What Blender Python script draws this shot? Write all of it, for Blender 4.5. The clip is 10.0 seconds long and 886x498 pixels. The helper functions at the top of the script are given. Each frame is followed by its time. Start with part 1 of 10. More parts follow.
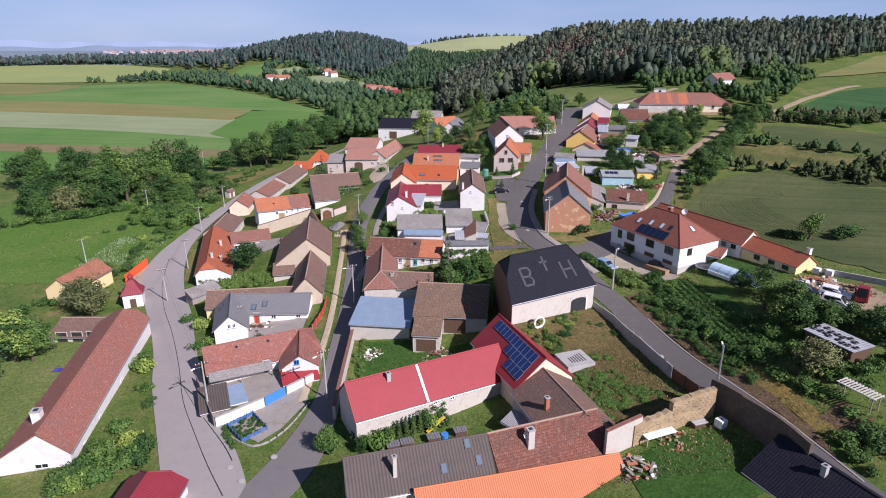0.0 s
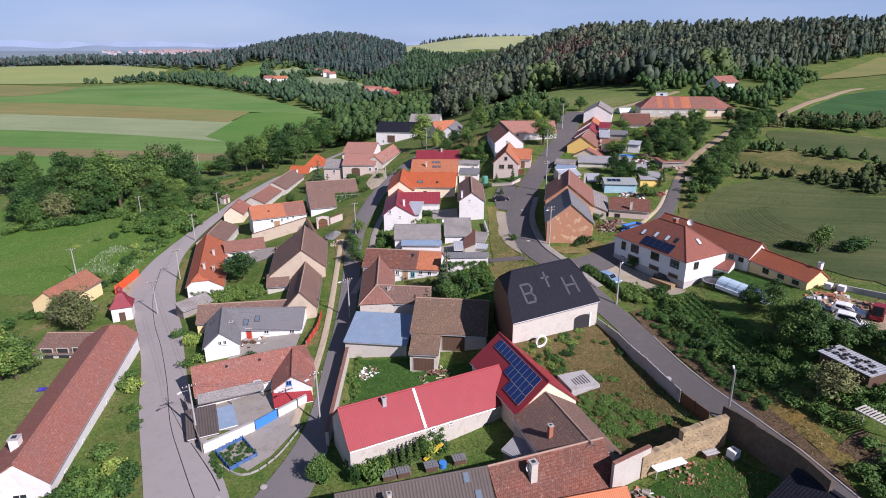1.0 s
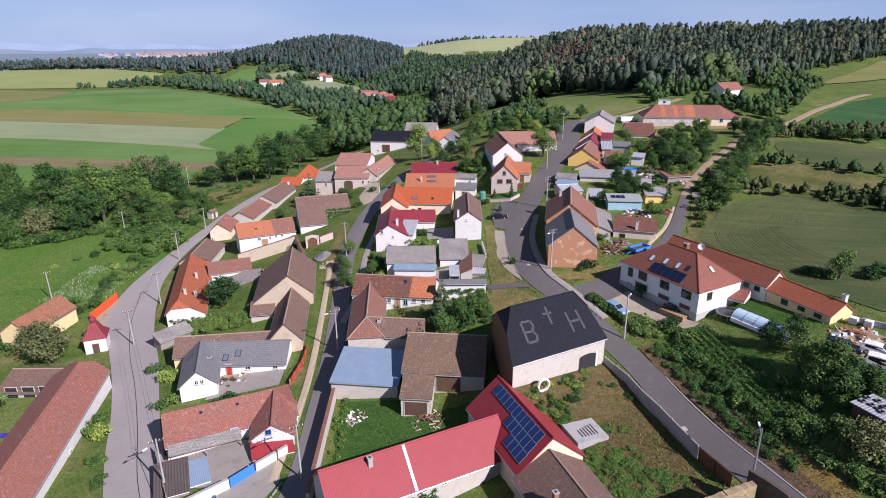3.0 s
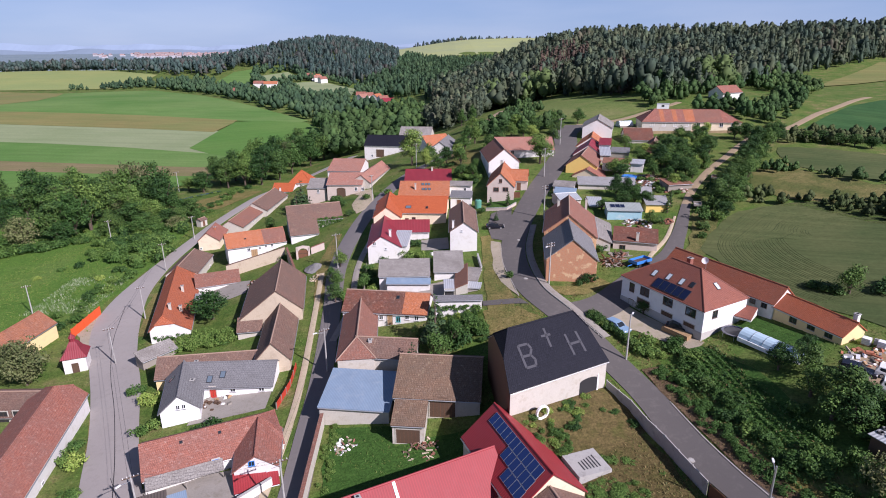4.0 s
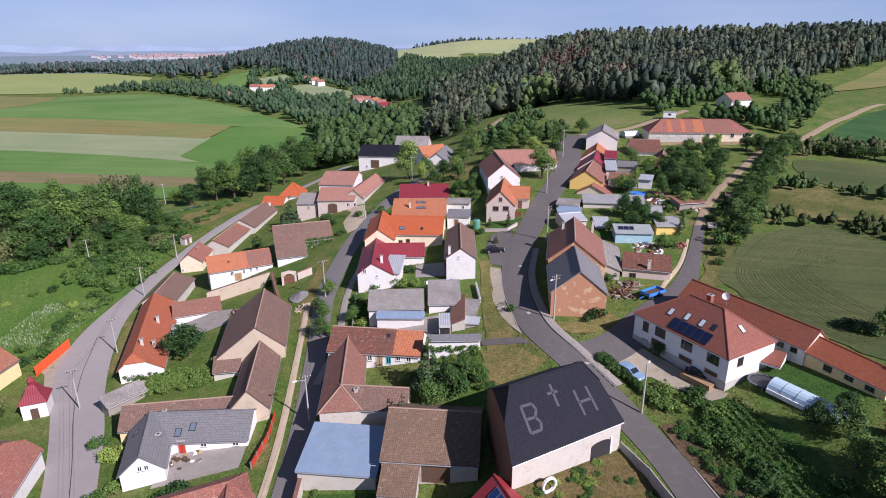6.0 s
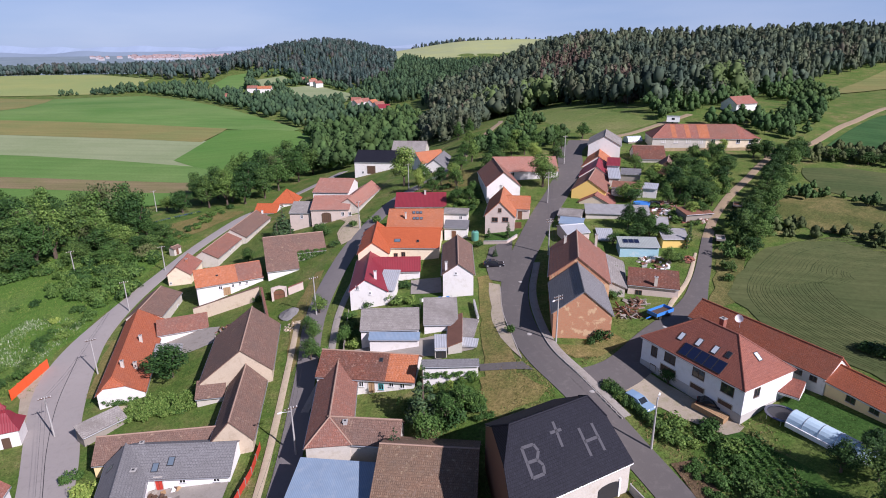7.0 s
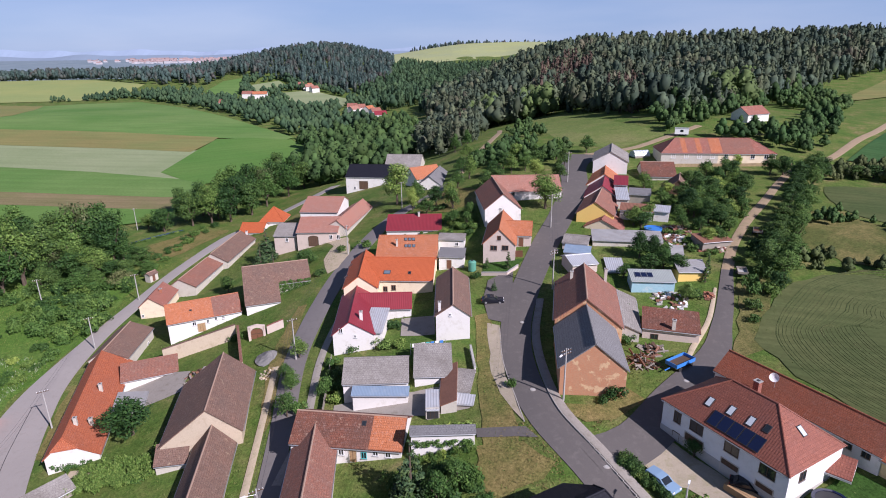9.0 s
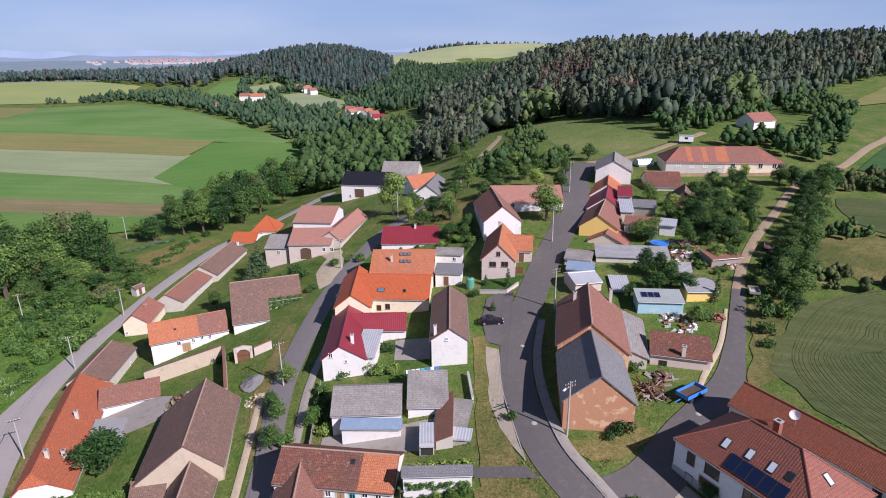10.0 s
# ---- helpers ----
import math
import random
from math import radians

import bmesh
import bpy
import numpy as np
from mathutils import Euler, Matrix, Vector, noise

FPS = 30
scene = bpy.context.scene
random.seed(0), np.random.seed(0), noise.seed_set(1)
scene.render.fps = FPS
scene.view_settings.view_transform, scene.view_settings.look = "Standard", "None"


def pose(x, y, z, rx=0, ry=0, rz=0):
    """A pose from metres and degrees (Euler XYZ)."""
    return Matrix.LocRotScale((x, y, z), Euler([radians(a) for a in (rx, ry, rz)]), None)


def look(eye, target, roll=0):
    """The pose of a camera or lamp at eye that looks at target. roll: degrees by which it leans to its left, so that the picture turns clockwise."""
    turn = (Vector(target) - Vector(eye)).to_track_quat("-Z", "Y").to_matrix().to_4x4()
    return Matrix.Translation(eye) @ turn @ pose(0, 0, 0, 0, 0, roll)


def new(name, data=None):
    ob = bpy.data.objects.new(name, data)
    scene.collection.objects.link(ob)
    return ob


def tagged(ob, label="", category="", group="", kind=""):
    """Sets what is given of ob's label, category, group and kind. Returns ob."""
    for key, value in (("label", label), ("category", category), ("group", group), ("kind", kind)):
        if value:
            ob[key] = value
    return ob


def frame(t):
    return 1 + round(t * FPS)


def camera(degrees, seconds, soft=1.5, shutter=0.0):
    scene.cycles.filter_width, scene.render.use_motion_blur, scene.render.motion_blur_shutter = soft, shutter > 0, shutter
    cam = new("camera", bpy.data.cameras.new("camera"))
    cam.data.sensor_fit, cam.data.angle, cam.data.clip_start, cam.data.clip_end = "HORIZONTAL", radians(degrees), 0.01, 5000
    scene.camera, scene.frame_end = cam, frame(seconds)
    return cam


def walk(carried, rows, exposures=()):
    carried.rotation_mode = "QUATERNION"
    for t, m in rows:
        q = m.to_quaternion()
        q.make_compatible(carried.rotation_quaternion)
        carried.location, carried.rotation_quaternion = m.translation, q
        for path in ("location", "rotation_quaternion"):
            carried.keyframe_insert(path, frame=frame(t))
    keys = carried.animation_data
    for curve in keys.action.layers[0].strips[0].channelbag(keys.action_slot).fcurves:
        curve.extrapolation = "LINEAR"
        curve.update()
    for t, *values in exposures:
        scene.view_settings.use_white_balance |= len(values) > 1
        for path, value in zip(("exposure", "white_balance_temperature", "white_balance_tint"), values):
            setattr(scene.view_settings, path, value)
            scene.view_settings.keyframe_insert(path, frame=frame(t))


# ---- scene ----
cam = camera(73.1, 10.0, soft=1.0)
PATH = [
    (0, (-4.768, 11.152, 36.605), (-4.755, 13.037, 35.935), -0.2),
    (0.5, (-4.701, 13.136, 37.113), (-4.686, 15.02, 36.444), -0.2),
    (1, (-4.591, 15.21, 37.657), (-4.575, 17.094, 36.987), -0.2),
    (1.5, (-4.43, 17.093, 38.156), (-4.414, 18.978, 37.487), -0.2),
    (2, (-4.236, 19.236, 38.669), (-4.22, 21.121, 38.001), -0.2),
    (2.5, (-4.023, 21.345, 39.106), (-4.008, 23.23, 38.439), -0.3),
    (4, (-3.235, 28.445, 40.554), (-3.203, 30.33, 39.888), -0.4),
    (4.5, (-3.001, 30.835, 41.002), (-2.969, 32.721, 40.336), -0.4),
    (5, (-2.598, 33.593, 41.439), (-2.567, 35.48, 40.775), -0.5),
    (5.5, (-2.419, 36.255, 42.014), (-2.387, 38.141, 41.349), -0.5),
    (7, (-1.368, 45.312, 43.468), (-1.335, 47.198, 42.803), -0.6),
    (7.5, (-1.033, 48.367, 43.981), (-1.0, 50.253, 43.317), -0.7),
    (8, (-0.575, 51.713, 44.4), (-0.543, 53.6, 43.739), -0.8),
    (8.5, (-0.295, 54.802, 44.967), (-0.261, 56.69, 44.306), -0.8),
    (9, (0.093, 58.11, 45.505), (0.127, 59.998, 44.846), -0.8),
    (9.5, (0.512, 61.159, 46.039), (0.545, 63.047, 45.381), -0.8),
    (10, (0.8, 64.422, 46.556), (0.836, 66.311, 45.9), -0.7),
]
walk(cam, [(t, look(eye, target, roll)) for t, eye, target, roll in PATH], [(0, 0.42, 5720, 27), (10, 0.42, 5720, 27)])

# ---- world, sun ----
SUN_ELEV, SUN_AZ = 36.5, 135.0
world = bpy.data.worlds.new("sky_world")
scene.world = world
world.use_nodes = True
wn = world.node_tree
wn.nodes.clear()
w_out = wn.nodes.new("ShaderNodeOutputWorld")
w_bg = wn.nodes.new("ShaderNodeBackground")
w_sky = wn.nodes.new("ShaderNodeTexSky")
w_sky.sky_type = "NISHITA"
w_sky.sun_disc = False
w_sky.sun_elevation = radians(SUN_ELEV)
w_sky.sun_rotation = radians(SUN_AZ)
w_sky.altitude = 450
w_sky.air_density, w_sky.dust_density, w_sky.ozone_density = 0.7, 0.1, 3.0
w_bg.inputs["Strength"].default_value = 0.05
# thin high haze and soft cloud over the clear sky
w_mix = wn.nodes.new("ShaderNodeMix")
w_mix.data_type = "RGBA"
w_sep = wn.nodes.new("ShaderNodeSeparateXYZ")
w_low = wn.nodes.new("ShaderNodeMapRange")
w_low.inputs["From Min"].default_value, w_low.inputs["From Max"].default_value = 0.0, 0.45
w_low.inputs["To Min"].default_value, w_low.inputs["To Max"].default_value = 0.78, 0.12
w_tc = wn.nodes.new("ShaderNodeTexCoord")
w_map = wn.nodes.new("ShaderNodeMapping")
w_map.inputs["Scale"].default_value = (1.6, 1.6, 9.0)
w_cl = wn.nodes.new("ShaderNodeTexNoise")
w_cl.inputs["Scale"].default_value, w_cl.inputs["Detail"].default_value = 1.8, 5.0
w_rp = wn.nodes.new("ShaderNodeValToRGB")
w_rp.color_ramp.elements[0].position, w_rp.color_ramp.elements[0].color = 0.4, (0.40, 0.55, 0.74, 1)
w_rp.color_ramp.elements[1].position, w_rp.color_ramp.elements[1].color = 0.72, (0.53, 0.65, 0.79, 1)
w_up = wn.nodes.new("ShaderNodeMix")
w_up.data_type, w_up.blend_type = "RGBA", "MULTIPLY"
w_up.inputs[0].default_value = 1.0
w_up.inputs[7].default_value = (13.0, 13.0, 13.0, 1)
wn.links.new(w_tc.outputs["Generated"], w_map.inputs["Vector"])
wn.links.new(w_tc.outputs["Generated"], w_sep.inputs[0])
wn.links.new(w_sep.outputs[2], w_low.inputs["Value"])
wn.links.new(w_low.outputs[0], w_mix.inputs[0])
wn.links.new(w_map.outputs[0], w_cl.inputs["Vector"])
wn.links.new(w_cl.outputs["Fac"], w_rp.inputs[0])
wn.links.new(w_rp.outputs[0], w_up.inputs[6])
wn.links.new(w_sky.outputs[0], w_mix.inputs[6])
wn.links.new(w_up.outputs[2], w_mix.inputs[7])
wn.links.new(w_mix.outputs[2], w_bg.inputs[0])
wn.links.new(w_bg.outputs[0], w_out.inputs[0])
sun_data = bpy.data.lights.new("sun", "SUN")
sun_data.energy, sun_data.angle, sun_data.color = 5.0, radians(0.6), (1.0, 0.92, 0.80)
sun = new("sun", sun_data)
_az = radians(SUN_AZ)
_dir = Vector((math.sin(_az) * math.cos(radians(SUN_ELEV)), math.cos(_az) * math.cos(radians(SUN_ELEV)), math.sin(radians(SUN_ELEV))))
sun.matrix_basis = look(_dir * 300, (0, 0, 0))

# ---- materials ----
def nodes_of(name):
    m = bpy.data.materials.new(name)
    m.use_nodes = True
    t = m.node_tree
    return m, t, t.nodes["Principled BSDF"]


def nd(t, kind, **inputs):
    n = t.nodes.new(kind)
    for k, v in inputs.items():
        n.inputs[k.replace("_", " ")].default_value = v
    return n


def rgb(c):
    return (c[0], c[1], c[2], 1.0)


def ramp(t, fac, stops):
    r = t.nodes.new("ShaderNodeValToRGB")
    els = r.color_ramp.elements
    while len(els) < len(stops):
        els.new(0.5)
    for e, (p, c) in zip(els, stops):
        e.position, e.color = p, rgb(c)
    t.links.new(fac, r.inputs[0])
    return r.outputs[0]


def mixc(t, fac, a, b, mode="MIX"):
    m = t.nodes.new("ShaderNodeMix")
    m.data_type, m.blend_type = "RGBA", mode
    for sock, val in ((m.inputs[0], fac), (m.inputs[6], a), (m.inputs[7], b)):
        if isinstance(val, (int, float)):
            sock.default_value = val
        elif isinstance(val, tuple):
            sock.default_value = rgb(val)
        else:
            t.links.new(val, sock)
    return m.outputs[2]


def noise_at(t, scale, detail=4.0, rough=0.6, vec=None):
    n = nd(t, "ShaderNodeTexNoise", Scale=scale, Detail=detail, Roughness=rough)
    t.links.new(vec if vec is not None else world_pos(t), n.inputs["Vector"])
    return n.outputs["Fac"]


def world_pos(t):
    for n in t.nodes:
        if n.bl_idname == "ShaderNodeNewGeometry":
            return n.outputs["Position"]
    return t.nodes.new("ShaderNodeNewGeometry").outputs["Position"]


def bump(t, bsdf, height, strength=0.4, dist=0.05):
    b = nd(t, "ShaderNodeBump", Strength=strength, Distance=dist)
    t.links.new(height, b.inputs["Height"])
    t.links.new(b.outputs[0], bsdf.inputs["Normal"])


def scaled(c, k):
    return tuple(min(1.0, x * k) for x in c)


def plain(name, c, rough=0.7, metal=0.0, var=0.18, fine=6.0, big=0.5, dirt=None, relief=0.2):
    """A surface with grain at two scales and, where dirt is given, stains of that colour."""
    m, t, b = nodes_of(name)
    a = noise_at(t, fine, 5)
    g = noise_at(t, big, 3)
    col = mixc(t, a, scaled(c, 1 - var), scaled(c, 1 + var))
    col = mixc(t, g, col, mixc(t, 1.0, col, scaled((1, 1, 1), 1 - var), "MULTIPLY"))
    if dirt:
        s = noise_at(t, 0.9, 8, 0.7)
        f = ramp(t, s, [(0.52, (0, 0, 0)), (0.72, (1, 1, 1))])
        col = mixc(t, f, col, dirt)
    t.links.new(col, b.inputs["Base Color"])
    b.inputs["Roughness"].default_value, b.inputs["Metallic"].default_value = rough, metal
    if relief:
        bump(t, b, a, relief, 0.03)
    return m


def tiles(name, c1, c2, stain, row=0.33, wide=0.24, rough=0.85, amount=0.5, moss=None, flat=False, worn=0.45):
    """Clay or cement tiles: courses across the slope, each tile with its own tone, stains over many tiles."""
    m, t, b = nodes_of(name)
    uv = t.nodes.new("ShaderNodeTexCoord").outputs["UV"]
    br = nd(t, "ShaderNodeTexBrick", Scale=1.0, Mortar_Size=0.022, Mortar_Smooth=0.3, Bias=0.0, Brick_Width=wide, Row_Height=row)
    br.inputs["Color1"].default_value, br.inputs["Color2"].default_value = rgb(c1), rgb(c2)
    br.inputs["Mortar"].default_value = rgb(scaled(c1, 0.55))
    t.links.new(uv, br.inputs["Vector"])
    big = noise_at(t, 0.35, 6, 0.65)
    f = ramp(t, big, [(0.5 - amount * 0.35, (0, 0, 0)), (0.75, (1, 1, 1))])
    col = mixc(t, f, br.outputs["Color"], stain)
    mid = noise_at(t, 6.5, 5, 0.75)
    col = mixc(t, 1.0, col, ramp(t, mid, [(0.32, (0.52, 0.5, 0.5)), (0.6, (1.0, 1.0, 1.0))]), "MULTIPLY")
    pale = tuple(min(1.0, 0.45 * a + 0.3 * max(c2) + 0.09) for a in c2)
    spots = ramp(t, noise_at(t, 2.6, 9, 0.8), [(0.52, (0, 0, 0)), (0.66, (worn, worn, worn))])
    col = mixc(t, spots, col, pale)
    if moss:
        sp = noise_at(t, 1.3, 9, 0.75)
        col = mixc(t, ramp(t, sp, [(0.58, (0, 0, 0)), (0.7, (1, 1, 1))]), col, moss)
    t.links.new(col, b.inputs["Base Color"])
    b.inputs["Roughness"].default_value = rough
    b.inputs["Specular IOR Level"].default_value = 0.2
    sep = t.nodes.new("ShaderNodeSeparateXYZ")
    t.links.new(uv, sep.inputs[0])
    saw = t.nodes.new("ShaderNodeMath")
    saw.operation = "FRACT"
    div = t.nodes.new("ShaderNodeMath")
    div.operation = "DIVIDE"
    div.inputs[1].default_value = row
    t.links.new(sep.outputs[1], div.inputs[0])
    t.links.new(div.outputs[0], saw.inputs[0])
    wv = t.nodes.new("ShaderNodeMath")
    wv.operation = "SINE"
    mu = t.nodes.new("ShaderNodeMath")
    mu.operation = "MULTIPLY"
    mu.inputs[1].default_value = 2 * math.pi / wide
    t.links.new(sep.outputs[0], mu.inputs[0])
    t.links.new(mu.outputs[0], wv.inputs[0])
    ad = t.nodes.new("ShaderNodeMath")
    ad.operation = "MULTIPLY_ADD"
    ad.inputs[1].default_value = 0.0 if flat else 0.35
    t.links.new(wv.outputs[0], ad.inputs[0])
    t.links.new(saw.outputs[0], ad.inputs[2])
    bump(t, b, ad.outputs[0], 0.55, 0.04)
    return m


def sheet(name, c, pitch=0.28, rough=0.35, metal=0.0, dirt=None, var=0.1, along="u", wave=0.5):
    """Ribbed or corrugated sheet, ribs running down the slope."""
    m, t, b = nodes_of(name)
    uv = t.nodes.new("ShaderNodeTexCoord").outputs["UV"]
    sep = t.nodes.new("ShaderNodeSeparateXYZ")
    t.links.new(uv, sep.inputs[0])
    mu = t.nodes.new("ShaderNodeMath")
    mu.operation = "MULTIPLY"
    mu.inputs[1].default_value = 2 * math.pi / pitch
    t.links.new(sep.outputs[0 if along == "u" else 1], mu.inputs[0])
    wv = t.nodes.new("ShaderNodeMath")
    wv.operation = "SINE"
    t.links.new(mu.outputs[0], wv.inputs[0])
    rib = ramp(t, wv.outputs[0], [(0.0, (0.84, 0.84, 0.84)), (0.6, (1, 1, 1))])
    a = noise_at(t, 0.5, 6, 0.6)
    col = mixc(t, a, scaled(c, 1 - var * 2), scaled(c, 1 + var))
    col = mixc(t, 1.0, col, rib, "MULTIPLY")
    if dirt:
        s = noise_at(t, 0.8, 9, 0.7)
        col = mixc(t, ramp(t, s, [(0.5, (0, 0, 0)), (0.75, (1, 1, 1))]), col, dirt)
    t.links.new(col, b.inputs["Base Color"])
    b.inputs["Roughness"].default_value, b.inputs["Metallic"].default_value = rough, metal
    bump(t, b, wv.outputs[0], wave, 0.03)
    return m


def leafy(name, c1, c2, c3):
    m, t, b = nodes_of(name)
    g = t.nodes.new("ShaderNodeNewGeometry")
    oi = t.nodes.new("ShaderNodeObjectInfo")
    col = ramp(t, g.outputs["Random Per Island"], [(0.0, c1), (0.55, c2), (1.0, c3)])
    hs = nd(t, "ShaderNodeHueSaturation", Saturation=1.0, Value=1.0)
    mr = nd(t, "ShaderNodeMapRange")
    mr.inputs["To Min"].default_value, mr.inputs["To Max"].default_value = 0.68, 1.4
    t.links.new(oi.outputs["Random"], mr.inputs["Value"])
    hue = nd(t, "ShaderNodeMapRange")
    hue.inputs["To Min"].default_value, hue.inputs["To Max"].default_value = 0.515, 0.475
    t.links.new(oi.outputs["Random"], hue.inputs["Value"])
    t.links.new(hue.outputs[0], hs.inputs["Hue"])
    t.links.new(mr.outputs[0], hs.inputs["Value"])
    t.links.new(col, hs.inputs["Color"])
    t.links.new(hs.outputs[0], b.inputs["Base Color"])
    b.inputs["Roughness"].default_value = 0.65
    b.inputs["Specular IOR Level"].default_value = 0.25
    return m


def wild(name, cs, scale=0.25, fine=3.0, relief=0.6, rough=0.95):
    """Grass, crops, bare soil: patches, then tufts."""
    m, t, b = nodes_of(name)
    big = noise_at(t, scale, 6, 0.65)
    col = ramp(t, big, [(0.25 + 0.5 * i / max(1, len(cs) - 1), c) for i, c in enumerate(cs)])
    f = noise_at(t, fine, 6, 0.7)
    col = mixc(t, 1.0, col, ramp(t, f, [(0.32, (0.42, 0.44, 0.42)), (0.64, (1, 1, 1))]), "MULTIPLY")
    clump = noise_at(t, fine * 0.3, 5, 0.7)
    col = mixc(t, 1.0, col, ramp(t, clump, [(0.34, (0.72, 0.76, 0.7)), (0.6, (1, 1, 1))]), "MULTIPLY")
    t.links.new(col, b.inputs["Base Color"])
    b.inputs["Roughness"].default_value = rough
    b.inputs["Specular IOR Level"].default_value = 0.15
    bump(t, b, f, relief, 0.25)
    return m


def crop_rows(name, c1, c2, pitch, angle, strength=0.3, scale=0.012):
    """A field with drill rows at an angle in degrees: broad patches, streaks along the rows, fine grain."""
    m, t, b = nodes_of(name)
    rot = nd(t, "ShaderNodeMapping")
    rot.inputs["Rotation"].default_value = (0, 0, radians(angle))
    t.links.new(world_pos(t), rot.inputs["Vector"])
    lng = nd(t, "ShaderNodeMapping")
    lng.inputs["Scale"].default_value = (0.012, 1.0 / pitch, 0.0)
    t.links.new(rot.outputs[0], lng.inputs["Vector"])
    streak = noise_at(t, 1.0, 4, 0.6, lng.outputs[0])
    big = noise_at(t, scale, 6, 0.6)
    col = mixc(t, ramp(t, big, [(0.36, (0, 0, 0)), (0.64, (1, 1, 1))]), c1, c2)
    col = mixc(t, strength, col, mixc(t, 1.0, col, ramp(t, streak, [(0.32, (0.45, 0.5, 0.45)), (0.66, (1.0, 1.0, 1.0))]), "MULTIPLY"))
    f = noise_at(t, 1.2, 6, 0.7)
    col = mixc(t, 1.0, col, ramp(t, f, [(0.3, (0.75, 0.75, 0.75)), (0.7, (1, 1, 1))]), "MULTIPLY")
    t.links.new(col, b.inputs["Base Color"])
    b.inputs["Roughness"].default_value = 0.95
    b.inputs["Specular IOR Level"].default_value = 0.1
    return m


def glass_dark(name, c=(0.02, 0.025, 0.03)):
    m, t, b = nodes_of(name)
    b.inputs["Base Color"].default_value = rgb(c)
    b.inputs["Roughness"].default_value = 0.08
    b.inputs["Specular IOR Level"].default_value = 0.8
    return m


def brick_wall(name, c1, c2, mortar, plaster):
    """Worn brickwork with patches of old plaster left on it."""
    m, t, b = nodes_of(name)
    uv = t.nodes.new("ShaderNodeTexCoord").outputs["UV"]
    br = nd(t, "ShaderNodeTexBrick", Scale=1.0, Mortar_Size=0.022, Brick_Width=0.3, Row_Height=0.08)
    br.inputs["Color1"].default_value, br.inputs["Color2"].default_value, br.inputs["Mortar"].default_value = rgb(c1), rgb(c2), rgb(mortar)
    t.links.new(uv, br.inputs["Vector"])
    f = ramp(t, noise_at(t, 0.55, 7, 0.6), [(0.56, (0, 0, 0)), (0.61, (1, 1, 1))])
    st = noise_at(t, 2.0, 6, 0.7)
    pl = mixc(t, st, scaled(plaster, 0.75), scaled(plaster, 1.1))
    col = mixc(t, f, br.outputs["Color"], pl)
    t.links.new(col, b.inputs["Base Color"])
    b.inputs["Roughness"].default_value = 0.9
    bump(t, b, f, 0.5, 0.02)
    return m


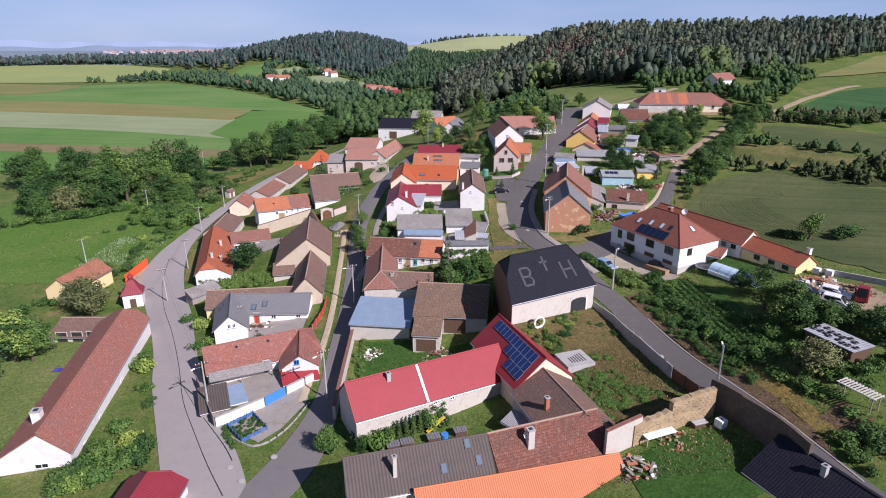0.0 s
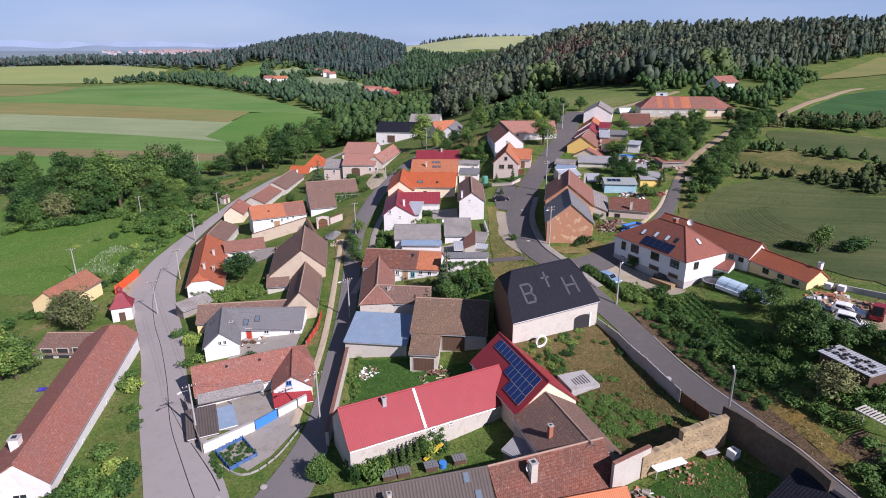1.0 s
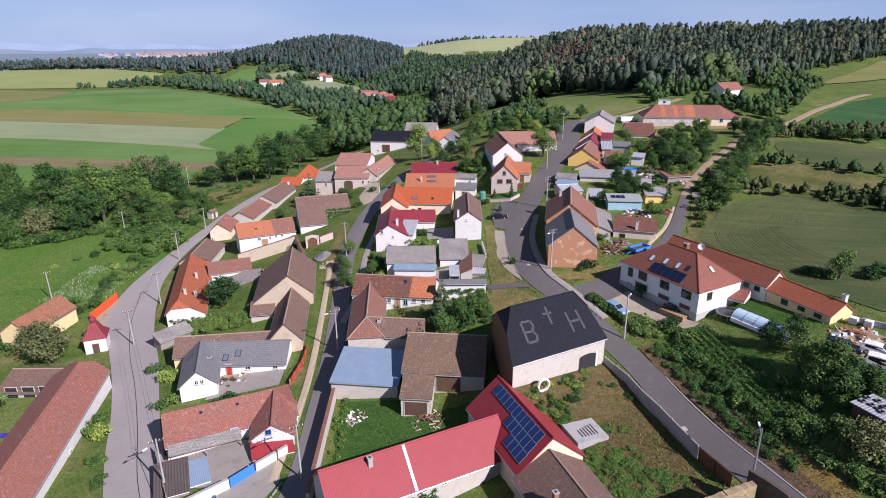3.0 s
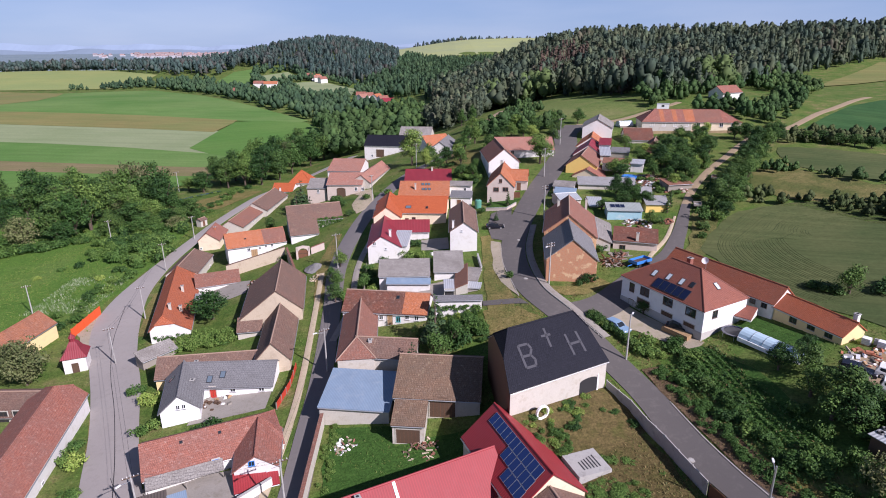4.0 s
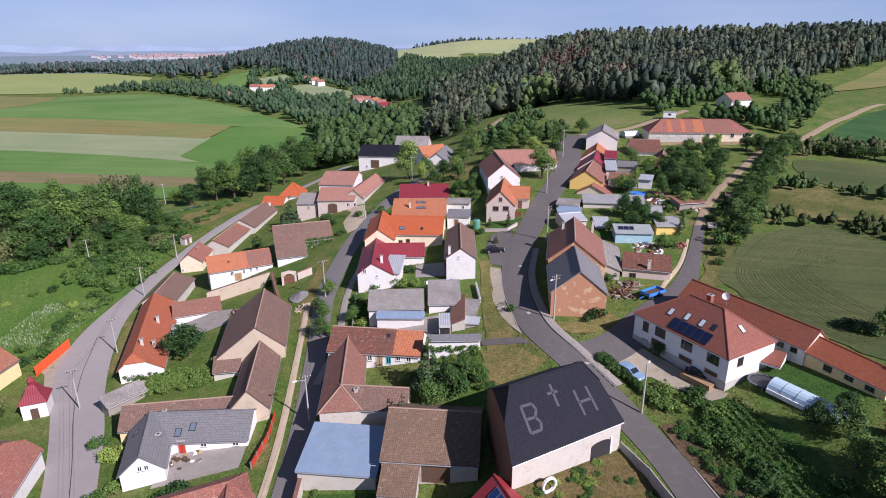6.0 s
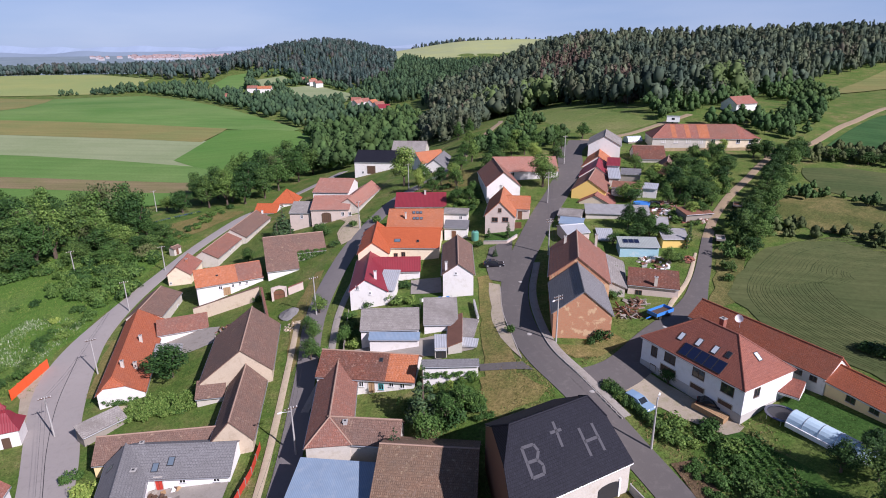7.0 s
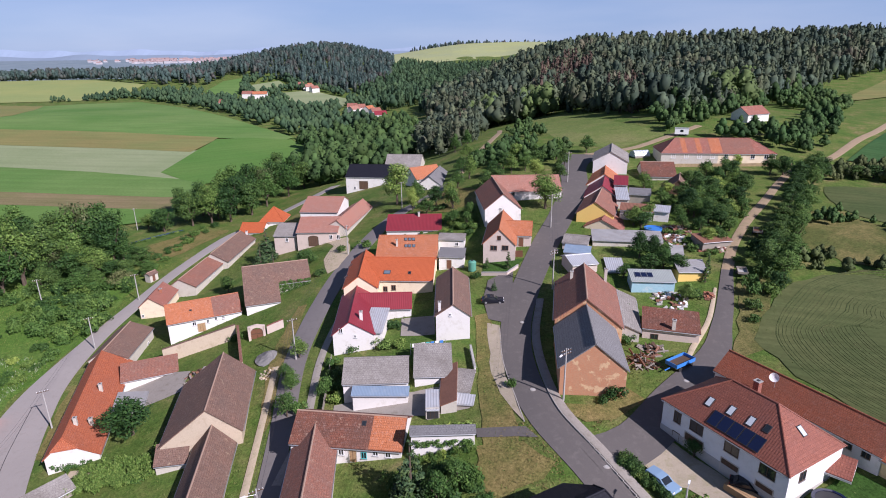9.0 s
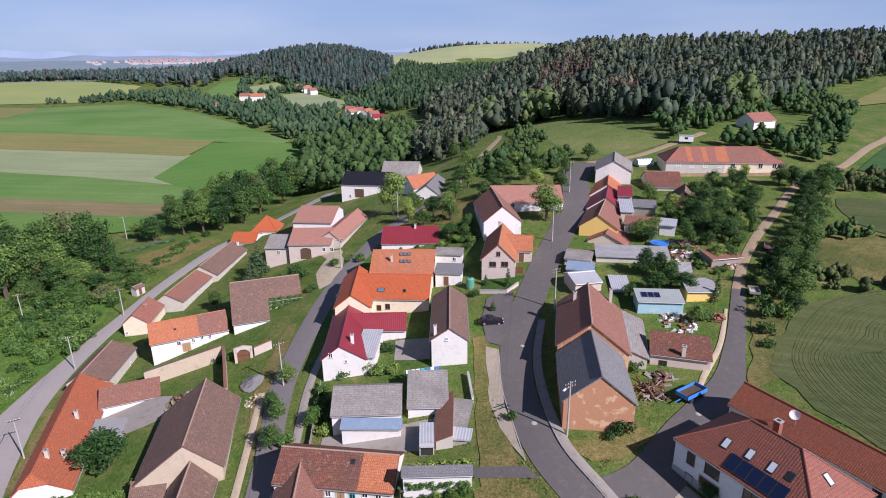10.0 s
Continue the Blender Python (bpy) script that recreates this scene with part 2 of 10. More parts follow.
GREY = (0.30, 0.29, 0.28)
M = dict(
    white=plain("plaster_white", (0.72, 0.70, 0.67), 0.85, dirt=(0.58, 0.55, 0.49), var=0.07),
    white_old=plain("plaster_white_weathered", (0.555, 0.52, 0.455), 0.9, dirt=(0.40, 0.35, 0.27), var=0.16),
    cream=plain("plaster_cream", (0.78, 0.66, 0.48), 0.85, dirt=(0.62, 0.50, 0.36), var=0.07),
    yellow=plain("plaster_yellow", (0.80, 0.56, 0.16), 0.85, var=0.08),
    pale_yellow=plain("plaster_pale_yellow", (0.80, 0.63, 0.32), 0.85, dirt=(0.66, 0.52, 0.3), var=0.08),
    pink=plain("plaster_pink_grey", (0.56, 0.47, 0.41), 0.88, var=0.08, dirt=(0.46, 0.39, 0.33)),
    tan=plain("plaster_tan_old", (0.55, 0.46, 0.34), 0.92, var=0.15, dirt=(0.38, 0.30, 0.21)),
    grey=plain("render_grey", (0.48, 0.46, 0.43), 0.9, var=0.12, dirt=(0.36, 0.34, 0.31)),
    concrete=plain("concrete", (0.42, 0.41, 0.39), 0.9, var=0.15, dirt=(0.25, 0.24, 0.22)),
    stone=plain("rubble_stone", (0.48, 0.36, 0.20), 0.95, var=0.5, fine=2.2, dirt=(0.2, 0.16, 0.11), relief=0.8),
    brick=brick_wall("brick_worn", (0.46, 0.15, 0.065), (0.54, 0.21, 0.10), (0.40, 0.25, 0.15), (0.62, 0.42, 0.24)),
    chimney_brick=plain("chimney_brick", (0.42, 0.16, 0.09), 0.9, var=0.25, fine=9),
    brown=tiles("tiles_brown_old", (0.225, 0.135, 0.10), (0.30, 0.18, 0.135), (0.17, 0.118, 0.095), amount=0.6, moss=(0.33, 0.24, 0.16), worn=0.35),
    brown_red=tiles("tiles_brown_red", (0.37, 0.155, 0.105), (0.29, 0.145, 0.105), (0.24, 0.13, 0.10), amount=0.5, moss=(0.36, 0.23, 0.16)),
    mossy=tiles("tiles_mossy", (0.235, 0.145, 0.095), (0.31, 0.195, 0.125), (0.165, 0.12, 0.085), amount=0.6, moss=(0.37, 0.29, 0.18), worn=0.35),
    red_old=tiles("tiles_red_weathered", (0.36, 0.135, 0.095), (0.42, 0.17, 0.12), (0.28, 0.14, 0.11), amount=0.45, moss=(0.44, 0.27, 0.21)),
    red_pale=tiles("tiles_red_faded", (0.44, 0.20, 0.145), (0.49, 0.24, 0.175), (0.36, 0.20, 0.155), amount=0.4, moss=(0.48, 0.31, 0.24)),
    red_patchy=tiles("tiles_red_patchy", (0.215, 0.078, 0.05), (0.30, 0.12, 0.075), (0.13, 0.075, 0.058), amount=0.6, moss=(0.34, 0.22, 0.15)),
    orange=tiles("tiles_orange_new", (0.54, 0.135, 0.05), (0.59, 0.155, 0.06), (0.48, 0.125, 0.05), amount=0.2, rough=0.6, worn=0.0),
    orange_old=tiles("tiles_orange", (0.52, 0.18, 0.08), (0.57, 0.215, 0.10), (0.42, 0.165, 0.085), amount=0.3),
    orange_light=sheet("sheet_orange", (0.56, 0.19, 0.075), 0.24, 0.7, dirt=(0.48, 0.17, 0.07), wave=0.5),
    terracotta=tiles("tiles_terracotta", (0.40, 0.155, 0.08), (0.48, 0.20, 0.105), (0.27, 0.13, 0.085), amount=0.5, moss=(0.42, 0.25, 0.16)),
    red_orange=tiles("tiles_red_orange", (0.46, 0.13, 0.06), (0.52, 0.165, 0.075), (0.36, 0.12, 0.065), amount=0.4, worn=0.2),
    red_orange_old=tiles("tiles_red_orange_old", (0.38, 0.12, 0.065), (0.44, 0.15, 0.08), (0.29, 0.115, 0.07), amount=0.5, worn=0.25),
    white_new=plain("plaster_white_new", (0.78, 0.78, 0.775), 0.8, var=0.03, dirt=(0.68, 0.67, 0.65)),
    red_new=tiles("tiles_red_new", (0.29, 0.105, 0.07), (0.345, 0.13, 0.085), (0.25, 0.10, 0.075), amount=0.3, rough=0.6, row=0.38, wide=0.3, worn=0.15),
    maroon=sheet("sheet_maroon", (0.26, 0.03, 0.042), 0.35, 0.55, wave=0.25, dirt=(0.22, 0.035, 0.045)),
    red_sheet=sheet("sheet_red", (0.32, 0.03, 0.035), 0.30, 0.6, wave=0.22, dirt=(0.27, 0.035, 0.04)),
    blue_sheet=sheet("sheet_blue_grey", (0.24, 0.325, 0.43), 0.22, 0.5, dirt=(0.28, 0.335, 0.40), wave=0.08),
    anthracite=tiles("tiles_anthracite", (0.014, 0.015, 0.024), (0.021, 0.022, 0.034), (0.017, 0.018, 0.027), row=0.35, wide=0.3, rough=0.7, amount=0.2, worn=0.0),
    ridge_pale=plain("ridge_mortar", (0.40, 0.27, 0.20), 0.9, var=0.3, fine=4),
    slate=tiles("fibre_cement_grey", (0.22, 0.22, 0.225), (0.24, 0.24, 0.245), (0.19, 0.19, 0.19), row=0.4, wide=0.4, amount=0.15, flat=True, worn=0.1),
    eternit=tiles("fibre_cement_weathered", (0.33, 0.31, 0.29), (0.40, 0.38, 0.35), (0.22, 0.20, 0.18), row=0.4, wide=0.4, amount=0.5, moss=(0.16, 0.145, 0.13), flat=True),
    corrugated=sheet("corrugated_brown_grey", (0.115, 0.094, 0.082), 0.35, 0.9, dirt=(0.075, 0.063, 0.055), wave=0.9),
    corr_grey=sheet("corrugated_grey", (0.34, 0.34, 0.34), 0.2, 0.7, dirt=(0.24, 0.22, 0.2), wave=0.6),
    corr_pale=sheet("corrugated_pale", (0.36, 0.40, 0.38), 0.3, 0.6, dirt=(0.28, 0.30, 0.28), wave=0.5),
    rust=sheet("sheet_rusty", (0.26, 0.12, 0.075), 0.3, 0.8, dirt=(0.16, 0.07, 0.045)),
    tin=sheet("sheet_tin", (0.62, 0.64, 0.66), 0.4, 0.35, metal=0.3, dirt=(0.45, 0.42, 0.4)),
    dark_wood=plain("dark_timber", (0.11, 0.065, 0.04), 0.8, var=0.3, fine=12),
    wood=plain("timber", (0.42, 0.27, 0.14), 0.75, var=0.3, fine=8),
    grey_wood=plain("weathered_boards", (0.30, 0.27, 0.23), 0.85, var=0.25, fine=10),
    metal=plain("galvanised", (0.55, 0.56, 0.57), 0.4, 0.7, var=0.1),
    dark_metal=plain("dark_metal", (0.06, 0.06, 0.065), 0.5, 0.4),
    paint_white=plain("paint_white", (0.82, 0.82, 0.82), 0.5, var=0.04, relief=0),
    paint_blue=plain("paint_blue", (0.05, 0.22, 0.62), 0.5, var=0.08, relief=0),
    paint_blue_old=plain("paint_blue_faded", (0.06, 0.15, 0.36), 0.6, var=0.3, dirt=(0.16, 0.18, 0.2), relief=0),
    paint_red=plain("paint_red", (0.5, 0.05, 0.03), 0.5, var=0.08, relief=0),
    paint_orange=plain("paint_orange_red", (0.72, 0.10, 0.02), 0.5, var=0.06),
    paint_brown=plain("paint_brown", (0.17, 0.075, 0.04), 0.6, var=0.12, relief=0),
    paint_turquoise=plain("paint_turquoise", (0.10, 0.48, 0.50), 0.5, relief=0),
    glass=glass_dark("window_glass"),
    panel=glass_dark("solar_glass", (0.008, 0.013, 0.042)),
    panel_blue=glass_dark("solar_glass_blue", (0.016, 0.035, 0.13)),
    # Rubble stone darkened in the colour for the roadside wall's shaded face.
    stone_dark=plain("rubble_stone_shaded", (0.15, 0.115, 0.085), 0.95, var=0.5, fine=2.2, dirt=(0.075, 0.06, 0.048), relief=0.8),
    asphalt=plain("asphalt_new", (0.125, 0.113, 0.107), 0.9, var=0.16, fine=14, big=0.12, dirt=(0.15, 0.136, 0.126)),
    asphalt_old=plain("asphalt_old", (0.345, 0.315, 0.295), 0.9, var=0.16, fine=10, big=0.15, dirt=(0.28, 0.255, 0.235)),
    asphalt_lane=plain("asphalt_lane", (0.19, 0.174, 0.168), 0.9, var=0.16, fine=12, big=0.14, dirt=(0.15, 0.138, 0.132)),
    paving=plain("concrete_paving", (0.34, 0.31, 0.27), 0.9, var=0.2, fine=5, dirt=(0.22, 0.19, 0.15)),
    dirt=plain("dirt", (0.36, 0.27, 0.17), 0.95, var=0.25, fine=3, dirt=(0.20, 0.19, 0.08), relief=0.6),
    sand=plain("sand_path", (0.52, 0.43, 0.30), 0.95, var=0.2, fine=5, dirt=(0.32, 0.29, 0.16), relief=0.5),
    gravel=plain("gravel", (0.42, 0.36, 0.27), 0.95, var=0.3, fine=7, dirt=(0.26, 0.24, 0.13), relief=0.6),
    kerb=plain("kerb_stone", (0.36, 0.34, 0.31), 0.9, var=0.15),
    soil=wild("bare_soil", [(0.16, 0.10, 0.06), (0.22, 0.15, 0.09)], 0.4),
    bark=plain("bark", (0.12, 0.09, 0.065), 0.95, var=0.3, fine=9, relief=0.8),
    grass=wild("grass", [(0.075, 0.15, 0.03), (0.12, 0.20, 0.038), (0.19, 0.225, 0.062), (0.34, 0.27, 0.13)], 0.16),
    lawn=wild("lawn", [(0.05, 0.125, 0.022), (0.08, 0.165, 0.032)], 0.3),
    meadow=wild("meadow", [(0.095, 0.20, 0.03), (0.13, 0.245, 0.04), (0.18, 0.255, 0.07)], 0.06),
    dry_grass=wild("dry_grass", [(0.351, 0.257, 0.108), (0.27, 0.23, 0.081), (0.135, 0.176, 0.0405)], 0.2),
    yard_wild=wild("overgrown_yard", [(0.06, 0.115, 0.022), (0.13, 0.125, 0.038), (0.19, 0.14, 0.06), (0.15, 0.125, 0.045), (0.075, 0.12, 0.025)], 0.22),
    leaf_dark=leafy("leaves_dark", (0.022, 0.058, 0.014), (0.038, 0.09, 0.019), (0.072, 0.14, 0.028)),
    leaf_mid=leafy("leaves_mid", (0.036, 0.086, 0.016), (0.062, 0.132, 0.025), (0.11, 0.195, 0.042)),
    leaf_light=leafy("leaves_light", (0.093, 0.171, 0.0279), (0.155, 0.248, 0.0465), (0.248, 0.326, 0.0775)),
    leaf_olive=leafy("leaves_olive", (0.075, 0.10, 0.032), (0.12, 0.145, 0.05), (0.18, 0.19, 0.085)),
    needles=leafy("needles", (0.0224, 0.0512, 0.0224), (0.0352, 0.0768, 0.0288), (0.064, 0.112, 0.0352)),
)

# ---- ground heights ----
YK = {
    -115: [(40, -16), (120, -17.5), (200, -17), (280, -17)],
    -60: [(40, -13.8), (80, -14.4), (120, -15.6), (150, -15.6), (190, -13.9), (230, -13.2), (280, -14)],
    -22: [(40, -12.7), (90, -12.2), (114, -11.6), (130, -9.3), (153, -6), (180, -4.2), (205, -3.4), (240, -3.6), (280, -4)],
    2: [(40, -9.8), (75, -11), (92, -10.6), (105, -8.3), (120, -5), (135, -4.3), (150, -2.8), (170, -2), (190, -0.6), (215, 2.5), (280, 3)],
    14: [(40, -8), (75, -7.8), (92, -6.6), (105, -5.3), (119, -2.3), (145, -2.6), (160, -1.4), (178, 1), (200, 4.5), (225, 7), (280, 8)],
    28: [(40, -5.4), (75, -6), (87, -6.7), (100, -6), (107, -5), (119, -3.6), (128, -2.4), (145, -1.6), (165, 1.5), (180, 3.2), (200, 5.4), (225, 8), (280, 10)],
    48: [(40, -3.8), (75, -1.6), (90, -0.4), (105, -1.2), (120, -1.8), (145, -0.9), (165, 2.3), (180, 4), (200, 6.5), (225, 8.7), (280, 11)],
    100: [(40, 2), (90, 3), (140, 5), (180, 8), (225, 10.2), (280, 17)],
}
XK = sorted(YK)
_gx, _gy = np.arange(-120, 106, 2.0), np.arange(36, 287, 2.0)
_cols = np.array([np.interp(_gy, [p[0] for p in YK[x]], [p[1] for p in YK[x]]) for x in XK])
GRID = np.array([np.interp(_gx, XK, _cols[:, j]) for j in range(len(_gy))])
for _ in range(2):
    P_ = np.pad(GRID, 2, mode="edge")
    GRID = sum(P_[2 + a:2 + a + GRID.shape[0], 2 + b:2 + b + GRID.shape[1]] for a in (-2, -1, 0, 1, 2) for b in (-2, -1, 0, 1, 2)) / 25


def sstep(a, b, v):
    k = np.clip((np.asarray(v, float) - a) / (b - a), 0, 1)
    return k * k * (3 - 2 * k)


def bell(x, y, cx, cy, sx, sy, amp):
    return amp * np.exp(-((x - cx) / sx) ** 2 - ((y - cy) / sy) ** 2)


def near_z(x, y):
    u = np.clip((np.asarray(x, float) + 120) / 2, 0, GRID.shape[1] - 1.001)
    v = np.clip((np.asarray(y, float) - 36) / 2, 0, GRID.shape[0] - 1.001)
    i, j = u.astype(int), v.astype(int)
    a, b = u - i, v - j
    return GRID[j, i] * (1 - a) * (1 - b) + GRID[j, i + 1] * a * (1 - b) + GRID[j + 1, i] * (1 - a) * b + GRID[j + 1, i + 1] * a * b


def far_z(x, y):
    z = -17 - 22 * sstep(900, 2800, y)
    z = z + bell(x, y, -340, 560, 230, 130, 7) + bell(x, y, -520, 1000, 420, 190, 13)
    west = 1 - sstep(150, 400, x)
    z = z + 29 * sstep(-45, 110, x) * (1 - 0.8 * sstep(1100, 2200, y)) * (1 - 0.6 * west * sstep(600, 900, y))
    z = z + 19 * sstep(10, 150, x) * sstep(345, 580, y - 0.1 * x) * (1 - 0.75 * sstep(1100, 2200, y)) * (1 - west * sstep(560, 820, y))
    z = z + bell(x, y, -175, 1120, 150, 200, 42) + bell(x, y, 170, 1950, 380, 360, 62)
    z = z + bell(x, y, 700, 900, 420, 500, 22)
    return z


def gz(x, y):
    x, y = np.asarray(x, float), np.asarray(y, float)
    out = np.maximum.reduce([-115 - x, x - 100, 40 - y, y - 272, np.zeros_like(x + y)])
    k = sstep(0, 150, out)
    return near_z(x, y) * (1 - k) + far_z(x, y) * k


def g1(x, y):
    return float(gz(np.array([x]), np.array([y]))[0])


# ---- mesh helpers ----
class Mesh:
    """Collects faces with texture places in metres."""

    def __init__(self):
        self.v, self.f, self.uv = [], [], []

    def face(self, pts, uvs=None):
        n = len(self.v)
        self.v += [tuple(p) for p in pts]
        self.f.append(tuple(range(n, n + len(pts))))
        if uvs is None:
            a, b = Vector(pts[0]), Vector(pts[1])
            e = (b - a).normalized()
            nrm = e.cross(Vector(pts[2]) - a)
            g = nrm.cross(e).normalized() if nrm.length > 1e-9 else Vector((0, 0, 1))
            uvs = [((Vector(p) - a).dot(e), (Vector(p) - a).dot(g)) for p in pts]
        self.uv += uvs
        return self

    def box(self, x0, y0, z0, x1, y1, z1):
        p = [(x0, y0, z0), (x1, y0, z0), (x1, y1, z0), (x0, y1, z0), (x0, y0, z1), (x1, y0, z1), (x1, y1, z1), (x0, y1, z1)]
        for q in ((0, 3, 2, 1), (4, 5, 6, 7), (0, 1, 5, 4), (1, 2, 6, 5), (2, 3, 7, 6), (3, 0, 4, 7)):
            self.face([p[k] for k in q])
        return self

    def beam(self, a, b, w, h=None, taper=1.0):
        """A square or flat bar from a to b."""
        a, b = Vector(a), Vector(b)
        d = (b - a).normalized()
        s = d.cross(Vector((0, 0, 1)))
        s = s.normalized() if s.length > 1e-4 else Vector((1, 0, 0))
        u = s.cross(d)
        h = w if h is None else h
        c = [(-1, -1), (1, -1), (1, 1), (-1, 1)]
        p = [a + s * w / 2 * i + u * h / 2 * j for i, j in c] + [b + (s * w / 2 * i + u * h / 2 * j) * taper for i, j in c]
        for q in ((3, 2, 1, 0), (4, 5, 6, 7), (0, 1, 5, 4), (1, 2, 6, 5), (2, 3, 7, 6), (3, 0, 4, 7)):
            self.face([p[k] for k in q])
        return self

    def tube(self, a, b, r0, r1=None, n=8, caps=True):
        a, b = Vector(a), Vector(b)
        r1 = r0 if r1 is None else r1
        d = (b - a).normalized()
        s = d.orthogonal().normalized()
        u = d.cross(s)
        ra = [a + (s * math.cos(2 * math.pi * i / n) + u * math.sin(2 * math.pi * i / n)) * r0 for i in range(n)]
        rb = [b + (s * math.cos(2 * math.pi * i / n) + u * math.sin(2 * math.pi * i / n)) * r1 for i in range(n)]
        for i in range(n):
            j = (i + 1) % n
            self.face([ra[i], ra[j], rb[j], rb[i]])
        if caps:
            self.face(ra[::-1]), self.face(rb)
        return self

    def slab(self, top, thick):
        """A flat plate: its upper outline, counter-clockwise from above, and its thickness."""
        pts = [Vector(p) for p in top]
        nrm = (pts[1] - pts[0]).cross(pts[2] - pts[0]).normalized()
        low = [p - nrm * thick for p in pts]
        e = Vector((1, 0, 0))
        if abs(nrm.x) > 0.2:
            e = Vector((0, 0, 1)).cross(nrm).normalized()
        g = nrm.cross(e)
        uvs = [(p.dot(e), p.dot(g)) for p in pts]
        self.face(pts, uvs)
        self.face(low[::-1], uvs[::-1])
        for i in range(len(pts)):
            j = (i + 1) % len(pts)
            self.face([pts[j], pts[i], low[i], low[j]])
        return self

    def data(self, name):
        m = bpy.data.meshes.new(name)
        m.from_pydata(self.v, [], self.f)
        lay = m.uv_layers.new(name="UVMap")
        lay.data.foreach_set("uv", np.array(self.uv, np.float32).ravel())
        m.update()
        return m


def part(name, mb, material, parent, label="", smooth=False):
    m = mb.data(name) if isinstance(mb, Mesh) else mb
    if not m.materials:
        m.materials.append(M[material] if isinstance(material, str) else material)
    if smooth:
        m.polygons.foreach_set("use_smooth", [True] * len(m.polygons))
    ob = new(name, m)
    ob.parent = parent
    if label:
        tagged(ob, label)
    return ob


def thing(name, label, category, x, y, z=None, rz=0.0, group="", kind=""):
    ob = new(name)
    ob.empty_display_size = 0.3
    ob.matrix_basis = pose(x, y, g1(x, y) if z is None else z, 0, 0, rz)
    return tagged(ob, label, category, group, kind)


def setting(name, mb, material, label, category, kind="structure"):
    m = mb.data(name) if isinstance(mb, Mesh) else mb
    m.materials.append(M[material] if isinstance(material, str) else material)
    return tagged(new(name, m), label, category, "", kind)


# ---- ground sheet ----
def axis(lo, hi, step, far_lo, far_hi, grow=1.16):
    mid = list(np.arange(lo, hi + 1e-6, step))
    a, b, s = [], [], step
    p = lo
    while p > far_lo:
        s *= grow
        p -= s
        a.append(p)
    s, p = step, hi
    while p < far_hi:
        s *= grow
        p += s
        b.append(p)
    return np.array(a[::-1] + mid + b)


def sheet_mesh(name, xs, ys, hf):
    gx, gy = np.meshgrid(xs, ys)
    z = hf(gx, gy)
    v = np.stack([gx.ravel(), gy.ravel(), z.ravel()], 1)
    w = len(xs)
    i = (np.arange(len(ys) - 1)[:, None] * w + np.arange(w - 1)[None, :]).ravel()
    f = np.stack([i, i + 1, i + 1 + w, i + w], 1)
    m = bpy.data.meshes.new(name)
    m.from_pydata(v.tolist(), [], f.tolist())
    m.polygons.foreach_set("use_smooth", [True] * len(m.polygons))
    m.update()
    return m


gm = sheet_mesh("ground", axis(-112, 104, 1.8, -4700, 4700), axis(40, 400, 1.8, -500, 4800, 1.12), gz)
setting("ground", gm, "grass", "grassy village ground rolling out to distant hills", "ground")


def smooth_line(pts, step=2.0):
    """A smooth run of points through the given ones (Catmull-Rom)."""
    p = [np.array(q, float) for q in pts]
    p = [2 * p[0] - p[1]] + p + [2 * p[-1] - p[-2]]
    out = []
    for i in range(1, len(p) - 2):
        n = max(2, int(np.linalg.norm(p[i + 1] - p[i]) / step))
        for k in range(n):
            s = k / n
            out.append(0.5 * (2 * p[i] + (p[i + 1] - p[i - 1]) * s + (2 * p[i - 1] - 5 * p[i] + 4 * p[i + 1] - p[i + 2]) * s * s + (3 * p[i] - p[i - 1] - 3 * p[i + 1] + p[i + 2]) * s ** 3))
    out.append(p[-2])
    return out


def ribbon(pts, widths, lift=0.1, cols=4, skirt=0.25):
    """A strip along a line, laid on the ground; widths: one or one for each given point."""
    ROAD_LINES.append((list(pts), list(widths) if isinstance(widths, (list, tuple)) else [widths] * len(pts)))
    line = smooth_line([(*p, w) for p, w in zip(pts, widths if isinstance(widths, (list, tuple)) else [widths] * len(pts))])
    mb = Mesh()
    rows = []
    for i, q in enumerate(line):
        a, b = line[max(0, i - 1)], line[min(len(line) - 1, i + 1)]
        d = (b - a)[:2]
        d = d / np.linalg.norm(d)
        n = np.array([-d[1], d[0]])
        row = []
        for c in range(cols + 1):
            s = (c / cols - 0.5) * q[2]
            x, y = q[0] + n[0] * s, q[1] + n[1] * s
            row.append((x, y, g1(x, y) + lift + 0.05 * (1 - (2 * c / cols - 1) ** 2)))
        row = [(*row[0][:2], row[0][2] - skirt)] + row + [(*row[-1][:2], row[-1][2] - skirt)]
        rows.append(row)
    for a, b in zip(rows, rows[1:]):
        for c in range(len(a) - 1):
            mb.face([a[c + 1], a[c], b[c], b[c + 1]][::-1])
    return mb


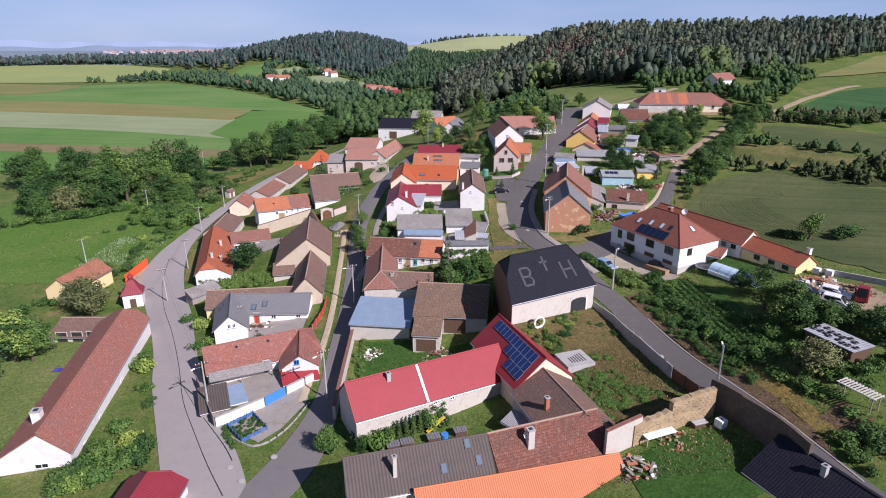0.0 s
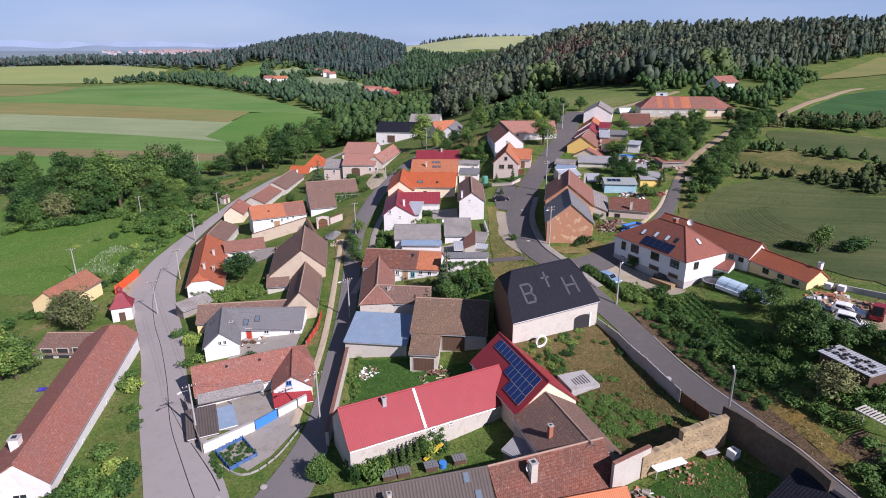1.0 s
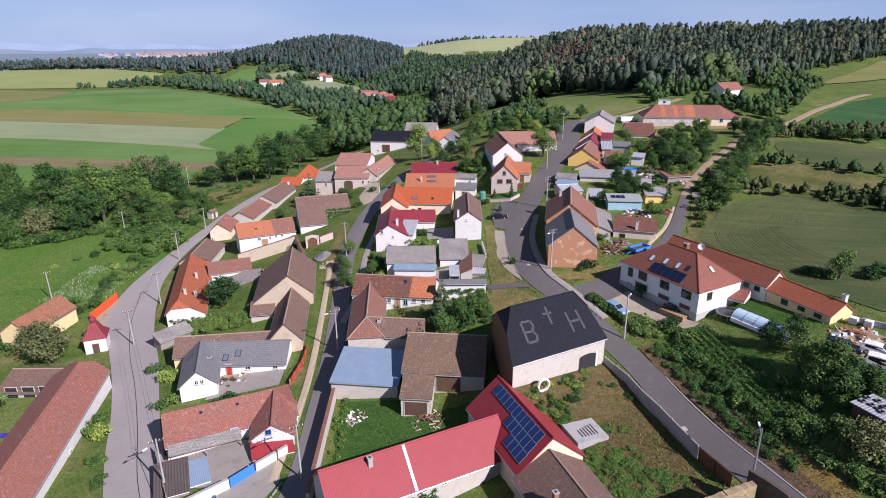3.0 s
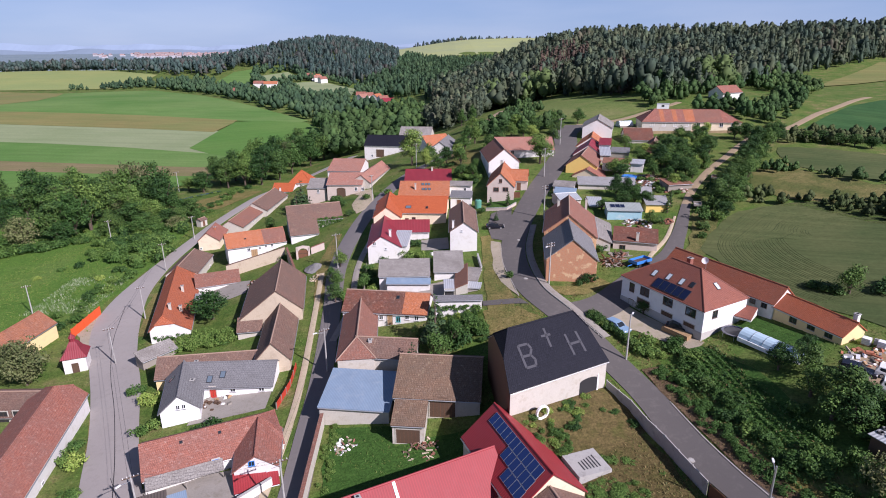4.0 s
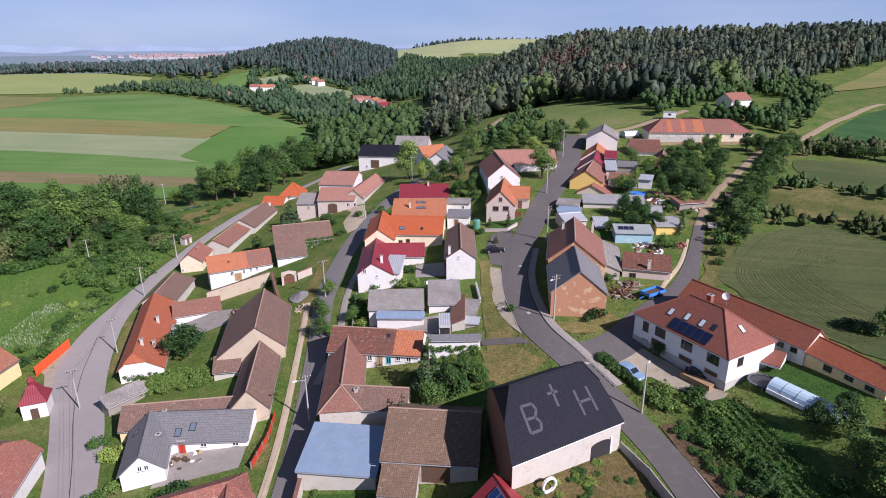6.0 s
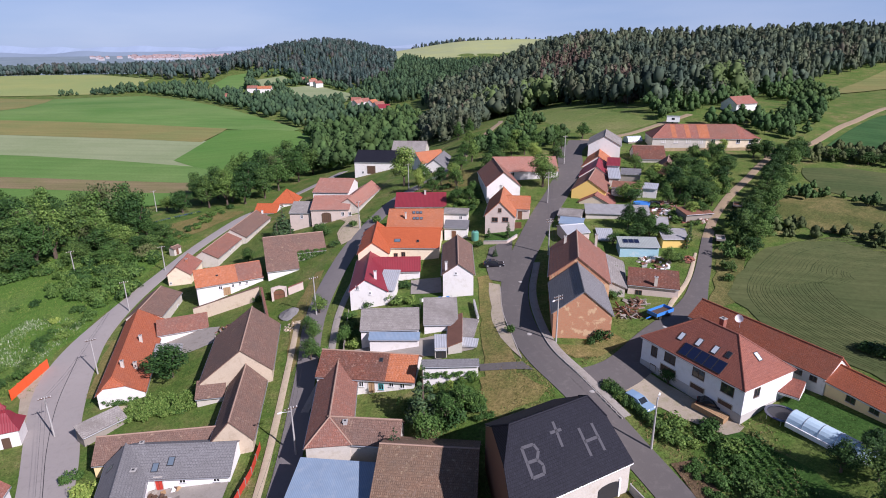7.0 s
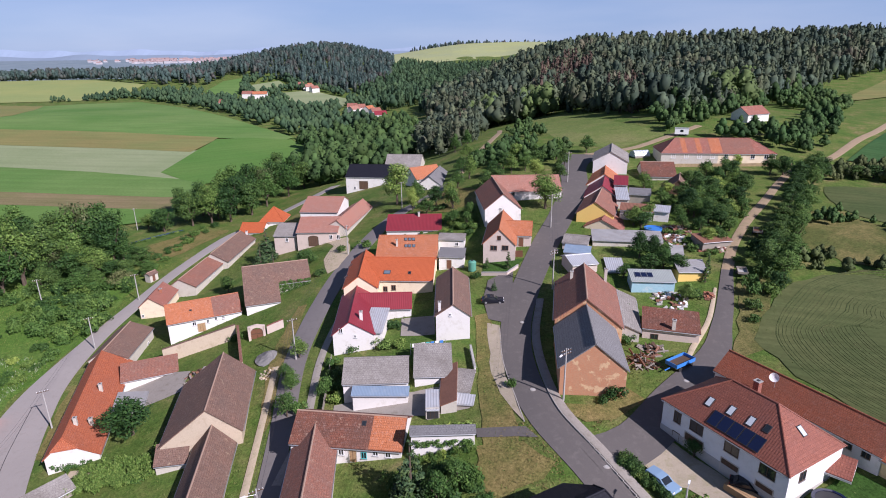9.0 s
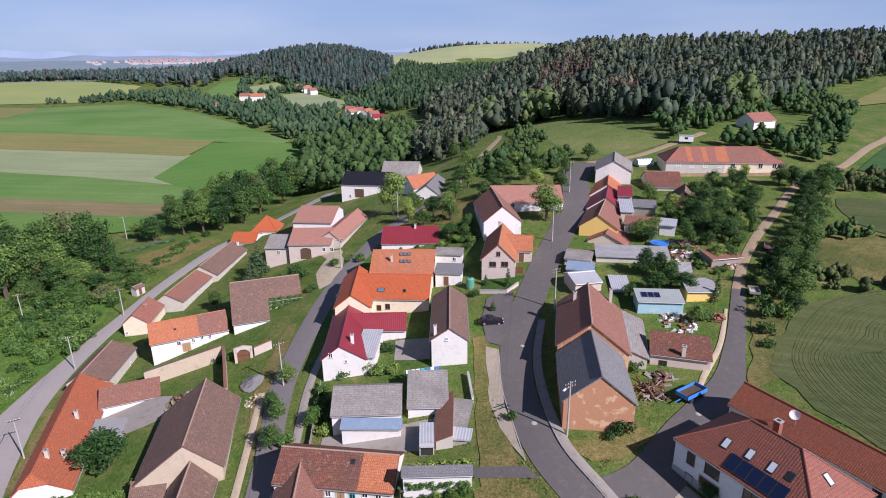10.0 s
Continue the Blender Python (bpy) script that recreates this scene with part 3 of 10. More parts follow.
def patch(outline, lift=0.06, step=1.2, ragged=0.25, seed=1):
    """A piece of ground cover inside an outline, laid on the ground with a slightly ragged edge."""
    rnd = random.Random(seed)
    pts = []
    for a, b in zip(outline, outline[1:] + outline[:1]):
        n = max(1, int(math.dist(a, b) / 2.5))
        for k in range(n):
            pts.append((a[0] + (b[0] - a[0]) * k / n + rnd.uniform(-ragged, ragged), a[1] + (b[1] - a[1]) * k / n + rnd.uniform(-ragged, ragged)))
    bm = bmesh.new()
    bm.faces.new([bm.verts.new((x, y, 0)) for x, y in pts])
    x0, x1, y0, y1 = min(p[0] for p in pts), max(p[0] for p in pts), min(p[1] for p in pts), max(p[1] for p in pts)
    for lo, hi, nrm in ((x0, x1, (1, 0, 0)), (y0, y1, (0, 1, 0))):
        k = lo + step
        while k < hi:
            co = (k, 0, 0) if nrm[0] else (0, k, 0)
            bmesh.ops.bisect_plane(bm, geom=bm.verts[:] + bm.edges[:] + bm.faces[:], plane_co=co, plane_no=nrm)
            k += step
    co = np.array([v.co[:] for v in bm.verts])
    z = gz(co[:, 0], co[:, 1]) + lift
    for v, h in zip(bm.verts, z):
        v.co.z = h
    bmesh.ops.recalc_face_normals(bm, faces=bm.faces[:])
    if sum(f.normal.z for f in bm.faces) < 0:
        bmesh.ops.reverse_faces(bm, faces=bm.faces[:])
    m = bpy.data.meshes.new("patch")
    bm.to_mesh(m)
    bm.free()
    return m

# ---- houses ----
def window(parent, wall_pt, out, w, h, frame="paint_white", bars=1, glass="glass", sill=True, shutters=None):
    """A window set on a wall: wall_pt is the middle of its lower edge, out the way it faces (local)."""
    o = Vector(out).normalized()
    s = Vector((0, 0, 1)).cross(o)
    c = Vector(wall_pt)
    fr, pn = Mesh(), Mesh()

    def bar(x0, z0, x1, z1, d0, d1, mb):
        p = [c + s * x + Vector((0, 0, z)) + o * d for d in (d0, d1) for x, z in ((x0, z0), (x1, z0), (x1, z1), (x0, z1))]
        for q in ((0, 3, 2, 1), (4, 5, 6, 7), (0, 1, 5, 4), (1, 2, 6, 5), (2, 3, 7, 6), (3, 0, 4, 7)):
            mb.face([p[k] for k in q])

    k = 0.09
    bar(-w / 2, 0, -w / 2 + k, h, -0.05, 0.05, fr)
    bar(w / 2 - k, 0, w / 2, h, -0.05, 0.05, fr)
    bar(-w / 2 + k, 0, w / 2 - k, k, -0.05, 0.05, fr)
    bar(-w / 2 + k, h - k, w / 2 - k, h, -0.05, 0.05, fr)
    for i in range(bars):
        x = -w / 2 + w * (i + 1) / (bars + 1)
        bar(x - 0.035, k, x + 0.035, h - k, -0.03, 0.04, fr)
    f = part("window", fr, frame, parent)
    bar(-w / 2 + k * 0.5, k * 0.5, w / 2 - k * 0.5, h - k * 0.5, -0.04, 0.015, pn)
    part("pane", pn, glass, f)
    if sill:
        sl = Mesh()
        bar(-w / 2 - 0.06, -0.06, w / 2 + 0.06, -0.005, -0.05, 0.12, sl)
        part("sill", sl, "metal", f)
    return f


def door(parent, wall_pt, out, w, h, material="paint_brown", frame="white_old", name="door", arch=False):
    o = Vector(out).normalized()
    s = Vector((0, 0, 1)).cross(o)
    c = Vector(wall_pt)

    def prism(outline, d0, d1, mb):
        a = [c + s * x + Vector((0, 0, z)) + o * d0 for x, z in outline]
        b = [c + s * x + Vector((0, 0, z)) + o * d1 for x, z in outline]
        mb.face(b), mb.face(a[::-1])
        for i in range(len(a)):
            j = (i + 1) % len(a)
            mb.face([a[i], a[j], b[j], b[i]])

    top = [(w / 2, h), (-w / 2, h)]
    if arch:
        r = w * 0.22
        top = [(w / 2 * math.cos(math.pi * k / 8), h - r + r * math.sin(math.pi * k / 8)) for k in range(9)]
    leaf = Mesh()
    prism([(-w / 2, 0), (w / 2, 0)] + top, -0.06, 0.03, leaf)
    d = part(name, leaf, material, parent)
    fr = Mesh()
    for x in (-w / 2 - 0.05, w / 2 + 0.05):
        prism([(x - 0.06, 0), (x + 0.06, 0), (x + 0.06, h * (0.8 if arch else 1)), (x - 0.06, h * (0.8 if arch else 1))], -0.05, 0.06, fr)
    if not arch:
        prism([(-w / 2 - 0.11, h), (w / 2 + 0.11, h), (w / 2 + 0.11, h + 0.12), (-w / 2 - 0.11, h + 0.12)], -0.05, 0.06, fr)
    part("door_frame", fr, frame, d)
    n = max(2, int(w / 0.5))
    bd = Mesh()
    for i in range(1, n):
        x = -w / 2 + w * i / n
        prism([(x - 0.02, 0.08), (x + 0.02, 0.08), (x + 0.02, h * 0.88), (x - 0.02, h * 0.88)], 0.025, 0.045, bd)
    part("batten", bd, "dark_wood" if material != "dark_wood" else "paint_brown", d)
    return d


def house(label, r1, r2, wl, wr, zr, zl, zrt, wall="white", roof="brown", base=None, hip1=None, hip2=None, over=0.28, name="house",
          group="", gutter=True, plinth=None, thick=0.14, ridge="auto"):
    """A gabled or hipped building. r1, r2: the ends of its ridge in plan; wl, wr: from the ridge out to the eaves left and right of
    the way from r1 to r2; zr, zl, zrt: the heights of ridge and eaves. hip1, hip2: (length, foot height) of a hip or half-hip."""
    r1, r2 = Vector(r1), Vector(r2)
    L = (r2 - r1).length
    ang = math.degrees(math.atan2(r2.y - r1.y, r2.x - r1.x))
    u = (r2 - r1).normalized()
    lf = Vector((-u.y, u.x))
    if base is None:
        base = min(g1(*(r1 + u * s + lf * t)) for s in (0, L / 2, L) for t in (wl, 0, -wr)) - 0.25
    ob = thing(name, label, {"barn": "barn", "shed": "shed", "garage": "garage", "chapel": "chapel"}.get(name, "house"), r1.x, r1.y, base, ang, group)
    H, hl, hr = zr - base, zl - base, zrt - base
    i1, h1 = hip1 if hip1 else (0, zr)
    i2, h2 = hip2 if hip2 else (0, zr)
    h1, h2 = h1 - base, h2 - base
    sl, sr = (H - hl) / max(wl, 0.05), (H - hr) / max(wr, 0.05)

    def yl(z):
        return wl * (H - z) / max(H - hl, 1e-3)

    def yr(z):
        return -wr * (H - z) / max(H - hr, 1e-3)

    # walls, set back under the roof
    o, dz = over, 0.16
    wy, ey = max(wl - o, 0.02), max(wr - o, 0.02)
    wb = Mesh()

    def gable(x, hz, sign):
        tl, tr = H - sl * wy - dz, H - sr * ey - dz
        top = [(0, H - dz)] if hz >= H - 0.05 else [(min(yl(hz), wy), hz - dz), (max(yr(hz), -ey), hz - dz)]
        ring = [(-ey, 0), (wy, 0), (wy, tl)] + [t for t in top if -ey < t[0] < wy or len(top) == 1] + [(-ey, tr)]
        pts = [(x, y, z) for y, z in ring]
        return pts if sign < 0 else pts[::-1]

    x0, x1 = o * 0.7, L - o * 0.7
    ga, gb = gable(x0, h1, -1), gable(x1, h2, 1)
    wb.face(ga[::-1], [(p[1], p[2]) for p in ga[::-1]])
    wb.face(gb[::-1], [(p[1], p[2]) for p in gb[::-1]])
    tl, tr = H - sl * wy - dz, H - sr * ey - dz
    wb.face([(x1, wy, 0), (x0, wy, 0), (x0, wy, tl), (x1, wy, tl)], [(x1, 0), (x0, 0), (x0, tl), (x1, tl)])
    wb.face([(x0, -ey, 0), (x1, -ey, 0), (x1, -ey, tr), (x0, -ey, tr)], [(x0, 0), (x1, 0), (x1, tr), (x0, tr)])
    part("wall", wb, wall, ob)
    if plinth:
        pb = Mesh()
        ph, ex = plinth[1], 0.05
        pb.box(x0 - ex, -ey - ex, -0.2, x1 + ex, wy + ex, ph)
        part("plinth", pb, plinth[0], ob)
    # roof planes
    a_l = [(0, yl(hl), hl)] + ([(0, yl(h1), h1), (i1, 0, H)] if hip1 else [(0, 0, H)])
    b_l = ([(L - i2, 0, H), (L, yl(h2), h2)] if hip2 else [(L, 0, H)]) + [(L, yl(hl), hl)]
    if hip1 and h1 <= hl + 0.05:
        a_l = [(0, yl(hl), hl), (i1, 0, H)]
    if hip2 and h2 <= hl + 0.05:
        b_l = [(L - i2, 0, H), (L, yl(hl), hl)]
    a_r = [(0, yr(hr), hr)] + ([(0, yr(h1), h1), (i1, 0, H)] if hip1 else [(0, 0, H)])
    b_r = ([(L - i2, 0, H), (L, yr(h2), h2)] if hip2 else [(L, 0, H)]) + [(L, yr(hr), hr)]
    if hip1 and h1 <= hr + 0.05:
        a_r = [(0, yr(hr), hr), (i1, 0, H)]
    if hip2 and h2 <= hr + 0.05:
        b_r = [(L - i2, 0, H), (L, yr(hr), hr)]
    roofs = (roof, roof) if isinstance(roof, str) else roof
    if wl > 0.3:
        part("roof_slope", Mesh().slab(a_l + b_l, thick), roofs[0], ob)
    if wr > 0.3:
        part("roof_slope", Mesh().slab((a_r + b_r)[::-1], thick), roofs[1], ob)
    if hip1:
        part("roof_slope", Mesh().slab([(i1, 0, H), (0, yl(max(h1, hl)), max(h1, hl)), (0, yr(max(h1, hr)), max(h1, hr))], thick), roofs[0], ob)
    if hip2:
        part("roof_slope", Mesh().slab([(L - i2, 0, H), (L, yr(max(h2, hr)), max(h2, hr)), (L, yl(max(h2, hl)), max(h2, hl))], thick), roofs[1], ob)
    if ridge and wl > 0.3 and wr > 0.3:
        rc = Mesh().tube((i1, 0, H - 0.02), (L - i2, 0, H - 0.02), 0.13, n=6)
        if hip1:
            rc.tube((i1, 0, H), (0, yl(max(h1, hl)), max(h1, hl)), 0.11, n=6).tube((i1, 0, H), (0, yr(max(h1, hr)), max(h1, hr)), 0.11, n=6)
        if hip2:
            rc.tube((L - i2, 0, H), (L, yl(max(h2, hl)), max(h2, hl)), 0.11, n=6).tube((L - i2, 0, H), (L, yr(max(h2, hr)), max(h2, hr)), 0.11, n=6)
        part("ridge_tiles", rc, ("ridge_pale" if roofs[0] in ("brown", "brown_red", "mossy", "red_patchy") else roofs[0]) if ridge == "auto" else ridge, ob)
    if gutter:
        for y, z, wid in ((yl(hl) + 0.04, hl - 0.16, wl), (yr(hr) - 0.04, hr - 0.16, wr)):
            if wid > 1.2:
                part("gutter", Mesh().tube((0.1, y, z), (L - 0.1, y, z), 0.075, n=6), "metal", ob)

    return Built(ob, L, H, hl, hr, sl, sr, wy, ey, x0, x1, base)


class Built:
    """A finished building, to which windows, doors, chimneys and roof fittings are added in its own measures: along the ridge from
    its first end, out from the ridge (left positive), and up; heights below zero count down from the eaves."""

    def __init__(self, ob, L, H, hl, hr, sl, sr, wy, ey, x0, x1, base):
        self.ob, self.L, self.H, self.hl, self.hr, self.sl, self.sr = ob, L, H, hl, hr, sl, sr
        self.wy, self.ey, self.x0, self.x1, self.base = wy, ey, x0, x1, base

    def on_wall(self, side, s, z):
        eave = self.hl if side == "l" else self.hr if side == "r" else min(self.hl, self.hr)
        z = eave + z
        p, n = {"l": ((s, self.wy, z), (0, 1, 0)), "r": ((s, -self.ey, z), (0, -1, 0)), "a": ((self.x0, s, z), (-1, 0, 0)), "b": ((self.x1, s, z), (1, 0, 0))}[side]
        return p, n

    def win(self, side, s, z, w=0.9, h=1.2, frame="paint_white", bars=1, glass="glass", sill=True):
        p, n = self.on_wall(side, s, z)
        window(self.ob, p, n, w, h, frame, bars, glass, sill)

    def door(self, side, s, w=1.0, h=2.05, material="paint_brown", name="door", arch=False, frame="white_old"):
        p, n = self.on_wall(side, s, 0)
        q = self.ob.matrix_basis @ Vector(p)
        door(self.ob, (p[0], p[1], max(0.05, g1(q.x, q.y) - self.base + 0.08)), n, w, h, material, frame, name, arch)

    def roof_z(self, y):
        return self.H - (self.sl * y if y > 0 else -self.sr * y)

    def chimney(self, x, y, up=1.2, w=0.5, material="white_old"):
        zt = self.roof_z(y)
        ch = part("chimney", Mesh().box(x - w / 2, y - w / 2, zt - 0.6, x + w / 2, y + w / 2, zt + up), material, self.ob)
        part("chimney_cap", Mesh().box(x - w / 2 - 0.07, y - w / 2 - 0.07, zt + up, x + w / 2 + 0.07, y + w / 2 + 0.07, zt + up + 0.1), "concrete", ch)
        part("flue", Mesh().box(x - w / 4, y - w / 4, zt + up + 0.1, x + w / 4, y + w / 4, zt + up + 0.16), "dark_metal", ch)

    def plate(self, side, x0, x1, d0, d1, lo, hi):
        """A plate on a roof slope, between two places along the ridge and two distances down from it."""
        k, sg = (self.sl, 1) if side == "l" else (self.sr, -1)
        c = 1 / math.sqrt(1 + k * k)
        nrm, dn = Vector((0, sg * k * c, c)), Vector((0, sg * c, -k * c))
        mb = Mesh()
        p = [Vector((xx, 0, self.H)) + dn * dd + nrm * hh for hh in (lo, hi) for xx, dd in ((x0, d0), (x1, d0), (x1, d1), (x0, d1))]
        order = ((0, 3, 2, 1), (4, 5, 6, 7), (0, 1, 5, 4), (1, 2, 6, 5), (2, 3, 7, 6), (3, 0, 4, 7))
        for q in order:
            q = q[::-1] if sg > 0 else q
            mb.face([p[j] for j in (q if sg < 0 else q)])
        return mb

    def skylight(self, side, x, d, w=0.8, h=1.2, glass="sky_glass"):
        sk = part("skylight", self.plate(side, x - w / 2, x + w / 2, d - h / 2, d + h / 2, -0.05, 0.09), "dark_metal", self.ob)
        part("pane", self.plate(side, x - w / 2 + 0.09, x + w / 2 - 0.09, d - h / 2 + 0.09, d + h / 2 - 0.09, 0.085, 0.1), glass, sk)


M["sky_glass"] = glass_dark("skylight_glass", (0.13, 0.17, 0.21))
# pale glass for the white skylight panes
M["sky_bright"] = glass_dark("skylight_glass_pale", (0.55, 0.60, 0.63))

# ---- trees and bushes ----
def leaf_cloud(rnd, centres, n, size, flat=0.75):
    """Small leaf sprays scattered round the given centres (x, y, z, radius)."""
    v, f = [], []
    wts = [c[3] ** 2 for c in centres]
    for c, k in zip(centres, wts):
        cnt = max(4, int(n * k / sum(wts)))
        for _ in range(cnt):
            d = Vector((rnd.gauss(0, 1), rnd.gauss(0, 1), rnd.gauss(0, 1))).normalized()
            r = c[3] * rnd.uniform(0.55, 1.05)
            p = Vector(c[:3]) + Vector((d.x * r, d.y * r, d.z * r * flat))
            nrm = (d + Vector((rnd.gauss(0, 0.45), rnd.gauss(0, 0.45), rnd.gauss(0.25, 0.45)))).normalized()
            s = nrm.orthogonal().normalized()
            a = rnd.uniform(0, 6.28)
            t = nrm.cross(s)
            s, t = s * math.cos(a) + t * math.sin(a), t * math.cos(a) - s * math.sin(a)
            k2 = size * rnd.uniform(0.6, 1.35)
            i = len(v)
            v += [tuple(p - s * k2), tuple(p + t * k2 * 0.6 - nrm * k2 * 0.2), tuple(p + s * k2), tuple(p - t * k2 * 0.6 - nrm * k2 * 0.2)]
            f.append((i, i + 1, i + 2, i + 3))
    return v, f


def mesh_of(name, v, f):
    m = bpy.data.meshes.new(name)
    m.from_pydata(v, [], f)
    m.update()
    return m


def broadleaf(rnd, h, r, n, leaf, clumps=30, trunk=0.28, narrow=1.0):
    """Trunk with limbs, and a crown of leaf sprays gathered in clumps; base at the origin."""
    tb = Mesh()
    fork = h * rnd.uniform(0.16, 0.24)
    tb.tube((0, 0, -0.4), (rnd.uniform(-0.1, 0.1), rnd.uniform(-0.1, 0.1), fork), trunk, trunk * 0.7, 7)
    tops = []
    for k in range(5):
        a = 6.28 * k / 5 + rnd.uniform(-0.4, 0.4)
        q = (math.cos(a) * r * 0.5, math.sin(a) * r * 0.5, h * rnd.uniform(0.55, 0.75))
        tb.tube((0, 0, fork * 0.9), q, trunk * 0.5, trunk * 0.15, 5)
        tops.append(q)
    tb.tube((0, 0, fork * 0.9), (0, 0, h * 0.85), trunk * 0.6, trunk * 0.12, 5)
    cs = []
    zc, hz = h * 0.55, h * 0.44
    for _ in range(clumps):
        d = Vector((rnd.gauss(0, 1), rnd.gauss(0, 1), rnd.gauss(0, 1))).normalized()
        k = rnd.uniform(0.3, 0.84)
        wid = 1.0 - 0.35 * max(0, d.z)
        cs.append((d.x * r * k * wid * narrow, d.y * r * k * wid * narrow, zc + d.z * hz * k, r * rnd.uniform(0.26, 0.46)))
    cs.append((0, 0, zc, r * 0.55))
    return tb.data("trunk"), mesh_of("crown", *leaf_cloud(rnd, cs, n, leaf))


def conifer(rnd, h, r, n, leaf):
    tb = Mesh().tube((0, 0, -0.4), (0, 0, h * 0.95), 0.2, 0.04, 6)
    cs = []
    for k in range(14):
        z = h * (0.12 + 0.84 * k / 13)
        rr = r * (1.05 - k / 13.5)
        for j in range(max(1, int(6 * (1 - k / 15)))):
            a = rnd.uniform(0, 6.28)
            cs.append((math.cos(a) * rr * 0.6, math.sin(a) * rr * 0.6, z + rnd.uniform(-0.3, 0.3), max(0.22, rr * 0.42)))
    return tb.data("trunk"), mesh_of("crown", *leaf_cloud(rnd, cs, n, leaf, 0.5))


def bush_crown(rnd, r, h, n, leaf, clumps=9):
    cs = []
    for _ in range(clumps):
        a, k = rnd.uniform(0, 6.28), math.sqrt(rnd.random()) * 0.65
        cs.append((math.cos(a) * r * k, math.sin(a) * r * k, h * rnd.uniform(0.3, 0.62), min(r, h) * rnd.uniform(0.3, 0.5)))
    return mesh_of("crown", *leaf_cloud(rnd, cs, n, leaf))


_tr = random.Random(11)
TREE = {}
for _k, _args, _mat in (("broad_a", (9, 3.6, 3000, 0.21), "leaf_dark"), ("broad_b", (10, 3.9, 3200, 0.215), "leaf_mid"), ("broad_c", (8, 3.2, 2700, 0.2), "leaf_dark"),
                        ("fruit", (5.2, 2.5, 1900, 0.155), "leaf_mid"), ("lime", (9.5, 3.6, 3800, 0.19), "leaf_light"), ("willowy", (7.5, 3.4, 2000, 0.19), "leaf_olive")):
    _t, _c = broadleaf(_tr, *_args)
    _t.materials.append(M["bark"]), _c.materials.append(M[_mat])
    TREE[_k] = (_t, _c, _args[0], _args[1])
for _k, _args in (("spruce", (9, 2.0, 1900, 0.2)), ("thuja", (3.2, 0.55, 700, 0.1))):
    _t, _c = conifer(_tr, *_args)
    _t.materials.append(M["bark"]), _c.materials.append(M["needles" if _k == "spruce" else "leaf_dark"])
    TREE[_k] = (_t, _c, _args[0], _args[1])
BUSH = []
for _k in range(4):
    _c = bush_crown(_tr, 1.5, 1.7, 520, 0.16, 14)
    _c.materials.append(M[("leaf_dark", "leaf_mid", "leaf_mid", "leaf_light")[_k]])
    BUSH.append(_c)


def tree(kind, x, y, h=None, r=None, label="", group="", z=None, rz=None, category="tree"):
    t, c, h0, r0 = TREE[kind]
    sz = (h or h0) / h0
    sx = (r / r0) if r else sz
    rz = (x * 37 + y * 91) % 360 if rz is None else rz
    ob = new({"spruce": "spruce", "thuja": "thuja"}.get(kind, "tree"))
    ob.matrix_basis = pose(x, y, g1(x, y) if z is None else z, 0, 0, rz) @ Matrix.Diagonal((sx, sx, sz, 1))
    tagged(ob, label or {"spruce": "dark green spruce tree with drooping branches", "thuja": "slim clipped green thuja", "lime": "light green broadleaf tree with a dense crown",
                         "fruit": "round-crowned green fruit tree in grass"}.get(kind, "leafy dark green broadleaf tree"), category, group)
    part("trunk", t, "bark", ob)
    part("crown", c, "leaf_dark", ob)
    return ob


PLANTS = {}
PLANT_GROUPS = ("vegetable bed plants", "flower border plants", "yard weeds", "courtyard weeds", "road bank bushes", "garden shrubs", "kitchen garden shrubs", "barn garden shrubs", "garden vines")


def bush(x, y, r=1.2, h=1.4, k=0, label="leafy green bush in the grass", group="", z=None):
    if group in PLANT_GROUPS:
        PLANTS.setdefault(group, []).append((x, y, r, h, k, label))
        return None
    ob = new("bush")
    ob.matrix_basis = pose(x, y, (g1(x, y) if z is None else z) - 0.1, 0, 0, (x * 53 + y * 17) % 360) @ Matrix.Diagonal((r / 1.5, r / 1.5, h / 1.7, 1))
    tagged(ob, label, "bush", group)
    part("crown", BUSH[k % 4], "leaf_mid", ob)
    return ob

# ---- roads, fields ----
ROAD_LINES = []

setting("road_left", ribbon([(-29, 60), (-33.5, 70), (-39, 80), (-45.5, 92), (-51, 104), (-57, 116.5), (-62.7, 127), (-68, 138), (-71.3, 147), (-73.4, 157), (-74, 168), (-73.8, 180), (-72.6, 196), (-71.6, 210), (-69.2, 226), (-65, 246), (-55, 264), (-46, 278), (-38, 292)],
                            [9.5, 9, 8, 7.2, 6.8, 7.6, 8, 9, 9, 7.4, 5.6, 4.4, 3.8, 3.6, 3.6, 3.8, 4, 4.5, 4.5]), "asphalt_old", "worn pale asphalt village street with crack lines", "road")
setting("road_middle", ribbon([(-27, 62), (-22.5, 72), (-20.8, 84), (-21.2, 100), (-21.7, 114), (-23, 134), (-24.3, 152), (-22.5, 174), (-18.5, 195), (-11, 217), (-1, 229), (6, 237.5), (9, 241)],
                              [6, 6, 4.0, 3.7, 3.6, 3.6, 4.2, 4.6, 4.6, 4.4, 4.2, 4, 3.5]), "asphalt_lane", "narrow grey asphalt lane between houses", "road")
setting("road_right", ribbon([(37, 48), (33.4, 62), (30.7, 76), (28.8, 83), (27.2, 90), (25.8, 98), (23.6, 105), (19.5, 115.5), (15, 126), (13.4, 138), (14, 150), (17, 162), (24, 180), (31.5, 197), (39, 217), (43, 236), (50, 250)],
                             [5.0, 4.7, 4.0, 4.0, 4.2, 4.2, 4.4, 5.0, 4.8, 4.8, 5.2, 5.6, 6, 6.2, 7, 8, 8]), "asphalt", "smooth dark asphalt main street", "road")
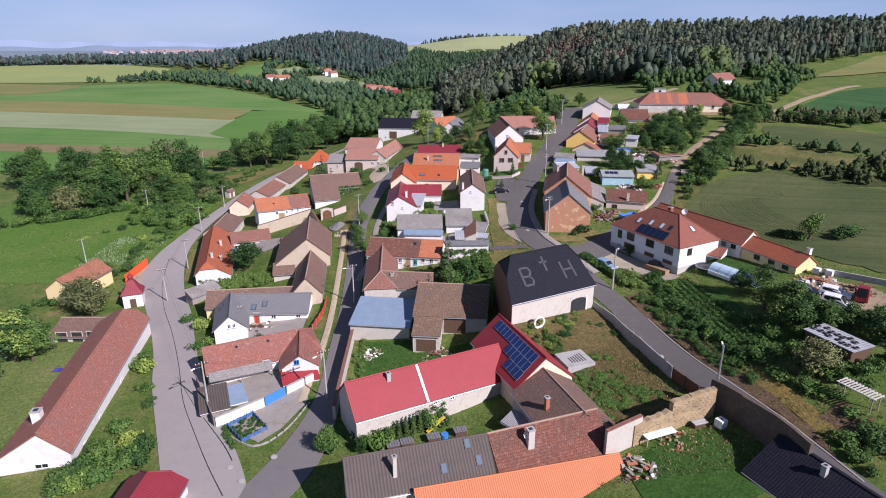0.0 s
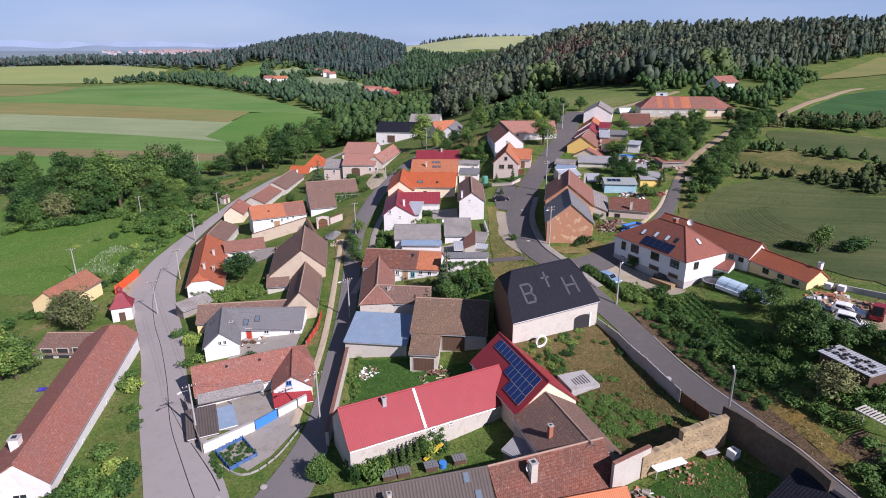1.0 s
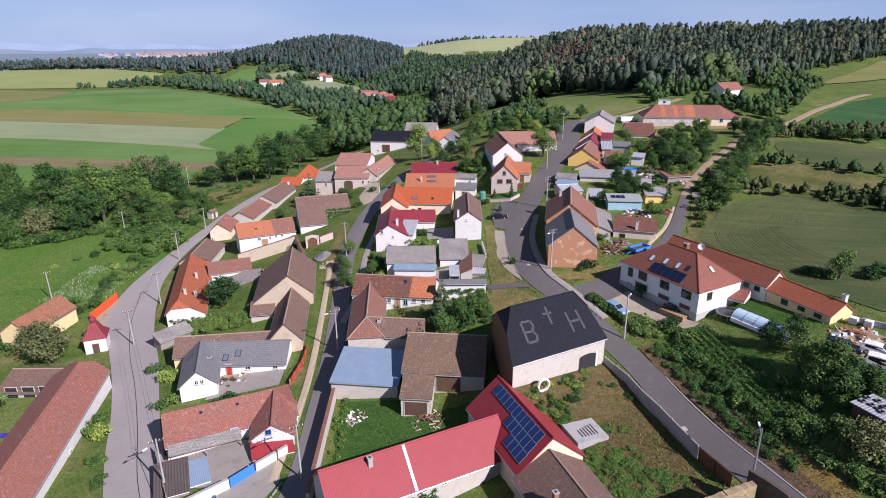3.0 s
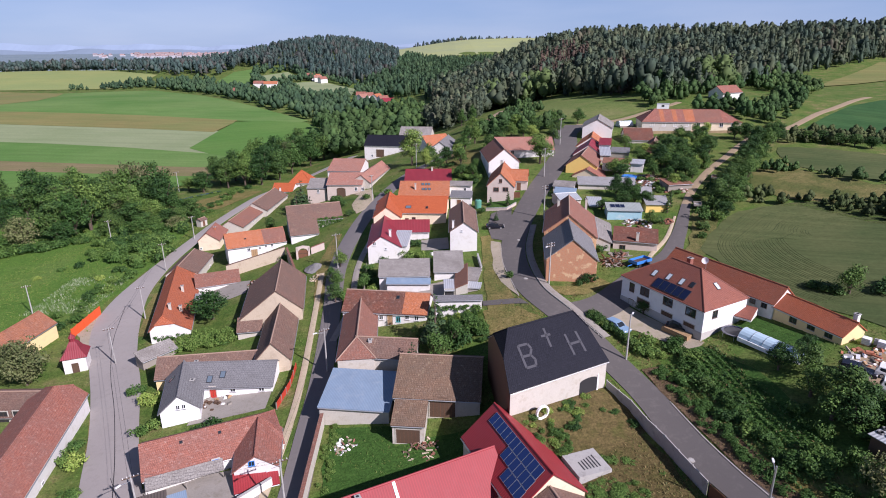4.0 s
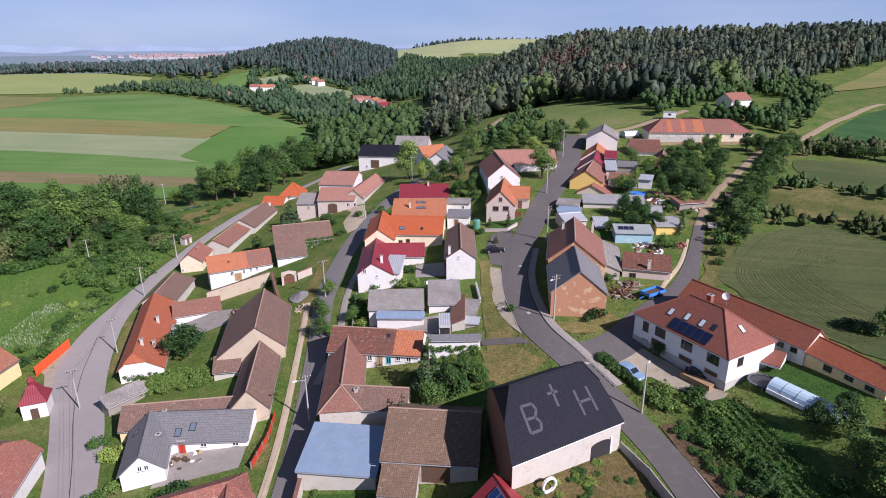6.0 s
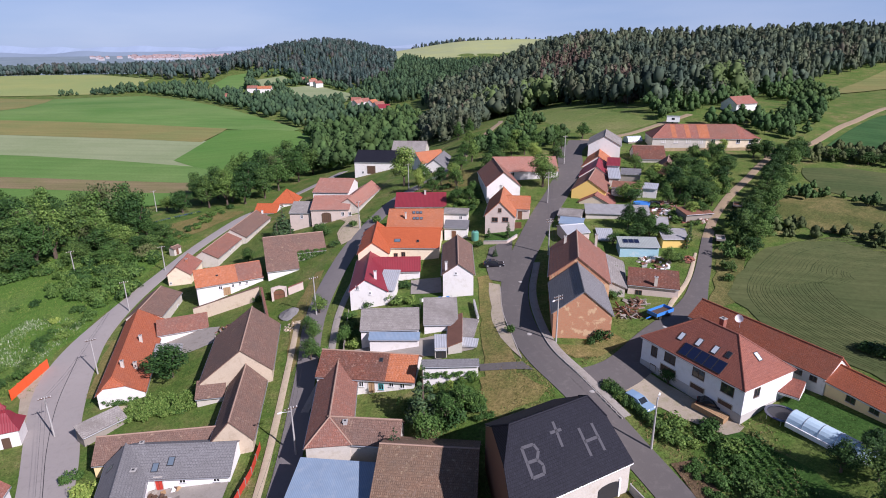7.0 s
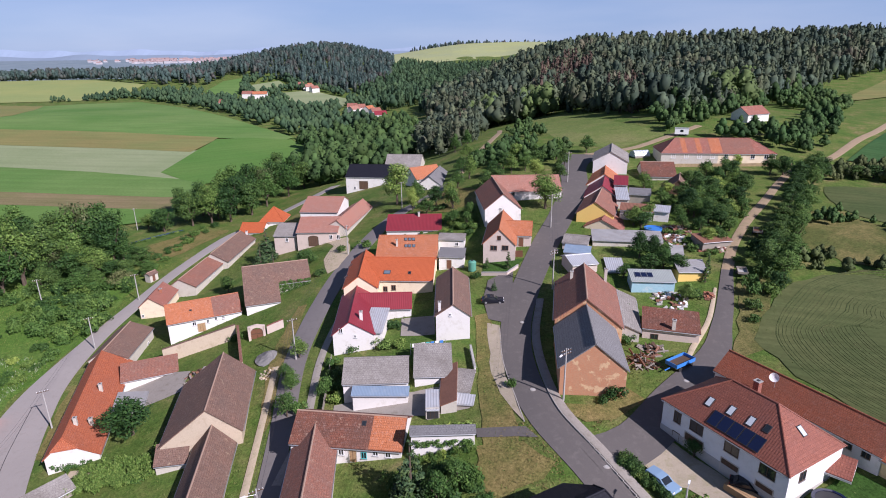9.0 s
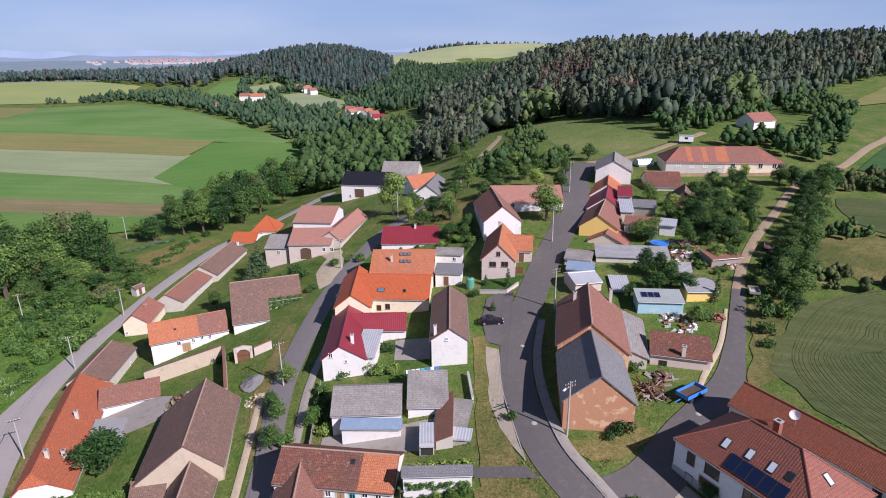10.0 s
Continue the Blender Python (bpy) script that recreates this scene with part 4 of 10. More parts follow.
setting("road_east", ribbon([(19, 118), (26, 121.6), (34, 129.5), (43.6, 139.6), (48.2, 147.3), (51.2, 152.8), (54.6, 159.8), (56.7, 164.3)], [7, 6.4, 6.3, 4.4, 3.2, 2.8, 2.4, 2.0], lift=0.13), "asphalt", "asphalt side lane", "road")
setting("track_east", ribbon([(56.4, 163.6), (61.4, 172.5), (68, 181.8), (73.2, 188.2), (81.3, 197.5), (91.5, 210), (102.8, 222), (118, 231), (139, 250), (156, 264), (190, 296)], [2.2, 1.9, 1.9, 2.0, 2.0, 2.0, 2.2, 2.2, 2.4, 2.4, 2.4], lift=0.12), "dirt", "rutted dirt farm track", "track")
setting("path_side_lane", ribbon([(38.6, 137.8), (41, 141.6), (46, 148), (48.6, 152.2), (52.0, 158.6)], [0.5, 0.9, 0.8, 0.8, 0.5], lift=0.12), "sand", "sandy trodden edge of the side lane", "path")
setting("pavement_middle", ribbon([(-24.5, 84), (-24.3, 100), (-24.9, 114), (-26.3, 134), (-27.6, 150)], 1.1, lift=0.14), "sand", "sandy trodden path beside the lane", "path")
setting("pavement_right", ribbon([(24, 112), (20.6, 120), (17.6, 128), (16.8, 138), (17.4, 149), (20, 160)], 1.2, lift=0.2), "paving", "pale concrete pavement with a kerb", "pavement")
setting("verge_right", patch([(6, 120.5), (10.8, 122), (10.6, 132), (10.2, 142), (10.8, 152), (9.6, 157.4), (7.4, 157), (6.8, 140), (6.2, 128)], 0.09, seed=4), "dry_grass", "dry trodden grass verge", "grass")
setting("parking", patch([(9.8, 155.2), (9.5, 162), (11, 170), (16.6, 173), (15.4, 164), (12.6, 153.6)], 0.14, ragged=0.1, seed=5), "asphalt", "asphalt parking bay", "pavement")
setting("front_garden", patch([(10.2, 173.6), (10.8, 177.6), (19.6, 176.6), (17.2, 173.4), (15.2, 171.8)], 0.1, ragged=0.2, seed=6), "lawn", "small front garden lawn beside the pink house", "lawn")
setting("yard_corner", patch([(-34, 79.6), (-28, 87.8), (-24.2, 88.5), (-23.6, 84), (-26, 78), (-28.2, 75.5)], 0.1, ragged=0.1, seed=7), "paving", "old grey paved corner yard", "pavement")
setting("yard_wild", patch([(5, 91), (19, 99), (24.5, 86), (25, 74), (15, 70), (12.5, 80), (9.5, 90)], 0.08, seed=8), "yard_wild", "overgrown sloping yard of weeds and dry grass", "grass")
setting("villa_drive", patch([(21, 119.5), (29, 122.5), (33, 116), (37.5, 108), (35.5, 106.5), (29, 113.5), (23.5, 116)], 0.1, ragged=0.1, seed=9), "gravel", "pale gravel drive in front of the house", "pavement")
setting("lawn", patch([(41, 110), (47.5, 113.5), (52.5, 103.5), (46, 100.5)], 0.1, ragged=0.1, seed=10), "lawn", "short mown garden lawn", "lawn")
setting("yard_courtyard", patch([(-18.3, 100), (-9, 99), (-8.8, 95), (2, 97), (2, 87), (-17, 79)], 0.07, seed=11), "lawn", "grassy courtyard between barns", "lawn")
setting("meadow_left", patch([(-78, 150), (-76, 175), (-78, 205), (-90, 212), (-118, 225), (-150, 215), (-150, 150), (-110, 140), (-92, 138)], 0.08, step=4, ragged=1, seed=12), "meadow", "bright green mown meadow", "grass")
M["wheat_green"] = crop_rows("wheat_green", (0.088, 0.12, 0.044), (0.138, 0.155, 0.062), 1.4, 28, 0.5, 0.05)
M["crop_green"] = crop_rows("crop_green", (0.115, 0.235, 0.055), (0.18, 0.285, 0.085), 5.0, 8, 0.35)
M["crop_bright"] = crop_rows("crop_bright", (0.10, 0.225, 0.045), (0.14, 0.25, 0.06), 4.0, -30, 0.25)
M["crop_dark"] = crop_rows("crop_dark", (0.045, 0.12, 0.04), (0.07, 0.15, 0.05), 1.5, 40, 0.6, 0.05)
M["crop_pale"] = crop_rows("crop_pale", (0.26, 0.32, 0.16), (0.33, 0.37, 0.21), 5.0, 8, 0.3)
M["crop_tan"] = crop_rows("crop_tan", (0.28, 0.25, 0.095), (0.22, 0.245, 0.085), 4.0, 8, 0.45, 0.03)
M["crop_brown"] = crop_rows("crop_brown", (0.29, 0.225, 0.125), (0.22, 0.21, 0.09), 2.0, 8, 0.5, 0.04)
M["crop_yellow"] = crop_rows("crop_yellow", (0.33, 0.36, 0.13), (0.28, 0.34, 0.125), 6.0, 5, 0.2)
M["fallow"] = wild("fallow_grass", [(0.09, 0.13, 0.035), (0.15, 0.165, 0.05), (0.26, 0.225, 0.085), (0.11, 0.14, 0.04)], 0.12)
setting("field_right", patch([(51.5, 142.5), (56, 149), (60, 153.5), (65.5, 157.6), (72, 158.6), (79.6, 156.8), (90.5, 141), (130, 128), (140, 100), (100, 84), (66, 100), (58, 116), (52, 132)], 0.12, step=3, ragged=0.5, seed=13), "wheat_green", "green cereal field with tractor lines", "field")
setting("field_right_upper", patch([(93.6, 188), (95.5, 197), (100.2, 204.6), (112.7, 202), (125, 190), (170, 180), (180, 150), (118, 158), (108.6, 166.6), (99.6, 172.5), (95, 180.4)], 0.12, step=3, ragged=0.6, seed=14), "wheat_green", "green cereal field on the slope", "field")
setting("field_fallow", patch([(74, 171), (78, 181), (86, 187), (92, 186), (94, 178), (99, 170), (107, 163), (116, 152), (98, 147), (90, 150), (84, 159), (79, 162)], 0.1, step=3, ragged=1.2, seed=15), "fallow", "rough fallow strip of dry yellow grass between the fields", "grass")
M["clearing"] = wild("clearing_grass", [(0.14, 0.23, 0.05), (0.21, 0.265, 0.075), (0.30, 0.285, 0.12)], 0.05)

# ---- far fields, woods, hills ----
def far_field(name, material, label, outline, lift):
    setting(name, patch(outline, lift, step=8 if name == "clearing" else 14, ragged=0.0, seed=21), material, label, "field")


far_field("field_convex", "crop_green", "broad green meadow field on a swell", [(-420, 690), (-366, 720), (-315, 732), (-243, 660), (-161, 556), (-92, 466), (-96, 456), (-147, 466), (-218, 484), (-304, 498), (-420, 512)], 0.5)
far_field("field_bare", "crop_tan", "tan corner of the meadow field", [(-640, 790), (-446, 716), (-400, 700), (-372, 640), (-352, 580), (-362, 545), (-470, 560), (-700, 640)], 0.62)
far_field("field_tan", "crop_tan", "tan strip of ripening crop", [(-560, 540), (-420, 514), (-304, 500), (-218, 487), (-143, 468), (-142, 452), (-143, 417), (-192, 430), (-268, 443), (-420, 470), (-560, 500)], 0.56)
far_field("field_pale", "crop_pale", "pale grey-green cereal strip", [(-560, 502), (-420, 472), (-268, 445), (-192, 432), (-138, 421), (-134, 360), (-118, 342), (-174, 364), (-225, 378), (-380, 404), (-560, 440)], 0.5)
far_field("field_wedge", "crop_bright", "bright green field wedge", [(-142, 460), (-119, 465), (-92, 457), (-78, 430), (-70, 390), (-76, 330), (-106, 334), (-121, 345), (-138, 362), (-141, 420)], 0.58)
far_field("field_green", "crop_green", "green crop strip", [(-560, 442), (-380, 406), (-225, 380), (-174, 366), (-122, 346), (-105, 336), (-104, 308), (-149, 317), (-190, 325), (-380, 358), (-560, 392)], 0.54)
far_field("field_brown", "crop_brown", "narrow brown strip of bare stubble", [(-560, 394), (-380, 360), (-190, 327), (-149, 319), (-104, 309), (-96, 288), (-137, 295), (-175, 302), (-380, 336), (-560, 366)], 0.5)
far_field("field_low", "crop_bright", "green field beside the brook", [(-560, 368), (-380, 338), (-175, 304), (-137, 297), (-98, 290), (-100, 272), (-155, 262), (-200, 262), (-380, 280)], 0.46)
far_field("field_yellow", "crop_yellow", "pale yellow cereal field", [(-1000, 770), (-470, 750), (-384, 757), (-362, 784), (-386, 905), (-518, 1003), (-1000, 1120)], 0.6)
far_field("field_middle", "crop_pale", "pale green field by the hamlet", [(-179, 794), (-143, 815), (-91, 741), (-85, 655), (-122, 655)], 0.56)
far_field("field_hamlet", "crop_pale", "small pale field above the hamlet", [(-228, 857), (-198, 880), (-176, 836), (-208, 801)], 0.5)
far_field("field_slit", "crop_green", "green field between woods", [(-276, 827), (-276, 895), (-252, 908), (-216, 748), (-247, 750)], 0.5)
far_field("clearing", "clearing", "green clearing below the wood", [(46, 266), (63, 255), (82, 266), (76, 291), (73, 325), (66, 366), (60, 398), (50, 372), (40, 350), (46, 300)], 0.06)
far_field("field_dark", "crop_dark", "dark green potato field", [(121, 228), (139, 245), (158, 262), (190, 284), (240, 310), (240, 240), (146, 216), (128, 222)], 0.3)
far_field("field_high", "crop_tan", "tan stubble field on the hilltop", [(200, 352), (231, 388), (312, 462), (460, 480), (460, 420), (262, 386)], 0.5)
M["far_yellow"] = crop_rows("far_yellow", (0.42, 0.45, 0.20), (0.36, 0.40, 0.22), 12.0, 5, 0.15)
setting("field_hilltop", patch([(-250, 1560), (-200, 1900), (-120, 2020), (380, 2050), (420, 1800), (250, 1600), (100, 1540)], 0.8, step=45, ragged=4, seed=22), "far_yellow", "distant pale yellow hilltop field", "field")


def lump(rnd, profile, n=6):
    """A lumpy closed crown: rings of the given heights and radii, each corner pushed in or out."""
    v, f = [], []
    for k, (z, r) in enumerate(profile):
        for i in range(n):
            a, q = 6.283 * (i + 0.5 * (k % 2)) / n, r * rnd.uniform(0.62, 1.12)
            v.append((math.cos(a) * q, math.sin(a) * q, z + rnd.uniform(-0.02, 0.02)))
    for k in range(len(profile) - 1):
        for i in range(n):
            j = (i + 1) % n
            f.append((k * n + i, k * n + j, (k + 1) * n + j, (k + 1) * n + i))
    return v, f


CROWN = {"pine": [(0.25, 0.04), (0.38, 0.17), (0.58, 0.225), (0.78, 0.2), (0.92, 0.12), (0.99, 0.02)],
         "spruce": [(0.05, 0.03), (0.12, 0.2), (0.36, 0.17), (0.6, 0.12), (0.84, 0.06), (1.0, 0.008)]}


def forest_proto(rnd, kind, sprays=70):
    """A tree one unit high: lumpy crown, of several lobes on a broadleaf tree, leaf sprays standing out from it, trunk."""
    cs, v, f = [], [], []
    if kind == "leaf":
        for k in range(5):
            a, d = 6.283 * k / 4 + rnd.uniform(-0.4, 0.4), rnd.uniform(0.14, 0.24) if k < 4 else 0.03
            r, z = rnd.uniform(0.2, 0.28), rnd.uniform(0.3, 0.55) if k < 4 else 0.7
            lobe = [(math.cos(a) * d + x, math.sin(a) * d + y, z + q) for x, y, q in lump(rnd, [(-0.85 * r, 0.1 * r), (-0.45 * r, 0.75 * r), (0.25 * r, 0.82 * r), (0.75 * r, 0.42 * r), (0.9 * r, 0.02)], 5)[0]]
            n = len(v)
            v += lobe
            f += [tuple(i + n for i in q) for q in lump(rnd, [(0, 1)] * 5, 5)[1]]
            cs.append((math.cos(a) * d, math.sin(a) * d, z, r * 0.98))
        size = 0.062
    else:
        prof = CROWN[kind]
        v, f = lump(rnd, [(z, r * 0.74) for z, r in prof])
        for (z0, r0), (z1, r1) in zip(prof, prof[1:]):
            for _ in range(5):
                k, a = rnd.random(), rnd.uniform(0, 6.28)
                r = (r0 + (r1 - r0) * k) * 0.85
                cs.append((math.cos(a) * r, math.sin(a) * r, z0 + (z1 - z0) * k, 0.03 + 0.3 * r))
        size = 0.048
    lv, lf = leaf_cloud(rnd, cs, sprays, size, 0.9)
    n = len(v)
    v = list(v) + lv
    f = list(f) + [tuple(i + n for i in q) for q in lf]
    n = len(v)
    v += [(-0.012, 0, -0.05), (0.012, 0, -0.05), (0.008, 0, 0.6), (-0.008, 0, 0.6), (0, -0.012, -0.05), (0, 0.012, -0.05), (0, 0.008, 0.6), (0, -0.008, 0.6)]
    f += [(n, n + 1, n + 2, n + 3), (n + 4, n + 5, n + 6, n + 7)]
    return np.array(v), np.array(f)


def wood(name, label, poly, spacing, kinds, hmin, hmax, material, seed, holes=(), sprays=70):
    """A wood seen from afar: many simple trees, each with trunk and leaf sprays, in one object."""
    rnd = random.Random(seed)
    protos = [forest_proto(rnd, k, sprays) for k in kinds for _ in range(4)]
    xs, ys = [p[0] for p in poly], [p[1] for p in poly]

    def inside(x, y, pg):
        c = False
        for (ax, ay), (bx, by) in zip(pg, pg[1:] + pg[:1]):
            if (ay > y) != (by > y) and x < (bx - ax) * (y - ay) / (by - ay) + ax:
                c = not c
        return c

    vs, fs, n = [], [], 0
    y = min(ys)
    while y < max(ys):
        x = min(xs)
        while x < max(xs):
            px, py = x + rnd.uniform(-0.55, 0.55) * spacing, y + rnd.uniform(-0.55, 0.55) * spacing
            if inside(px, py, poly) and not any(inside(px, py, hpoly) for hpoly in holes) and rnd.random() < 0.93:
                v, f = rnd.choice(protos)
                h = rnd.uniform(hmin, hmax)
                a = rnd.uniform(0, 6.28)
                wd = h * rnd.uniform(0.72, 1.1)
                c, s = math.cos(a) * wd, math.sin(a) * wd
                q = np.stack([v[:, 0] * c - v[:, 1] * s + px, v[:, 0] * s + v[:, 1] * c + py, v[:, 2] * h + g1(px, py) - 0.2], 1)
                vs.append(q)
                fs.append(f + n)
                n += len(q)
            x += spacing
        y += spacing
    v, f = np.concatenate(vs), np.concatenate(fs)
    m = bpy.data.meshes.new(name)
    m.vertices.add(len(v))
    m.vertices.foreach_set("co", v.astype(np.float32).ravel())
    m.loops.add(f.size)
    m.loops.foreach_set("vertex_index", f.astype(np.int32).ravel())
    m.polygons.add(len(f))
    m.polygons.foreach_set("loop_start", np.arange(0, f.size, 4, dtype=np.int32))
    m.update(calc_edges=True)
    m.validate()
    return setting(name, m, material, label, "forest", "stuff")


def forest_mat(name, stops, low=0.6):
    m, t, b = nodes_of(name)
    g = t.nodes.new("ShaderNodeNewGeometry")
    big = noise_at(t, 0.035, 5, 0.65, g.outputs["Position"])
    col = ramp(t, big, [(0.3 + 0.4 * i / (len(stops) - 1), c) for i, c in enumerate(stops)])
    v = ramp(t, g.outputs["Random Per Island"], [(0.0, (low, low, low)), (1.0, (1.0, 1.0, 1.0))])
    each = noise_at(t, 0.16, 2, 0.5, g.outputs["Position"])
    col = mixc(t, 1.0, col, ramp(t, each, [(0.36, (0.62, 0.62, 0.66)), (0.64, (1.0, 1.0, 0.95))]), "MULTIPLY")
    t.links.new(mixc(t, 1.0, col, v, "MULTIPLY"), b.inputs["Base Color"])
    b.inputs["Roughness"].default_value = 0.8
    b.inputs["Specular IOR Level"].default_value = 0.1
    return m


# Conifer greens are lifted towards blue, haze painted into the leaf colour.
M["forest_near_hazed"] = forest_mat("forest_conifer", [(0.07, 0.106, 0.085), (0.095, 0.135, 0.095), (0.14, 0.17, 0.098), (0.17, 0.145, 0.112)])
M["forest_leaf"] = forest_mat("forest_broadleaf", [(0.055, 0.115, 0.04), (0.08, 0.145, 0.048), (0.115, 0.18, 0.055)])
M["thicket"] = forest_mat("thicket_leaves", [(0.05, 0.085, 0.034), (0.08, 0.115, 0.042), (0.12, 0.145, 0.06), (0.15, 0.145, 0.075)])
M["forest_bright"] = forest_mat("forest_light_leaves", [(0.11, 0.165, 0.06), (0.15, 0.21, 0.075)], 0.7)
M["forest_red"] = forest_mat("forest_dying_spruce", [(0.15, 0.112, 0.09), (0.19, 0.135, 0.105)])
# These two greens carry distance haze as blue-grey in the colour.
M["forest_mid_hazed"] = forest_mat("forest_distant_hazed", [(0.045, 0.09, 0.052), (0.062, 0.112, 0.056), (0.095, 0.15, 0.068)], 0.85)
M["forest_far_hazed"] = forest_mat("forest_far_hazed", [(0.062, 0.105, 0.10), (0.08, 0.125, 0.11), (0.13, 0.105, 0.095)], 0.85)
_edge = [(-5, 560), (10, 430), (28, 385), (45, 375), (62, 374), (75, 345), (84, 316), (97, 296), (118, 302), (150, 332), (215, 402), (262, 440), (330, 480), (430, 520), (430, 600), (200, 610), (0, 640)]
_red = [(62, 400), (78, 395), (96, 430), (110, 470), (100, 500), (76, 480)]
wood("forest_conifer", "dense dark conifer forest on the slope", _edge, 5.2, ("pine", "leaf", "pine", "spruce"), 8, 18, "forest_near_hazed", 31, sprays=70)
wood("forest_red", "dying reddish-brown spruces in the forest", _red, 6.5, ("spruce",), 14, 19, "forest_red", 32)
wood("forest_edge", "pale green broadleaf trees at the forest edge", [(150, 332), (200, 385), (215, 402), (210, 420), (150, 380), (110, 320), (97, 300), (118, 302)], 7, ("leaf",), 9, 13, "forest_leaf", 33)
wood("forest_middle", "mixed forest rolling down to the valley", [(-50, 640), (-28, 600), (-5, 565), (20, 600), (60, 640), (110, 650), (160, 900), (100, 1150), (-40, 1150), (-62, 900), (-80, 760)], 8.2, ("leaf", "pine", "spruce"), 11, 17, "forest_mid_hazed", 34,
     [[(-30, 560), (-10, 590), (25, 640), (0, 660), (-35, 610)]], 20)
wood("forest_hill", "wooded hill beyond the hamlet", [(-330, 1100), (-300, 960), (-252, 915), (-200, 885), (-160, 845), (-110, 800), (-80, 780), (-50, 900), (-60, 1120), (-110, 1240), (-260, 1260)], 8.6, ("pine", "pine", "spruce"), 14, 19, "forest_far_hazed", 35, sprays=14)
wood("forest_left", "distant dark wood behind the yellow field", [(-1000, 1125), (-520, 1008), (-388, 908), (-290, 860), (-280, 900), (-270, 960), (-330, 1100), (-500, 1160), (-1000, 1260)], 12, ("pine", "leaf"), 14, 20, "forest_far_hazed", 36, sprays=16)
wood("wood_brook", "trees along the brook in the valley", [(-46, 300), (-20, 300), (-2, 320), (2, 360), (-5, 430), (-20, 520), (-35, 500), (-55, 470), (-80, 440), (-70, 390), (-72, 330)], 7.4, ("leaf",), 9, 15, "forest_leaf", 37, sprays=140)
wood("wood_valley", "belt of trees winding up the valley", [(-386, 790), (-330, 800), (-276, 826), (-276, 895), (-190, 885), (-120, 815), (-85, 740), (-45, 620), (-20, 520), (-60, 470), (-84, 440), (-94, 470), (-165, 578), (-245, 680), (-312, 748)], 8.4, ("leaf",), 8, 14, "forest_mid_hazed", 38,
     [[(-183, 796), (-143, 820), (-88, 741), (-80, 640), (-110, 600), (-128, 640)], [(-279, 826), (-279, 898), (-250, 911), (-211, 735), (-250, 735)], [(-232, 857), (-198, 884), (-172, 836), (-196, 780), (-212, 790)], [(-218, 768), (-176, 772), (-160, 690), (-200, 680)], [(-88, 640), (-70, 650), (-20, 570), (-10, 500), (-40, 505), (-72, 570)]], 30)
wood("hedge_yellow", "clump of bushes below the yellow field", [(-425, 748), (-400, 750), (-400, 764), (-425, 760)], 7, ("leaf",), 5, 9, "forest_mid_hazed", 39, sprays=50)
wood("hedge_swell", "row of trees behind the swell of the field", [(-392, 752), (-350, 752), (-350, 790), (-386, 790)], 7, ("leaf",), 6, 10, "forest_mid_hazed", 41, sprays=50)
wood("scrub_hamlet", "low trees below the hamlet houses", [(-86, 600), (-70, 585), (-45, 520), (-24, 505), (-30, 545), (-55, 580), (-76, 600)], 7, ("leaf",), 3, 5.5, "forest_mid_hazed", 42, sprays=40)
wood("wood_hilltop", "small wood on the far hilltop", [(-60, 2060), (60, 2040), (380, 2080), (380, 2140), (100, 2120), (-60, 2100)], 14, ("leaf", "pine"), 14, 22, "forest_far_hazed", 40, sprays=10)


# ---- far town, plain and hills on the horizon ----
# Blue-grey in the field colours stands for haze over the plain.
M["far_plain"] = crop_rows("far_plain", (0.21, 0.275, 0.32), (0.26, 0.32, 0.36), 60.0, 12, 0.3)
setting("far_plain", patch([(-4600, 1260), (-250, 1260), (-330, 1700), (-260, 2300), (300, 2400), (3000, 2600), (4600, 2700), (4600, 4750), (-4600, 4750)], 0.9, step=120, ragged=0.0, seed=23), "far_plain", "distant farmland plain with haze in its colour", "backdrop")


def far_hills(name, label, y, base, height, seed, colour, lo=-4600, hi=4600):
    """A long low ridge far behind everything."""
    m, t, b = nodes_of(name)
    # Distance haze is put into the blue base colour and a faint glow.
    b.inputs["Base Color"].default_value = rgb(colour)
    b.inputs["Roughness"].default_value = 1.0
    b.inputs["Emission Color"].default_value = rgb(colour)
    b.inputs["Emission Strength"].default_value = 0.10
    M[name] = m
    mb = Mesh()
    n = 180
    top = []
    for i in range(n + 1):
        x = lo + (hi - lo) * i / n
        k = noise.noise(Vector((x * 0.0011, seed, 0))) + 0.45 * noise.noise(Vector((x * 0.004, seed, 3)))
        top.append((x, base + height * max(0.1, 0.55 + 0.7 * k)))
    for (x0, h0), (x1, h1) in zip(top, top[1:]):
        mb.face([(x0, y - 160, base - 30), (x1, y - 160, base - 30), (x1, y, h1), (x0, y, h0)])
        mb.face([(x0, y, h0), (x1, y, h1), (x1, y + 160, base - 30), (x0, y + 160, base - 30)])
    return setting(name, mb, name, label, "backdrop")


far_hills("backdrop_near_hills", "low wooded hills on the horizon, haze put into their blue", 3950, -38, 42, 4.0, (0.17, 0.22, 0.285))
far_hills("backdrop_hills", "hills on the far horizon, haze put into their pale blue", 4550, -38, 82, 9.0, (0.235, 0.30, 0.40))
_rt = random.Random(91)
_town, _roofs = Mesh(), Mesh()
